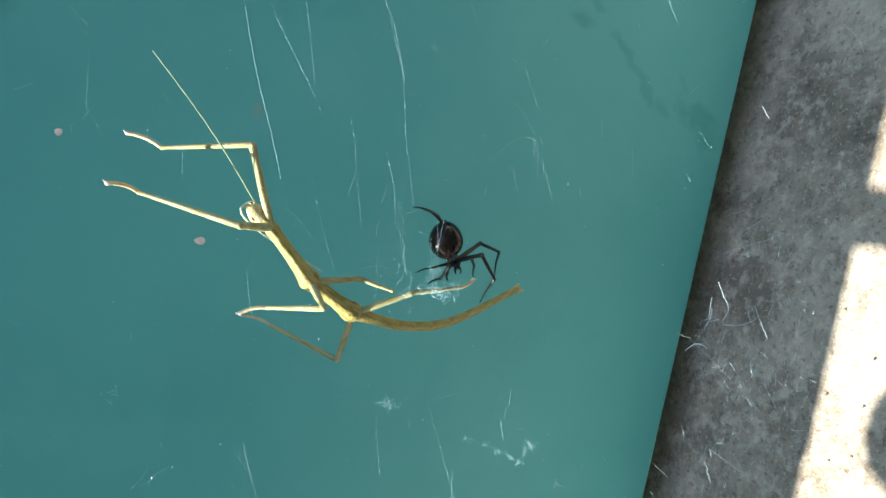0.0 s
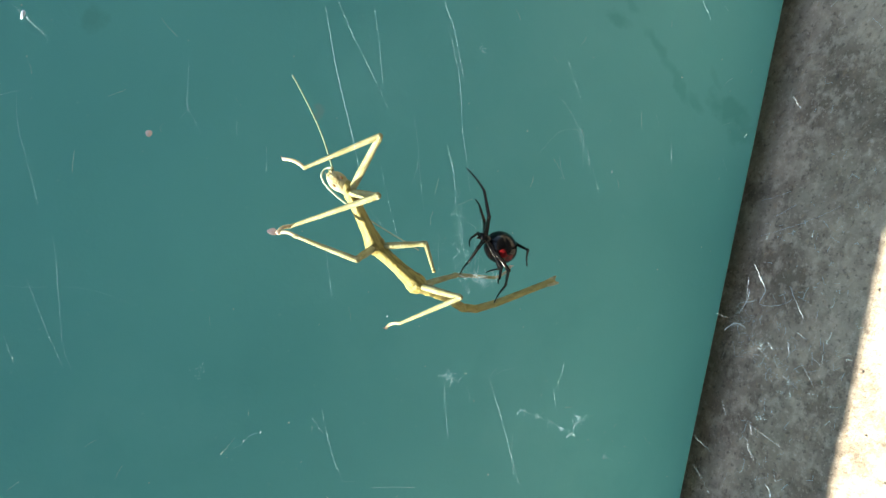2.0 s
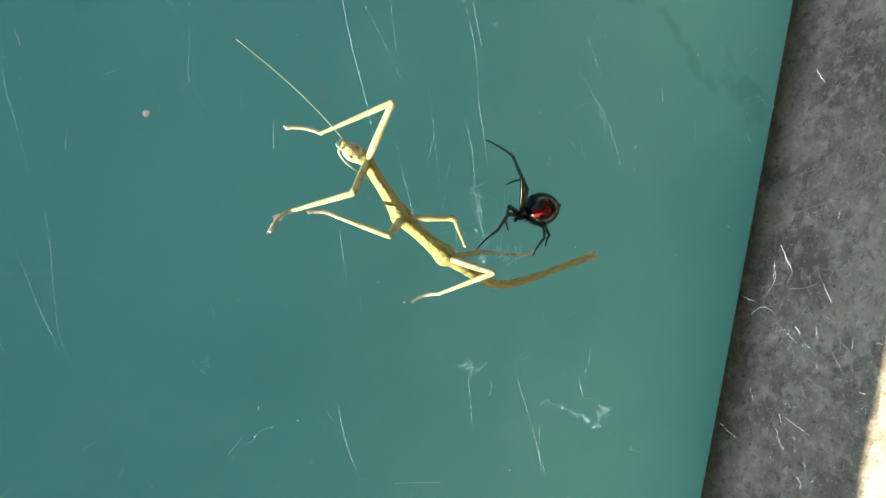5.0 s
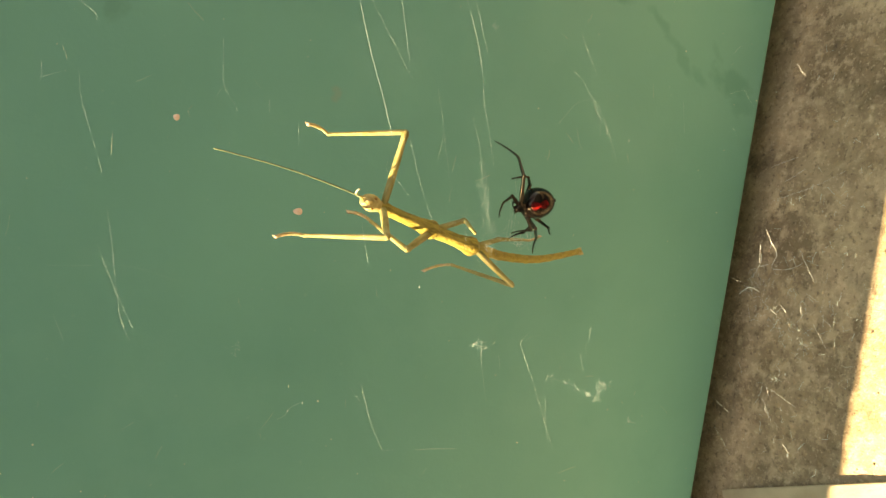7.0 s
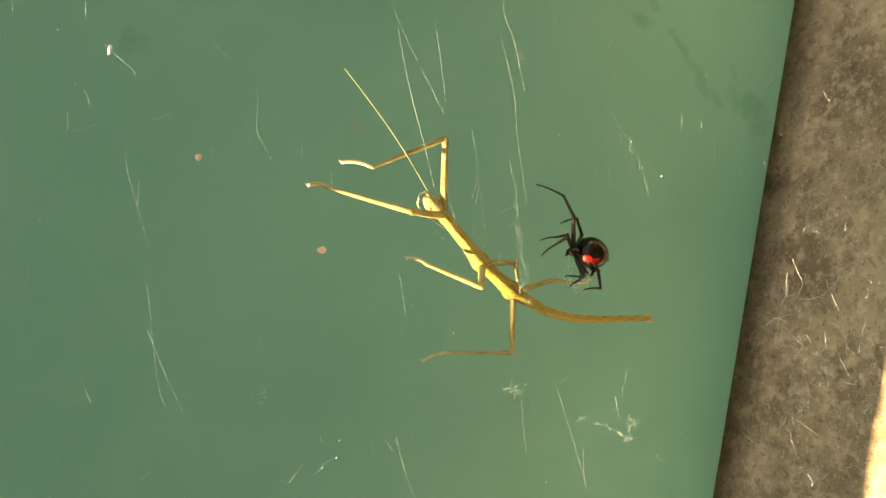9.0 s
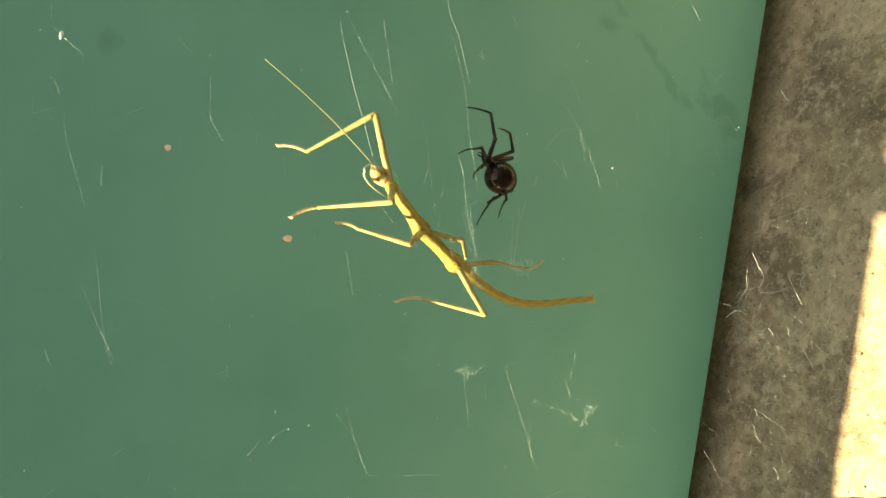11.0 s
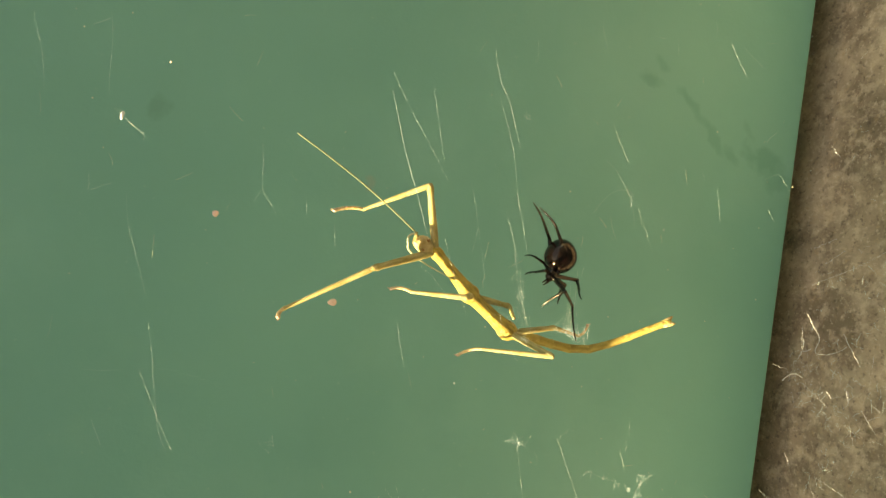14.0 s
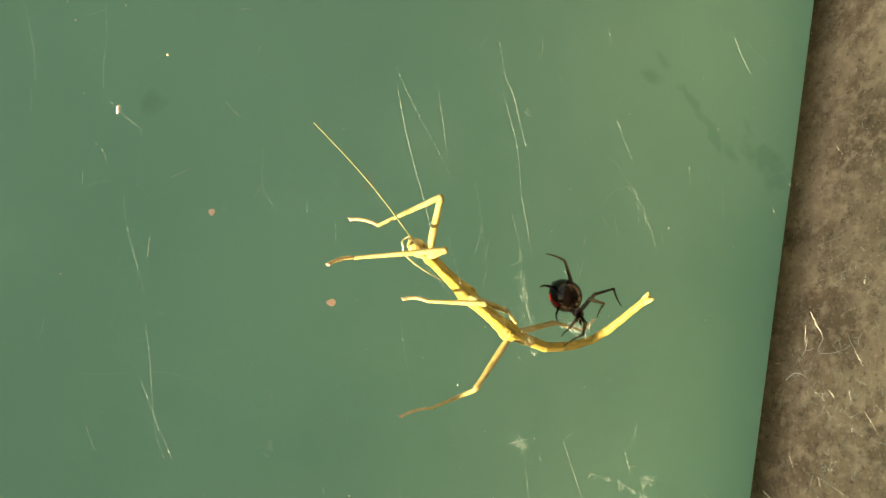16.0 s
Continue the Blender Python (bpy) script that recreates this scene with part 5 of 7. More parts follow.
# leg: knee, ankle, foot
MIDDLE_LOWER_ROWS = [
    (0, 40.7, 262.6, 144.1, 37.4, 274.4, 152.1, 35.1, 276.4, 156.8),
    (0.5, 39.9, 263.8, 141.4, 37.9, 275.6, 149.6, 35.0, 277.6, 154.0),
    (1, 45.1, 262.0, 147.9, 42.1, 274.5, 154.8, 40.5, 277.4, 159.3),
    (1.5, 48.6, 274.5, 157.7, 50.6, 283.1, 169.2, 49.7, 288.5, 170.6),
    (2, 45.2, 264.7, 152.5, 47.5, 272.9, 164.3, 47.2, 277.9, 166.9),
    (2.5, 49.1, 263.3, 151.6, 50.1, 267.4, 165.5, 50.0, 272.9, 167.0),
    (3, 48.4, 265.9, 155.4, 49.6, 276.3, 165.4, 50.2, 277.1, 171.0),
    (3.5, 54.6, 265.1, 141.3, 54.2, 277.2, 149.5, 51.3, 278.4, 154.1),
    (4, 51.2, 266.6, 155.0, 52.5, 272.5, 168.2, 52.3, 277.3, 171.3),
    (4.2, 45.6, 265.1, 151.4, 48.6, 277.0, 159.2, 48.3, 278.7, 164.5),
    (6.3, 50.5, 263.5, 143.6, 50.3, 274.5, 153.1, 50.4, 278.5, 157.1),
    (6.5, 44.2, 265.5, 144.4, 48.8, 276.3, 153.0, 49.9, 280.7, 156.2),
    (7, 42.0, 267.6, 146.3, 47.1, 280.3, 151.3, 48.4, 281.9, 156.6),
    (7.5, 47.3, 263.9, 137.3, 46.2, 277.9, 141.4, 45.6, 281.2, 145.8),
    (8, 45.2, 263.0, 140.0, 46.2, 275.9, 146.5, 46.1, 279.9, 150.5),
    (8.5, 48.4, 262.3, 137.5, 46.8, 274.6, 145.2, 46.7, 278.5, 149.3),
    (9, 44.8, 263.9, 138.3, 47.6, 275.5, 146.6, 48.1, 280.4, 149.3),
    (9.5, 42.4, 264.8, 139.0, 46.1, 276.5, 146.7, 46.5, 280.8, 150.3),
    (9.7, 44.0, 264.7, 140.0, 47.0, 276.5, 148.0, 47.2, 280.8, 151.6),
    (11.8, 52.9, 264.5, 146.8, 54.0, 275.4, 156.3, 54.7, 279.3, 160.3),
    (12, 53.6, 265.5, 145.9, 55.2, 277.1, 154.6, 55.8, 281.2, 158.4),
    (12.5, 54.4, 263.4, 145.1, 54.4, 274.8, 154.2, 54.4, 278.5, 158.4),
    (13, 53.7, 263.2, 145.6, 53.9, 273.9, 155.5, 54.0, 277.2, 160.0),
    (13.5, 52.9, 263.2, 144.8, 53.2, 274.7, 153.7, 53.3, 278.8, 157.5),
    (14, 53.2, 263.3, 144.0, 52.5, 275.1, 152.4, 52.4, 279.6, 155.8),
    (14.5, 51.6, 263.4, 143.4, 52.1, 275.5, 151.3, 52.9, 279.2, 155.5),
    (15, 51.8, 262.1, 144.0, 51.5, 274.4, 151.6, 51.5, 278.5, 155.5),
    (15.5, 51.9, 262.4, 143.7, 51.3, 275.4, 150.2, 50.8, 279.3, 154.2),
    (16, 52.4, 261.9, 140.8, 50.9, 273.9, 149.0, 50.5, 277.3, 153.4),
]

# leg: knee, ankle, foot
HIND_UPPER_ROWS = [
    (0, 46.0, 271.8, 121.9, 49.1, 271.4, 111.0, 51.4, 272.4, 107.5),
    (0.5, 47.1, 275.9, 121.1, 48.6, 275.4, 110.7, 50.7, 276.2, 106.1),
    (1, 47.6, 271.9, 122.7, 48.4, 273.4, 112.4, 50.7, 275.6, 108.4),
    (1.5, 47.1, 275.6, 122.6, 48.9, 275.2, 111.2, 51.6, 274.8, 107.2),
    (2, 45.2, 278.4, 122.1, 46.3, 278.0, 111.1, 50.0, 277.6, 107.9),
    (2.5, 47.1, 276.3, 121.7, 48.1, 276.0, 111.3, 49.9, 278.6, 107.4),
    (3, 47.7, 270.3, 122.8, 49.0, 271.0, 112.5, 51.1, 273.8, 108.8),
    (3.5, 48.0, 276.7, 122.2, 50.1, 276.2, 111.2, 52.3, 276.4, 107.5),
    (4, 47.7, 278.7, 122.1, 49.0, 278.2, 111.1, 51.8, 275.4, 107.3),
    (4.2, 47.1, 278.3, 122.6, 48.3, 277.8, 111.7, 50.8, 277.4, 107.2),
    (6.3, 47.4, 282.9, 114.7, 47.7, 288.2, 105.8, 47.9, 287.8, 100.0),
    (6.5, 47.2, 282.5, 113.7, 47.7, 287.2, 104.4, 48.9, 286.8, 98.8),
    (7, 48.0, 283.7, 114.3, 49.0, 287.6, 104.7, 51.1, 287.2, 98.8),
    (7.5, 51.1, 271.5, 117.8, 48.6, 275.4, 108.4, 51.6, 275.0, 104.2),
    (8, 48.7, 277.5, 113.2, 48.1, 279.4, 103.1, 51.2, 279.8, 99.0),
    (8.5, 47.7, 277.9, 111.2, 47.4, 281.4, 101.3, 48.9, 283.6, 96.9),
    (9, 47.9, 278.8, 109.4, 47.8, 281.2, 99.3, 49.1, 283.2, 94.9),
    (9.5, 46.4, 279.5, 109.9, 46.2, 283.4, 100.2, 48.7, 284.4, 96.1),
    (9.7, 47.1, 279.8, 110.5, 47.5, 281.6, 100.2, 49.1, 283.0, 95.6),
    (11.8, 50.0, 279.9, 115.9, 49.3, 279.4, 104.9, 52.3, 280.0, 101.5),
    (12, 50.9, 280.1, 114.6, 49.6, 281.0, 104.3, 53.0, 282.2, 100.7),
    (12.5, 49.9, 279.2, 115.5, 49.2, 279.4, 105.1, 51.9, 281.2, 101.1),
    (13, 50.0, 277.6, 115.4, 49.0, 280.4, 105.4, 51.7, 282.2, 101.5),
    (13.5, 48.6, 278.0, 114.3, 48.3, 279.4, 104.0, 51.4, 281.0, 100.4),
    (14, 49.1, 275.3, 113.3, 47.8, 278.8, 103.7, 50.9, 280.8, 99.9),
    (14.5, 49.3, 276.7, 113.1, 48.4, 279.6, 103.2, 51.0, 282.0, 99.5),
    (15, 50.6, 276.2, 115.6, 50.6, 279.0, 105.6, 52.7, 280.6, 101.3),
    (15.5, 50.1, 275.5, 114.7, 50.0, 278.2, 104.6, 53.0, 279.2, 100.7),
    (16, 50.2, 274.6, 114.9, 49.3, 277.8, 104.9, 52.1, 278.8, 100.9),
]

# leg: knee, ankle, foot
HIND_LOWER_ROWS = [
    (0, 26.2, 285.1, 131.1, 30.4, 294.8, 145.6, 31.0, 299.1, 151.7),
    (0.5, 27.8, 267.9, 135.6, 33.3, 281.5, 146.0, 33.7, 286.4, 151.6),
    (1, 31.4, 278.0, 121.8, 27.9, 294.0, 129.1, 25.5, 297.1, 135.4),
    (1.5, 43.8, 259.3, 129.8, 33.2, 272.6, 135.5, 29.9, 279.2, 136.7),
    (2, 41.6, 257.3, 130.3, 32.3, 271.0, 137.4, 29.9, 278.0, 137.7),
    (2.5, 46.8, 256.5, 132.7, 34.6, 269.3, 135.7, 32.7, 276.5, 136.0),
    (3, 47.2, 254.9, 133.1, 35.0, 267.3, 137.5, 33.2, 274.2, 139.7),
    (3.5, 39.3, 266.3, 122.5, 36.1, 282.3, 129.9, 32.8, 285.5, 135.7),
    (4, 46.0, 259.4, 127.1, 36.7, 274.1, 131.7, 33.6, 280.5, 133.6),
    (4.2, 43.0, 256.7, 131.5, 34.9, 272.5, 134.6, 32.1, 279.2, 136.2),
    (6.3, 44.3, 260.2, 119.5, 39.4, 276.7, 124.7, 36.6, 279.6, 131.0),
    (6.5, 35.7, 273.6, 112.0, 35.8, 288.9, 121.3, 34.1, 292.9, 127.4),
    (7, 36.9, 276.4, 112.4, 39.3, 290.2, 123.7, 36.6, 292.9, 130.0),
    (7.5, 46.3, 257.7, 125.0, 38.4, 273.7, 127.1, 33.7, 278.5, 130.3),
    (8, 42.1, 265.0, 116.3, 37.0, 280.4, 124.0, 34.8, 285.6, 128.9),
    (8.5, 32.2, 276.3, 132.6, 20.3, 287.9, 139.4, 15.0, 293.0, 140.9),
    (9, 28.8, 277.4, 119.2, 25.0, 292.7, 127.8, 22.0, 295.2, 134.1),
    (9.5, 26.8, 274.6, 119.6, 24.8, 290.8, 127.2, 21.9, 293.3, 133.6),
    (9.7, 28.7, 275.8, 117.4, 27.0, 291.7, 125.6, 24.6, 294.4, 132.1),
    (11.8, 41.9, 261.2, 126.2, 42.2, 275.5, 137.2, 40.0, 281.2, 141.4),
    (12, 41.4, 262.2, 125.4, 42.2, 276.4, 136.4, 40.5, 282.7, 140.1),
    (12.5, 42.8, 259.8, 125.4, 42.0, 274.0, 136.5, 39.9, 280.3, 139.9),
    (13, 43.1, 260.8, 126.1, 41.7, 274.5, 137.7, 39.8, 280.8, 141.0),
    (13.5, 42.5, 260.3, 125.0, 41.1, 275.4, 134.6, 38.9, 281.5, 138.4),
    (14, 43.3, 258.6, 123.2, 41.7, 273.7, 132.8, 39.1, 279.7, 136.3),
    (14.5, 42.3, 258.9, 122.4, 41.1, 274.3, 131.6, 38.9, 279.9, 135.9),
    (15, 45.7, 260.3, 123.7, 42.8, 276.4, 131.3, 39.6, 278.8, 137.5),
    (15.5, 34.3, 281.4, 125.2, 29.5, 291.9, 139.1, 26.2, 293.7, 145.5),
    (16, 32.4, 272.8, 134.5, 24.5, 288.6, 137.8, 21.6, 290.6, 144.4),
]

# spider: head end, middle of the abdomen, a point out from its red mark
SPIDER_ROWS = [
    (0, 54.8, 269.0, 114.9, 58.8, 272.3, 116.6, 56.1, 292.0, 119.0),
    (0.5, 53.2, 269.0, 115.9, 56.7, 273.2, 115.6, 53.9, 292.8, 118.1),
    (1, 54.3, 269.0, 115.2, 59.0, 271.7, 115.4, 55.9, 290.7, 120.7),
    (1.5, 51.4, 269.0, 117.4, 56.2, 271.7, 117.1, 56.6, 262.8, 135.0),
    (2, 55.3, 269.0, 121.3, 53.9, 270.2, 116.2, 45.2, 252.2, 117.3),
    (2.5, 55.0, 269.0, 116.6, 55.3, 269.9, 111.3, 43.5, 254.4, 115.5),
    (3, 57.5, 269.0, 118.6, 57.9, 269.6, 113.2, 46.6, 254.8, 120.4),
    (3.5, 56.9, 269.0, 118.6, 57.9, 269.2, 113.2, 49.9, 251.9, 119.3),
    (4, 58.9, 269.0, 116.7, 60.9, 267.9, 111.7, 50.1, 251.9, 116.8),
    (4.2, 57.3, 269.0, 119.3, 59.6, 269.2, 114.4, 53.8, 252.6, 123.9),
    (6.3, 56.2, 269.0, 112.6, 58.4, 269.8, 107.7, 55.2, 253.0, 118.0),
    (6.5, 56.4, 269.0, 115.6, 56.6, 270.0, 110.3, 50.2, 252.4, 117.3),
    (7, 56.2, 269.0, 118.2, 58.2, 269.9, 113.2, 54.1, 251.9, 120.8),
    (7.5, 59.2, 269.0, 117.2, 60.6, 269.7, 112.0, 53.0, 251.9, 117.2),
    (8, 57.7, 269.0, 116.9, 59.0, 268.7, 111.6, 49.2, 251.3, 112.0),
    (8.5, 55.7, 269.0, 113.3, 57.2, 269.3, 108.0, 48.8, 253.7, 117.3),
    (9, 55.7, 269.0, 111.9, 56.1, 269.3, 106.4, 47.4, 254.7, 117.1),
    (9.5, 53.8, 269.0, 115.0, 54.3, 269.8, 109.7, 49.9, 252.7, 119.2),
    (9.7, 55.8, 269.0, 115.6, 54.6, 269.8, 110.3, 43.9, 253.9, 116.2),
    (11.8, 81.3, 269.0, 131.6, 77.0, 268.5, 128.2, 73.3, 288.0, 130.5),
    (12, 82.6, 269.0, 130.1, 78.2, 268.5, 127.0, 74.4, 288.0, 128.9),
    (12.5, 82.7, 269.0, 129.6, 79.7, 270.4, 125.3, 75.5, 289.4, 129.9),
    (13, 71.0, 269.0, 128.2, 75.9, 268.4, 125.9, 74.1, 286.4, 134.5),
    (13.5, 67.7, 269.0, 125.5, 72.9, 269.2, 124.0, 73.4, 284.8, 136.4),
    (14, 61.6, 269.0, 120.3, 66.5, 269.6, 118.1, 65.5, 282.7, 133.2),
    (14.5, 57.2, 269.0, 115.7, 62.0, 270.8, 114.1, 61.1, 283.9, 129.2),
    (15, 56.4, 269.0, 116.5, 61.0, 271.7, 115.8, 60.1, 284.7, 130.9),
    (15.5, 55.8, 269.0, 115.0, 59.9, 272.6, 115.0, 58.9, 285.8, 130.1),
    (16, 53.4, 269.0, 112.3, 57.1, 272.4, 114.3, 45.9, 269.8, 130.7),
]

SPIDER_LEG_A_ROWS = [
    (0, 62.5, 270.7, 118.9, 64.1, 267.3, 123.8, 64.0, 262.5, 130.4),
    (0.5, 60.8, 273.3, 114.9, 63.9, 269.9, 119.0, 64.5, 266.8, 126.5),
    (1, 62.5, 272.1, 114.3, 65.9, 270.3, 119.1, 64.6, 267.8, 126.8),
    (1.5, 60.3, 268.9, 117.7, 64.8, 273.1, 118.6, 67.4, 280.7, 117.5),
    (2, 60.1, 262.5, 124.8, 65.7, 264.7, 126.2, 70.4, 270.8, 128.9),
    (2.5, 57.3, 262.7, 122.4, 62.6, 265.9, 122.7, 69.0, 267.4, 127.6),
    (3, 61.6, 261.8, 121.7, 67.3, 262.3, 124.0, 71.7, 266.7, 129.2),
    (3.5, 62.9, 263.2, 121.6, 68.2, 266.5, 122.4, 73.0, 270.9, 127.2),
    (4, 66.1, 265.5, 120.3, 71.0, 268.7, 122.2, 73.8, 275.4, 126.0),
    (4.2, 63.9, 263.8, 122.2, 69.4, 266.6, 123.3, 72.5, 272.6, 127.8),
    (6.3, 64.2, 270.1, 116.1, 68.6, 273.0, 119.4, 71.9, 279.6, 122.8),
    (6.5, 62.9, 265.0, 119.9, 68.2, 266.0, 123.0, 70.4, 272.8, 126.9),
    (7, 63.4, 264.8, 121.2, 68.1, 268.9, 121.2, 71.5, 275.4, 124.8),
    (7.5, 67.4, 265.8, 118.2, 71.6, 270.3, 118.5, 71.6, 277.1, 123.0),
    (8, 64.7, 265.4, 120.9, 69.1, 269.7, 121.6, 70.1, 276.6, 125.8),
    (8.5, 63.8, 266.8, 116.1, 68.4, 270.7, 117.5, 69.9, 278.1, 120.5),
    (9, 64.0, 267.6, 114.6, 68.6, 271.7, 115.4, 70.7, 278.4, 119.4),
    (9.5, 61.4, 265.3, 117.5, 66.6, 268.3, 118.9, 69.0, 275.3, 122.3),
    (9.7, 62.5, 264.3, 118.8, 67.2, 268.2, 119.2, 69.5, 275.4, 122.3),
    (11.8, 83.6, 260.8, 133.7, 89.3, 259.9, 136.0, 91.4, 267.2, 138.9),
    (12, 87.2, 261.5, 130.6, 91.4, 265.4, 132.9, 90.1, 273.3, 134.4),
    (12.5, 86.0, 260.9, 130.7, 88.7, 266.5, 130.2, 90.1, 274.3, 131.9),
    (13, 73.3, 262.3, 133.4, 76.8, 267.2, 134.9, 80.3, 273.8, 138.0),
    (13.5, 76.4, 267.9, 126.2, 76.6, 263.2, 130.3, 76.1, 259.2, 137.4),
    (14, 70.1, 271.1, 120.9, 73.4, 267.8, 125.1, 76.9, 263.6, 131.1),
    (14.5, 64.8, 273.5, 115.2, 66.3, 270.0, 120.1, 67.7, 269.7, 128.1),
    (15, 64.2, 272.8, 117.5, 67.5, 269.2, 121.3, 68.6, 264.4, 127.8),
    (15.5, 63.3, 272.9, 117.5, 66.1, 268.9, 121.4, 67.0, 263.6, 127.6),
    (16, 61.6, 271.6, 114.3, 65.1, 268.6, 118.4, 65.6, 265.2, 125.8),
]

SPIDER_LEG_B_ROWS = [
    (0, 62.1, 270.7, 118.7, 63.6, 268.0, 121.9, 64.1, 265.0, 126.9),
    (0.5, 60.3, 273.3, 114.6, 62.2, 270.4, 117.5, 63.5, 265.7, 120.6),
    (1, 62.5, 270.7, 115.9, 64.6, 268.3, 119.0, 65.1, 264.0, 122.9),
    (1.5, 59.8, 269.0, 117.9, 63.4, 269.1, 120.6, 64.9, 271.5, 125.7),
    (2, 59.4, 276.0, 118.8, 61.9, 273.6, 121.7, 63.7, 269.7, 125.6),
    (2.5, 60.2, 273.8, 112.1, 63.2, 271.5, 114.6, 62.0, 270.5, 120.2),
    (3, 60.8, 275.9, 115.0, 64.1, 273.2, 116.5, 62.7, 273.5, 122.1),
    (3.5, 62.4, 274.7, 115.8, 64.9, 272.2, 118.6, 62.7, 271.0, 123.8),
    (4, 65.3, 273.8, 114.2, 67.0, 271.0, 117.2, 64.0, 270.1, 122.1),
    (4.2, 63.6, 273.6, 116.1, 65.1, 270.8, 119.3, 62.5, 269.5, 124.3),
    (6.3, 62.9, 273.5, 110.3, 65.3, 270.8, 113.0, 63.3, 268.9, 118.2),
    (6.5, 61.2, 273.4, 110.3, 64.4, 271.9, 113.0, 62.6, 271.2, 118.5),
    (7, 62.4, 273.0, 114.2, 63.9, 269.8, 116.9, 62.4, 268.5, 122.4),
    (7.5, 65.0, 273.4, 113.0, 66.5, 270.5, 116.0, 63.1, 271.0, 120.7),
    (8, 62.2, 273.3, 111.3, 64.5, 271.5, 114.7, 62.1, 270.2, 119.8),
    (8.5, 61.1, 273.4, 108.6, 64.2, 272.3, 111.7, 62.0, 270.8, 116.9),
    (9, 60.2, 273.8, 106.6, 64.0, 273.7, 109.0, 61.8, 273.1, 114.3),
    (9.5, 59.0, 272.6, 109.5, 61.8, 271.7, 112.9, 60.0, 271.4, 118.4),
    (9.7, 59.2, 272.9, 108.9, 62.3, 273.2, 112.2, 60.5, 273.5, 117.7),
    (11.8, 85.2, 269.4, 124.2, 89.6, 268.5, 125.1, 90.4, 264.5, 129.1),
    (12, 86.2, 268.9, 122.5, 90.6, 268.1, 123.5, 90.1, 263.1, 126.3),
    (12.5, 86.8, 275.1, 125.5, 89.6, 273.0, 122.7, 94.5, 270.7, 124.8),
    (13, 78.2, 269.7, 123.9, 82.4, 269.4, 125.3, 83.2, 268.9, 131.0),
    (13.5, 76.0, 270.0, 125.1, 76.9, 267.4, 128.7, 76.7, 269.1, 134.2),
    (14, 69.9, 267.7, 119.7, 73.2, 266.7, 122.5, 76.9, 268.4, 126.7),
    (14.5, 65.2, 271.5, 116.3, 67.6, 269.1, 119.2, 69.3, 267.0, 124.3),
    (15, 63.7, 273.0, 117.1, 66.7, 270.9, 119.7, 67.6, 266.6, 123.5),
    (15.5, 60.6, 275.5, 117.2, 60.0, 272.3, 120.3, 59.3, 268.1, 124.2),
    (16, 58.9, 272.3, 117.8, 58.6, 269.7, 121.5, 57.9, 265.8, 125.7),
]

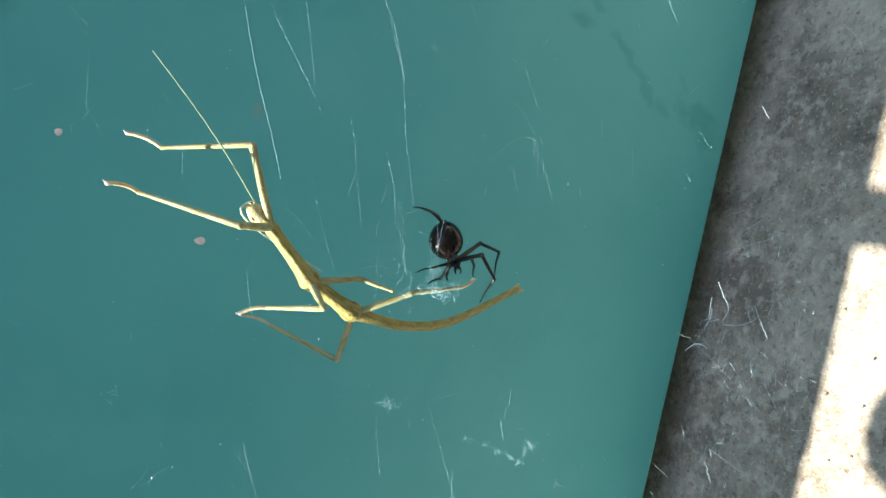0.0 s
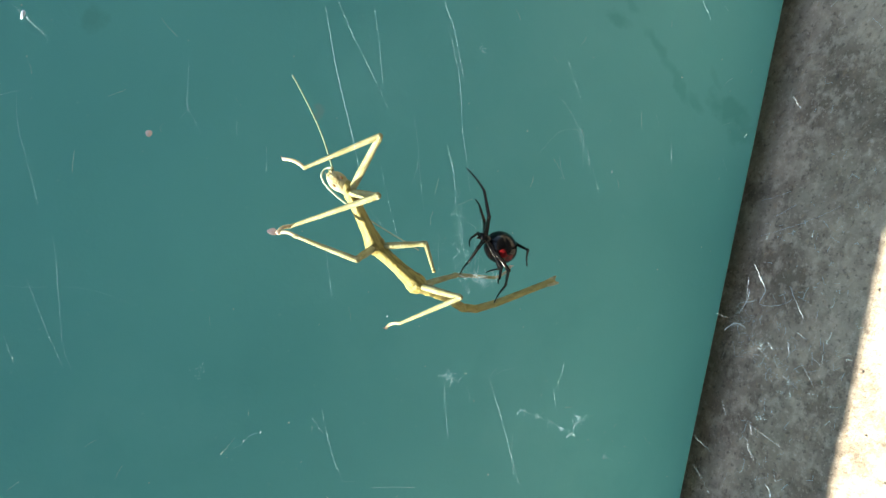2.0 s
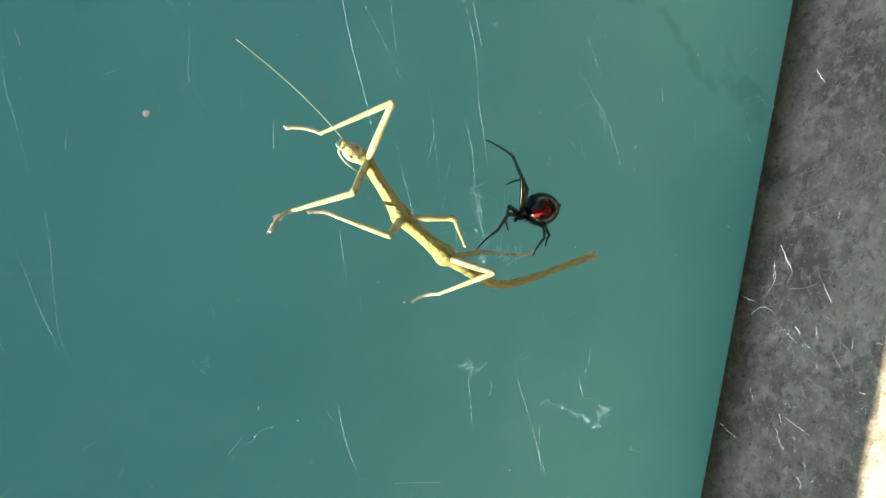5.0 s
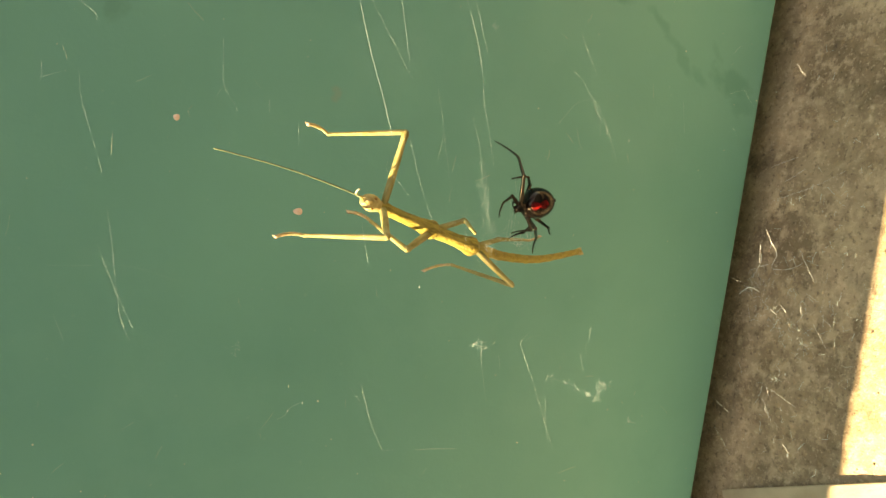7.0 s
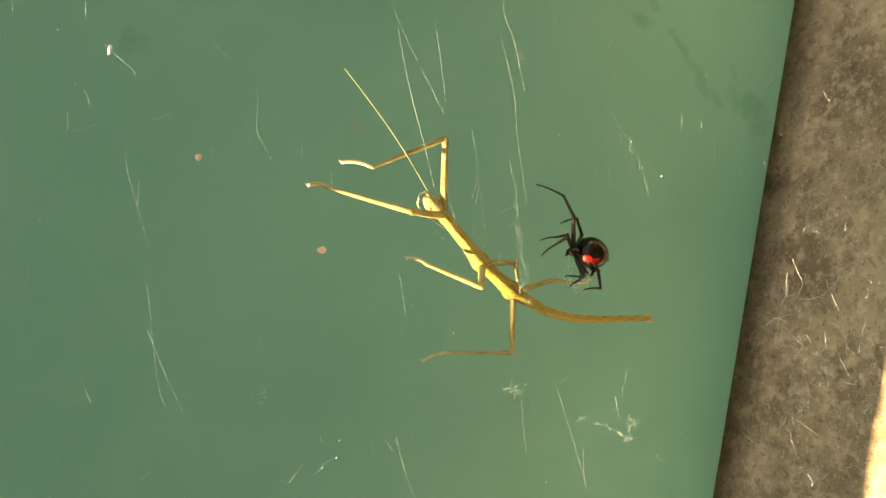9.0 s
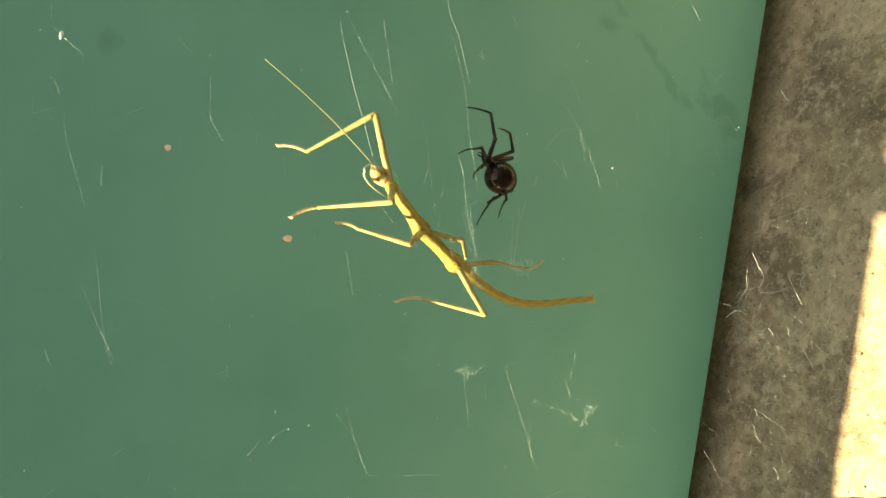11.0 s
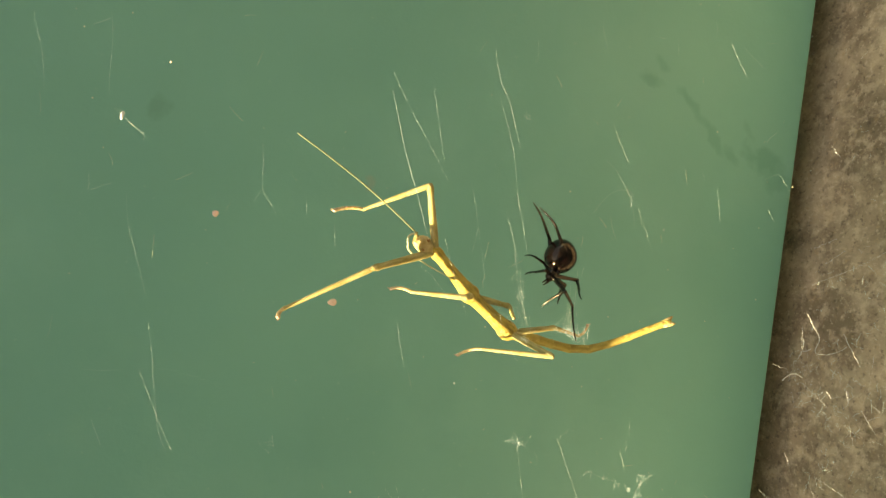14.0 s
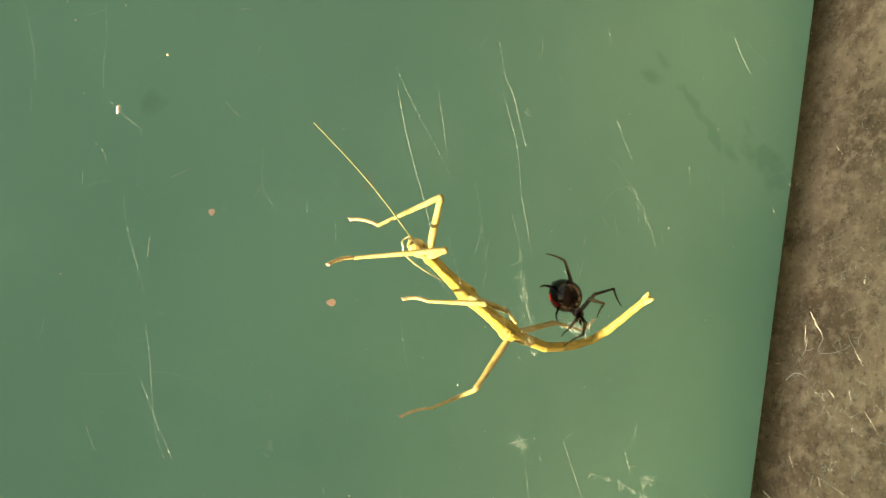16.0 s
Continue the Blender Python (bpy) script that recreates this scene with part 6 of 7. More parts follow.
SPIDER_LEG_C_ROWS = [
    (0, 59.9, 272.0, 108.0, 58.8, 269.1, 104.2, 53.3, 268.9, 104.3),
    (0.5, 53.8, 269.3, 106.9, 51.5, 265.0, 106.6, 49.6, 261.5, 110.3),
    (1, 57.1, 270.6, 106.8, 55.1, 266.3, 105.9, 51.8, 264.4, 109.8),
    (1.5, 57.6, 271.2, 111.2, 54.1, 268.3, 109.6, 49.4, 265.7, 108.6),
    (2, 55.5, 269.9, 112.3, 54.6, 265.3, 111.5, 50.8, 261.7, 113.0),
    (2.5, 52.9, 270.5, 108.0, 51.8, 266.2, 109.9, 51.6, 261.6, 112.9),
    (3, 58.0, 269.1, 109.6, 55.9, 264.8, 110.3, 51.9, 261.6, 112.2),
    (3.5, 58.1, 268.7, 109.6, 56.3, 264.4, 111.0, 52.9, 260.6, 113.0),
    (4, 57.7, 270.5, 107.8, 55.4, 266.6, 109.5, 53.2, 262.2, 111.9),
    (4.2, 57.0, 271.1, 110.5, 55.5, 266.5, 111.2, 54.3, 261.8, 113.6),
    (6.3, 53.7, 273.5, 105.2, 50.1, 270.5, 106.5, 45.4, 270.0, 109.1),
    (6.5, 53.0, 271.0, 107.5, 51.8, 266.7, 109.5, 50.2, 262.4, 112.4),
    (7, 54.1, 272.4, 110.1, 52.5, 267.8, 109.9, 50.9, 263.2, 112.3),
    (7.5, 58.4, 268.5, 108.3, 54.5, 265.9, 109.3, 51.3, 262.3, 111.9),
    (8, 55.0, 269.0, 108.2, 53.5, 265.0, 110.4, 50.8, 261.1, 113.2),
    (8.5, 52.7, 270.4, 104.9, 51.2, 266.3, 107.1, 50.7, 262.2, 110.6),
    (9, 52.1, 269.1, 103.6, 47.9, 266.7, 103.9, 47.1, 266.4, 109.3),
    (9.5, 49.6, 272.8, 108.0, 46.3, 270.0, 110.1, 42.5, 271.9, 113.5),
    (9.7, 51.2, 268.4, 107.8, 48.2, 265.4, 110.1, 47.5, 264.5, 115.5),
    (11.8, 86.4, 273.1, 125.4, 85.7, 269.7, 128.8, 84.0, 265.8, 132.2),
    (12, 87.7, 273.2, 124.0, 87.1, 269.2, 126.6, 84.9, 265.6, 130.0),
    (12.5, 85.5, 276.1, 124.8, 84.6, 271.4, 125.4, 83.9, 266.2, 126.7),
    (13, 72.4, 274.8, 121.4, 70.2, 270.6, 122.4, 68.3, 266.5, 125.5),
    (13.5, 65.4, 273.3, 117.9, 61.0, 272.5, 116.1, 56.7, 274.2, 119.0),
    (14, 61.6, 271.1, 111.5, 59.3, 267.2, 113.1, 57.0, 262.6, 115.1),
    (14.5, 59.6, 272.7, 107.8, 54.8, 272.5, 107.5, 50.7, 271.6, 110.9),
    (15, 60.7, 272.5, 109.3, 58.4, 268.8, 107.2, 53.5, 267.5, 109.3),
    (15.5, 61.5, 268.8, 108.0, 62.8, 264.2, 107.4, 58.1, 262.7, 105.0),
    (16, 58.6, 272.5, 105.9, 60.7, 269.8, 102.4, 56.7, 266.1, 102.4),
]

SPIDER_LEG_D_ROWS = [
    (0, 57.5, 260.3, 113.6, 52.9, 260.4, 109.1, 47.0, 265.8, 108.3),
    (0.5, 47.3, 263.6, 111.5, 41.5, 266.2, 110.3, 38.2, 273.1, 113.3),
    (1, 46.6, 264.1, 116.1, 40.6, 266.4, 115.7, 34.2, 270.9, 118.0),
    (1.5, 53.2, 260.0, 116.8, 51.0, 259.6, 110.8, 46.0, 262.1, 104.9),
    (2, 49.1, 265.5, 115.5, 45.1, 269.9, 112.9, 40.0, 276.1, 111.6),
    (2.5, 49.0, 262.1, 116.2, 42.8, 263.5, 115.6, 36.4, 268.6, 115.9),
    (3, 54.8, 261.1, 114.8, 52.6, 264.5, 109.8, 50.3, 272.3, 109.0),
    (3.5, 53.6, 261.3, 114.8, 49.4, 263.1, 110.3, 42.4, 266.9, 108.4),
    (4, 56.8, 261.3, 112.0, 52.6, 264.1, 108.0, 46.8, 269.7, 107.2),
    (4.2, 56.0, 260.4, 116.4, 53.8, 265.0, 112.4, 51.2, 271.0, 107.6),
    (6.3, 53.1, 261.1, 116.2, 50.1, 265.4, 112.5, 45.4, 268.8, 118.1),
    (6.5, 49.3, 263.2, 116.6, 45.6, 268.1, 114.7, 43.0, 275.4, 117.4),
    (7, 51.6, 261.0, 118.2, 49.6, 265.8, 114.4, 45.8, 272.0, 110.8),
    (7.5, 55.5, 260.7, 115.8, 51.5, 265.6, 114.5, 48.6, 272.6, 117.6),
    (8, 52.8, 261.9, 113.7, 48.2, 266.2, 112.4, 43.6, 272.7, 110.3),
    (8.5, 51.3, 261.1, 111.9, 46.3, 265.0, 110.6, 43.5, 272.4, 112.4),
    (9, 51.3, 261.1, 113.3, 49.9, 266.4, 109.9, 49.4, 274.5, 109.4),
    (9.5, 50.4, 260.6, 116.4, 49.0, 265.6, 112.7, 47.6, 273.6, 112.7),
    (9.7, 50.9, 261.2, 116.5, 48.9, 266.3, 113.1, 48.5, 274.4, 112.2),
    (11.8, 76.6, 273.3, 125.0, 72.6, 268.6, 127.0, 67.7, 264.3, 131.9),
    (12, 75.7, 272.6, 125.3, 72.3, 268.1, 128.4, 69.4, 262.0, 133.0),
    (12.5, 78.1, 272.6, 122.5, 72.2, 270.2, 123.8, 70.2, 264.5, 129.2),
    (13, 66.6, 261.0, 127.0, 61.7, 263.1, 123.5, 55.0, 267.5, 125.3),
    (13.5, 64.1, 260.6, 126.4, 57.9, 259.9, 124.8, 50.8, 261.8, 128.4),
    (14, 58.0, 260.6, 121.1, 55.1, 263.9, 116.4, 47.2, 262.4, 115.1),
    (14.5, 56.7, 260.5, 112.3, 52.0, 261.4, 108.1, 45.9, 266.6, 109.5),
    (15, 55.9, 260.0, 114.6, 53.5, 259.6, 108.6, 46.7, 262.7, 105.3),
    (15.5, 59.4, 260.6, 115.9, 58.9, 264.3, 110.7, 54.5, 269.5, 106.3),
    (16, 57.0, 261.0, 115.1, 56.5, 263.6, 109.2, 53.0, 270.1, 105.9),
]

SPIDER_LEG_E_ROWS = [
    (0, 56.5, 265.4, 113.2, 54.5, 267.4, 110.8, 52.0, 270.8, 108.5),
    (0.5, 54.6, 267.0, 112.4, 56.1, 270.3, 111.7, 54.5, 274.9, 111.2),
    (1, 56.8, 266.0, 113.7, 54.8, 267.7, 111.2, 52.4, 271.5, 109.4),
    (1.5, 52.2, 265.0, 116.0, 49.7, 267.6, 115.3, 49.2, 272.3, 114.2),
    (2, 52.1, 267.6, 118.8, 48.9, 266.7, 117.4, 47.2, 271.1, 118.3),
    (2.5, 54.9, 266.8, 120.3, 53.7, 270.3, 120.2, 48.9, 270.3, 120.4),
    (3, 56.9, 267.3, 122.5, 55.2, 270.4, 121.8, 51.7, 273.1, 119.8),
    (3.5, 58.6, 266.4, 121.6, 56.9, 269.7, 121.6, 52.9, 272.0, 120.2),
    (4, 59.3, 266.5, 120.1, 56.6, 268.9, 120.3, 52.6, 271.5, 119.5),
    (4.2, 57.9, 268.2, 123.5, 55.4, 270.6, 122.3, 52.6, 273.4, 119.6),
    (6.3, 58.4, 267.7, 116.0, 56.8, 270.8, 115.0, 54.1, 273.6, 112.2),
    (6.5, 57.4, 267.5, 119.4, 56.2, 270.9, 119.7, 53.3, 272.8, 123.0),
    (7, 58.4, 267.8, 121.6, 56.9, 271.1, 121.8, 53.2, 274.0, 120.8),
    (7.5, 61.5, 268.0, 120.8, 59.0, 269.5, 123.0, 55.4, 271.2, 125.7),
    (8, 59.1, 267.7, 120.7, 57.1, 269.4, 123.2, 54.0, 271.3, 126.4),
    (8.5, 59.3, 270.3, 115.2, 57.7, 272.6, 117.5, 54.1, 275.6, 118.9),
    (9, 58.8, 268.4, 114.8, 56.7, 271.2, 115.8, 53.4, 274.4, 117.2),
    (9.5, 57.8, 269.1, 116.4, 55.8, 272.1, 116.7, 52.1, 275.0, 115.7),
    (9.7, 58.6, 266.5, 117.6, 55.6, 267.7, 119.4, 52.8, 271.5, 118.8),
    (11.8, 77.7, 267.6, 133.5, 77.0, 271.2, 133.0, 76.4, 275.4, 130.7),
    (12, 80.0, 267.7, 133.2, 78.9, 271.0, 131.9, 78.8, 274.8, 129.1),
    (12.5, 78.5, 269.8, 129.7, 77.1, 273.2, 130.1, 77.2, 278.0, 130.1),
    (13, 69.5, 265.0, 127.7, 67.8, 267.0, 125.2, 65.6, 268.9, 129.0),
    (13.5, 65.6, 265.7, 127.3, 65.1, 269.3, 126.9, 65.1, 274.1, 126.7),
    (14, 62.3, 266.3, 123.5, 61.7, 269.8, 124.2, 60.9, 274.6, 124.3),
    (14.5, 54.8, 266.1, 117.8, 53.1, 268.9, 116.1, 51.9, 273.0, 114.0),
    (15, 55.4, 266.5, 119.8, 54.2, 269.9, 119.2, 53.1, 274.1, 117.3),
    (15.5, 54.9, 266.5, 118.4, 54.5, 269.2, 116.0, 51.7, 272.4, 113.5),
    (16, 51.7, 265.9, 114.8, 49.2, 268.6, 114.6, 47.1, 272.8, 113.5),
]

SPIDER_LEG_F_ROWS = [
    (0, 53.8, 273.6, 114.1, 52.1, 274.9, 117.0, 50.1, 276.3, 120.4),
    (0.5, 51.3, 270.9, 119.9, 48.5, 271.6, 121.9, 45.2, 271.2, 124.6),
    (1, 55.5, 271.1, 119.4, 53.2, 272.2, 121.8, 50.6, 273.5, 124.9),
    (1.5, 54.9, 270.5, 120.3, 53.8, 269.2, 123.4, 53.7, 265.3, 125.0),
    (2, 56.2, 273.7, 121.0, 54.7, 271.8, 123.6, 52.6, 268.4, 125.1),
    (2.5, 55.5, 273.6, 115.3, 52.9, 272.0, 117.2, 51.0, 269.2, 119.8),
    (3, 57.0, 273.5, 120.0, 55.2, 271.7, 122.4, 54.2, 268.5, 125.0),
    (3.5, 57.4, 273.7, 118.1, 56.1, 271.0, 119.9, 54.7, 267.5, 121.8),
    (4, 59.5, 273.5, 115.4, 58.0, 271.7, 118.0, 56.9, 268.2, 120.0),
    (4.2, 58.0, 273.7, 119.3, 56.7, 271.0, 121.1, 55.5, 267.4, 122.9),
    (6.3, 59.8, 271.5, 114.5, 61.8, 269.1, 116.1, 62.4, 265.8, 118.7),
    (6.5, 60.2, 271.8, 116.3, 61.4, 273.4, 119.2, 62.1, 275.3, 122.9),
    (7, 58.2, 273.2, 117.4, 57.3, 270.6, 119.5, 55.5, 267.1, 120.9),
    (7.5, 60.8, 273.5, 117.2, 58.8, 271.6, 119.4, 55.6, 269.1, 120.5),
    (8, 58.1, 273.7, 116.1, 56.3, 271.3, 117.9, 54.3, 267.8, 119.4),
    (8.5, 59.3, 272.0, 114.1, 57.5, 269.9, 116.2, 55.8, 266.6, 118.4),
    (9, 59.5, 271.9, 112.3, 58.5, 271.8, 115.7, 57.0, 272.9, 119.5),
    (9.5, 56.7, 272.6, 113.8, 54.9, 270.4, 115.9, 53.3, 267.3, 118.2),
    (9.7, 59.1, 272.2, 114.4, 57.6, 271.4, 117.5, 55.8, 269.7, 120.9),
    (11.8, 84.5, 272.3, 132.8, 83.8, 270.8, 135.8, 81.8, 271.2, 139.5),
    (12, 85.6, 272.1, 132.2, 84.1, 270.9, 135.1, 82.0, 270.0, 138.7),
    (12.5, 83.2, 272.5, 132.8, 82.9, 273.8, 136.1, 81.4, 275.3, 139.7),
    (13, 72.1, 272.5, 125.2, 71.7, 269.0, 125.5, 70.8, 265.0, 126.7),
    (13.5, 68.9, 273.5, 124.3, 68.4, 271.3, 127.1, 67.4, 269.2, 130.6),
    (14, 64.3, 272.9, 120.2, 65.4, 272.1, 123.5, 65.2, 270.5, 127.4),
    (14.5, 57.1, 273.7, 114.9, 55.4, 273.7, 118.0, 52.6, 273.2, 121.1),
    (15, 56.5, 273.8, 116.7, 56.0, 271.4, 119.3, 55.4, 268.9, 122.6),
    (15.5, 55.3, 273.6, 116.1, 54.0, 271.2, 118.3, 50.7, 268.6, 118.8),
    (16, 54.3, 271.5, 116.3, 52.6, 269.1, 118.2, 50.8, 265.6, 119.8),
]

SPIDER_LEG_G_ROWS = [
    (0, 53.6, 263.5, 118.8, 50.5, 266.5, 118.8, 48.4, 272.4, 118.7),
    (0.5, 49.6, 264.0, 118.8, 47.2, 267.5, 118.3, 46.7, 273.3, 115.9),
    (1, 54.1, 263.7, 119.7, 53.1, 267.2, 122.0, 51.2, 273.1, 122.8),
    (1.5, 50.8, 263.0, 120.8, 50.3, 267.0, 122.4, 50.6, 273.2, 122.5),
    (2, 52.8, 263.9, 125.2, 49.2, 266.2, 125.7, 45.9, 271.4, 124.6),
    (2.5, 52.9, 264.3, 121.2, 49.0, 265.0, 122.9, 43.5, 265.8, 125.7),
    (3, 56.7, 265.0, 124.2, 54.0, 268.0, 125.8, 50.3, 272.7, 127.4),
    (3.5, 53.6, 264.1, 115.0, 51.6, 267.9, 114.9, 50.1, 273.8, 116.5),
    (4, 56.3, 262.7, 117.5, 54.7, 264.7, 114.1, 51.9, 269.8, 116.3),
    (4.2, 57.6, 265.7, 125.4, 54.1, 266.9, 127.5, 48.6, 268.2, 130.2),
    (6.3, 53.5, 263.8, 116.2, 51.0, 266.4, 114.0, 47.3, 269.9, 117.6),
    (6.5, 51.0, 264.7, 115.4, 49.2, 268.5, 114.5, 47.5, 274.4, 115.2),
    (7, 53.6, 262.8, 119.5, 51.1, 264.8, 116.7, 49.8, 270.6, 118.7),
    (7.5, 55.8, 263.1, 116.5, 53.8, 266.8, 115.5, 53.0, 273.0, 115.7),
    (8, 53.5, 263.9, 118.8, 50.8, 266.8, 117.1, 46.6, 271.1, 118.8),
    (8.5, 52.3, 263.1, 114.5, 49.7, 264.9, 111.6, 49.0, 270.9, 113.3),
    (9, 51.1, 264.0, 112.4, 49.2, 267.2, 110.2, 46.9, 272.8, 108.7),
    (9.5, 51.1, 263.1, 117.4, 49.2, 266.4, 115.3, 47.7, 272.2, 113.7),
    (9.7, 51.1, 265.8, 111.6, 47.6, 268.3, 112.1, 46.5, 273.8, 109.4),
    (11.8, 76.6, 267.8, 126.7, 73.1, 265.3, 126.0, 70.4, 260.5, 128.8),
    (12, 76.5, 268.7, 127.1, 72.5, 267.1, 127.0, 70.9, 261.9, 130.0),
    (12.5, 76.4, 268.9, 127.0, 72.4, 267.7, 128.0, 67.9, 264.5, 131.1),
    (13, 68.3, 262.7, 127.6, 64.7, 264.7, 128.9, 61.7, 269.3, 131.9),
    (13.5, 64.6, 262.9, 126.5, 62.5, 266.5, 125.4, 60.4, 272.3, 124.8),
    (14, 59.0, 262.7, 120.9, 57.3, 266.2, 119.0, 53.7, 271.0, 120.5),
    (14.5, 56.0, 262.2, 115.2, 53.2, 265.1, 113.5, 51.0, 270.5, 111.4),
    (15, 53.3, 262.8, 116.2, 49.3, 264.3, 116.5, 47.3, 270.3, 116.8),
    (15.5, 52.8, 262.8, 115.5, 49.8, 265.9, 114.7, 46.5, 271.1, 115.0),
    (16, 51.5, 262.7, 114.3, 48.6, 265.4, 112.6, 44.8, 269.8, 114.7),
]

SPIDER_LEG_H_ROWS = [
    (0, 53.0, 276.2, 112.6, 51.4, 273.8, 113.7, 50.1, 270.5, 114.8),
    (0.5, 51.5, 276.5, 116.8, 50.5, 275.6, 119.5, 50.4, 272.4, 121.4),
    (1, 52.0, 275.6, 111.9, 50.2, 273.6, 113.3, 49.1, 270.5, 115.2),
    (1.5, 48.8, 276.3, 116.7, 48.0, 277.5, 119.3, 47.1, 279.0, 122.6),
    (2, 49.4, 266.4, 117.0, 46.8, 265.0, 117.6, 45.6, 261.9, 119.3),
    (2.5, 51.4, 273.4, 111.4, 51.1, 272.1, 114.1, 50.3, 269.9, 117.0),
    (3, 53.4, 270.7, 112.3, 50.6, 271.0, 113.5, 49.7, 271.2, 117.1),
    (3.5, 55.2, 265.2, 112.1, 53.8, 262.8, 113.3, 53.0, 259.9, 115.5),
    (4, 57.4, 271.1, 109.3, 54.4, 271.4, 109.6, 51.6, 269.8, 111.5),
    (4.2, 56.0, 272.6, 112.6, 53.9, 270.4, 112.8, 51.8, 271.9, 115.4),
    (6.3, 62.9, 271.8, 110.1, 64.1, 269.3, 111.4, 63.3, 266.9, 114.1),
    (6.5, 52.2, 270.2, 109.2, 49.1, 270.2, 109.2, 45.6, 270.9, 110.2),
    (7, 52.8, 272.3, 112.0, 50.5, 273.3, 113.7, 48.6, 274.9, 116.4),
    (7.5, 56.4, 269.3, 110.1, 53.9, 269.1, 111.8, 52.2, 270.7, 114.7),
    (8, 54.5, 271.6, 110.3, 53.2, 270.0, 112.6, 52.5, 267.8, 115.4),
    (8.5, 51.8, 270.5, 106.8, 49.5, 269.6, 108.4, 48.7, 268.5, 111.9),
    (9, 51.9, 268.9, 105.1, 50.8, 267.0, 107.1, 50.6, 264.3, 109.7),
    (9.5, 50.5, 270.7, 108.2, 49.4, 268.8, 110.4, 48.6, 266.4, 113.1),
    (9.7, 51.1, 268.0, 109.5, 49.7, 266.0, 111.4, 48.7, 263.4, 113.8),
    (11.8, 83.9, 272.5, 125.2, 83.1, 269.6, 125.8, 82.6, 266.1, 126.7),
    (12, 89.9, 266.4, 129.2, 90.7, 263.5, 129.5, 89.6, 260.0, 129.2),
    (12.5, 82.6, 276.7, 128.7, 82.5, 275.2, 131.4, 82.2, 272.5, 133.9),
    (13, 76.7, 274.1, 127.1, 77.3, 271.8, 129.0, 77.7, 268.9, 131.3),
    (13.5, 69.3, 274.3, 120.1, 67.9, 271.9, 121.3, 66.3, 269.3, 123.5),
    (14, 60.0, 272.8, 113.7, 58.2, 270.9, 115.2, 55.1, 269.7, 116.9),
    (14.5, 57.5, 271.8, 108.5, 58.7, 269.2, 109.7, 59.7, 266.3, 111.8),
    (15, 54.5, 274.7, 111.5, 53.3, 272.3, 113.0, 51.4, 269.5, 114.6),
    (15.5, 54.4, 274.6, 109.8, 52.5, 273.2, 111.7, 51.8, 270.4, 114.1),
    (16, 51.6, 275.1, 107.9, 51.2, 272.3, 109.0, 51.8, 269.1, 110.9),
]

# ---- movement ----
def spread(rows):
    """The rows' times with moments between them, and the joints at each, on a smooth curve."""
    times = [r[0] for r in rows]
    data = np.array([r[1:] for r in rows], float).reshape(len(rows), -1, 3) * 1e-3
    slope = np.zeros_like(data)
    for i in range(len(times)):
        a, b = max(i - 1, 0), min(i + 1, len(times) - 1)
        slope[i] = (data[b] - data[a]) / (times[b] - times[a]) * 0.8
    out = []
    for i in range(len(times) - 1):
        gap = times[i + 1] - times[i]
        n = 6 if gap > 1 else 3 if gap > 0.3 else 1
        for k in range(n):
            u = k / n
            h = gap if gap < 1 else 0.4
            q = ((2 * u**3 - 3 * u**2 + 1) * data[i] + (u**3 - 2 * u**2 + u) * h * slope[i]
                 + (3 * u**2 - 2 * u**3) * data[i + 1] + (u**3 - u**2) * h * slope[i + 1])
            out.append((times[i] + gap * u, q))
    out.append((times[-1], data[-1]))
    return out


def aim(a, b, side):
    """The pose of a piece that runs from a to b, its X axis towards side."""
    z = (Vector(b) - Vector(a)).normalized()
    s = Vector(side).normalized()
    x = s - z * s.dot(z)
    if x.length < 0.15:
        x = z.cross(Vector((1, 0, 0.2))).cross(z) + x
    x.normalize()
    y = z.cross(x)
    m = Matrix((x, y, z)).transposed().to_4x4()
    m.translation = Vector(a)
    return m


def chain(start, joints, lengths):
    """Joints moved so that each piece keeps its length."""
    out, last = [], Vector(start)
    for j, n in zip(joints, lengths):
        d = Vector(j) - last
        last = last + d.normalized() * n * 1e-3
        out.append(last)
    return out


def along(points, n):
    """n points at even steps on the smooth curve from the second point to the last."""
    pts = points + [points[-1] * 2 - points[-2]]
    fine = []
    for i in range(1, len(pts) - 2):
        p0, p1, p2, p3 = pts[i - 1:i + 3]
        for k in range(20):
            u = k / 20
            fine.append(0.5 * (2 * p1 + (p2 - p0) * u + (2 * p0 - 5 * p1 + 4 * p2 - p3) * u * u + (3 * p1 - p0 - 3 * p2 + p3) * u ** 3))
    fine.append(points[-1])
    runs = [0.0]
    for a, b in zip(fine, fine[1:]):
        runs.append(runs[-1] + (b - a).length)
    out = []
    for k in range(1, n + 1):
        want = runs[-1] * k / n
        j = min(next((m for m, r in enumerate(runs) if r >= want - 1e-9), len(runs) - 1), len(runs) - 1)
        u = (want - runs[j - 1]) / max(runs[j] - runs[j - 1], 1e-9)
        out.append(fine[j - 1] + (fine[j] - fine[j - 1]) * u)
    return out


FACE = Vector((0, -1, 0.45))


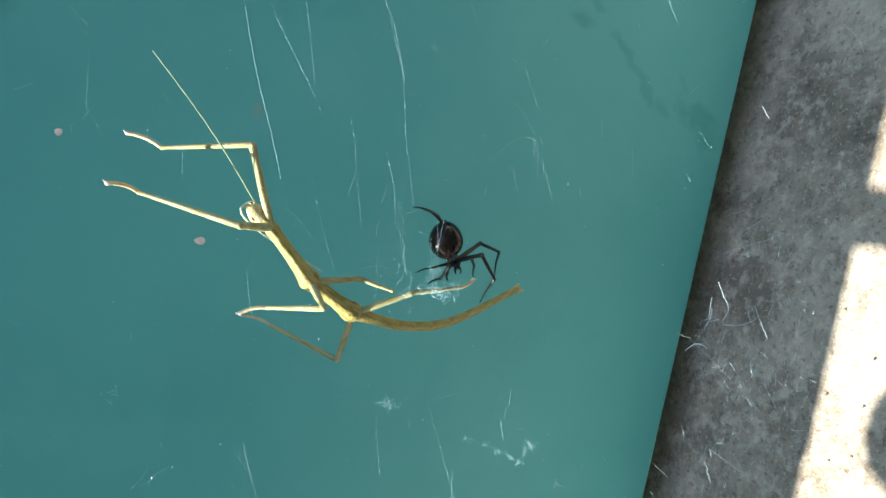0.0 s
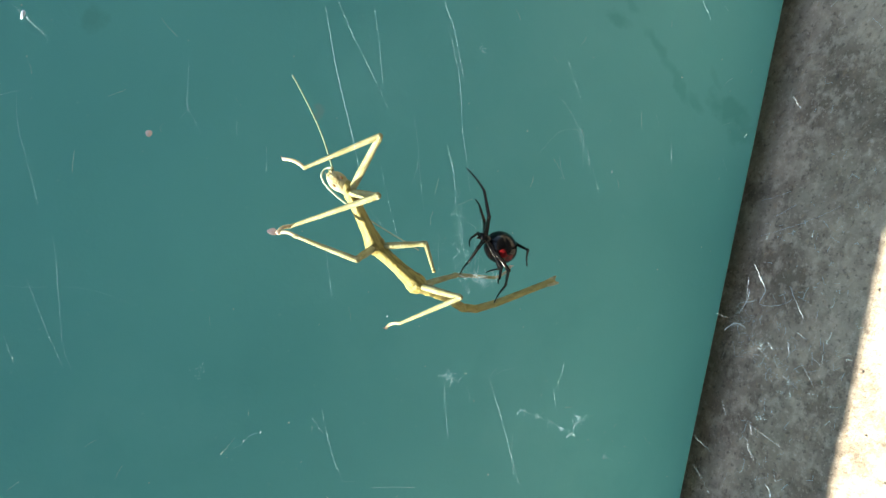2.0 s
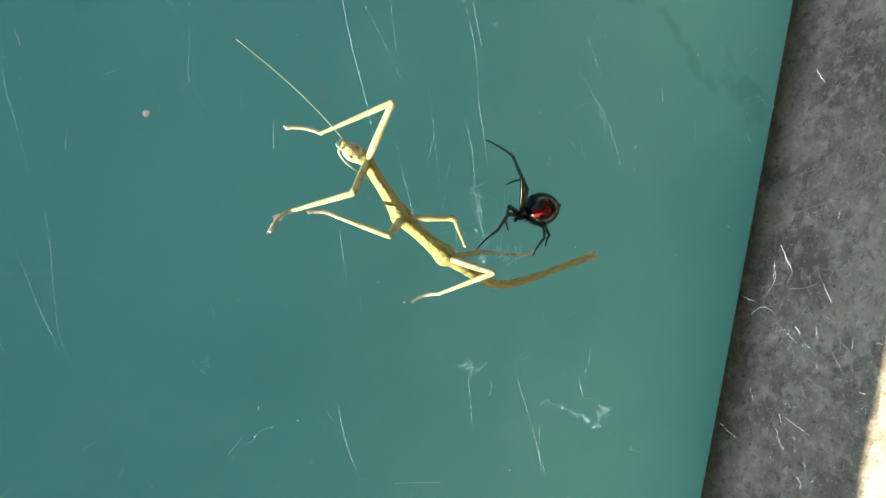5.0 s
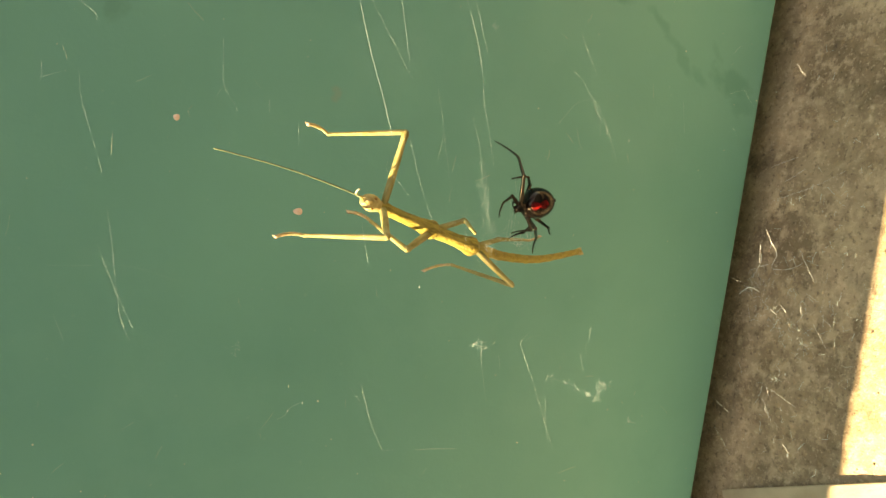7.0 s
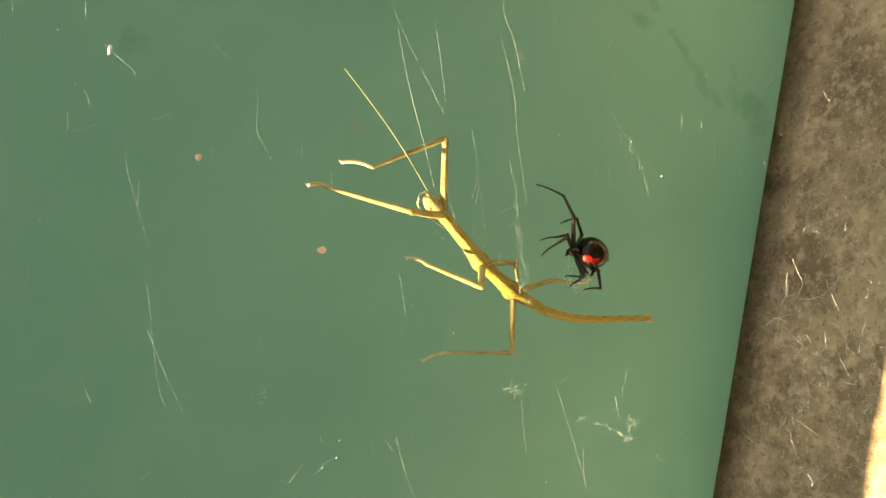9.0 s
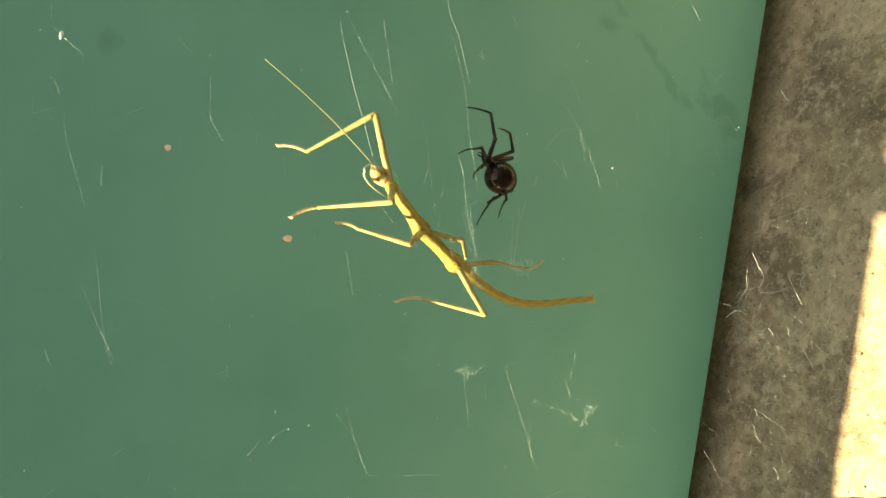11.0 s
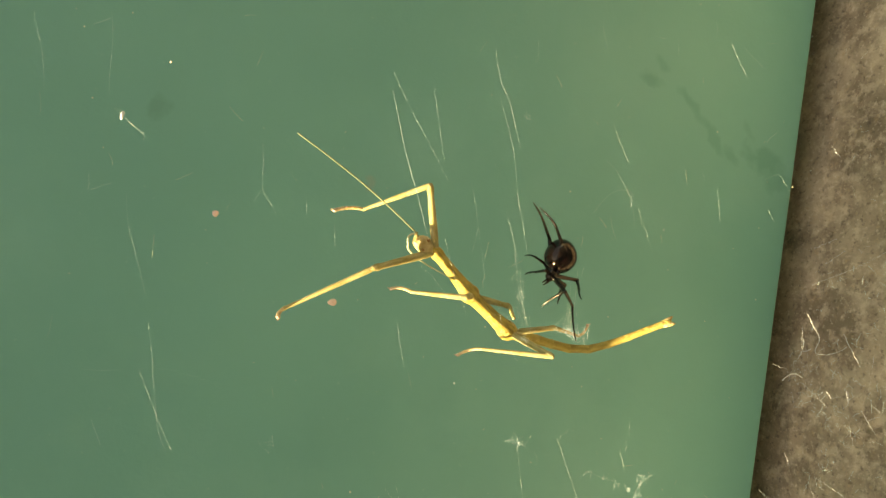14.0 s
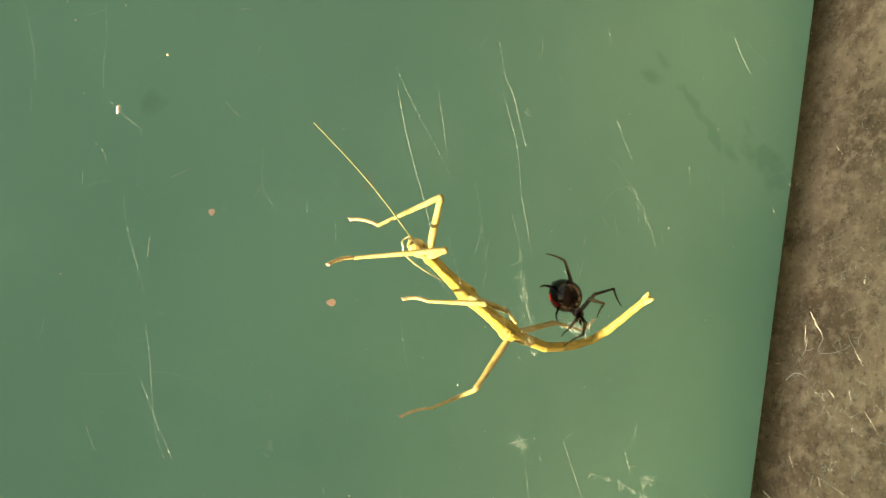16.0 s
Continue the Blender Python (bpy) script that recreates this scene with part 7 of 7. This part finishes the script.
def motions():
    body = spread(BODY_ROWS)
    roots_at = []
    keys = {name: [] for name in insect_parts}
    tangle_rows = []
    feel = spread(FEELER_ROWS)
    legs = {"front_upper": spread(FRONT_UPPER_ROWS), "front_lower": spread(FRONT_LOWER_ROWS), "middle_upper": spread(MIDDLE_UPPER_ROWS),
            "middle_lower": spread(MIDDLE_LOWER_ROWS), "hind_upper": spread(HIND_UPPER_ROWS), "hind_lower": spread(HIND_LOWER_ROWS)}
    lengths = {"front_upper": (17.5, 17.9, 6.6), "front_lower": (16.4, 21.7, 6.1), "middle_upper": (11.2, 7.4),
               "middle_lower": (10.1, 14.6, 5.6), "hind_upper": (13.9, 10.4, 5.1), "hind_lower": (15.4, 18.0, 7.4)}
    for i, (t, q) in enumerate(body):
        mid = Vector(q[0])
        front, face, brow = chain(mid, q[1:4], (14.1, 5.6, 1.6))
        hind, a1, a2, a3 = chain(mid, q[4:8], (14.1, 12.1, 15.8, 20.8))
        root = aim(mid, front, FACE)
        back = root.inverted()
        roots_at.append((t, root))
        put = lambda name, a, b, side=FACE: keys[name].append((t, back @ aim(a, b, side)))
        put("meso", mid, front)
        put("head", front, face)
        put("brow", face, brow)
        put("meta", mid, hind)
        put("abd_a", hind, a1)
        tail = along([hind, a1, a2, a3], 7)
        last = a1
        for k, q_tail in enumerate(chain(a1, tail, (TAIL_PIECE,) * 7)):
            put("abd_%d" % k, last, q_tail)
            last = q_tail
        tip = chain(brow, feel[i][1][:1], (35.8,))[0]
        put("feeler", brow, tip)
        bend, end = chain(brow, feel[i][1][1:], (3.0, 28.2))
        put("curl_a", brow, bend, Vector((0.5, -0.6, -0.8)))
        put("curl_b", bend, end, Vector((0.5, -0.6, -0.8)))
        for key, rows in legs.items():
            hip = {"front": front, "middle": mid, "hind": hind}[key.split("_")[0]]
            js = chain(hip, rows[i][1], lengths[key])
            put(key + "_femur", hip, js[0])
            put(key + "_tibia", js[0], js[1])
            if len(js) > 2:
                put(key + "_foot", js[1], js[2])
            if key == "hind_upper":
                sit = Matrix.Translation((js[0] + js[1]) / 2 + Vector((0, -0.0035, 0)))
                tangle_rows.append((t, sit @ pose(0, 0, 0, 0, -math.degrees(math.atan2((js[1] - js[0]).x, -(js[1] - js[0]).z)) * 0.5, 0)))
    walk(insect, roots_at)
    for name, rows in keys.items():
        walk(insect_parts[name], rows)
    walk(silk_tangle, tangle_rows)

    trunk = spread(SPIDER_ROWS)
    limbs = [spread(rows) for rows in (SPIDER_LEG_A_ROWS, SPIDER_LEG_B_ROWS, SPIDER_LEG_C_ROWS, SPIDER_LEG_D_ROWS,
                                       SPIDER_LEG_E_ROWS, SPIDER_LEG_F_ROWS, SPIDER_LEG_G_ROWS, SPIDER_LEG_H_ROWS)]
    roots, keys = [], {name: [] for name in spider_parts}
    for i, (t, q) in enumerate(trunk):
        head = Vector(q[0])
        (belly,) = chain(head, q[1:2], (5.5,))
        red = Vector(q[2]) - belly
        root = aim(head, belly, red)
        back = root.inverted()
        roots.append((t, root))
        put = lambda name, a, b, side: keys[name].append((t, back @ aim(a, b, side)))
        put("ceph", head, belly, red)
        x = red.normalized()
        z = belly - head
        z = (z - x * z.dot(x)).normalized()
        turn = Matrix((x, z.cross(x), z)).transposed().to_4x4()
        turn.translation = belly
        keys["abdomen"].append((t, back @ turn))
        for k, rows in enumerate(limbs):
            js = chain(head, rows[i][1], SPIDER_LEG_LENGTHS[k])
            put("leg%d_a" % k, head, js[0], FACE)
            put("leg%d_b" % k, js[0], js[1], FACE)
            put("leg%d_c" % k, js[1], js[2], FACE)
    walk(spider_thing, roots)
    for name, rows in keys.items():
        walk(spider_parts[name], rows)


motions()
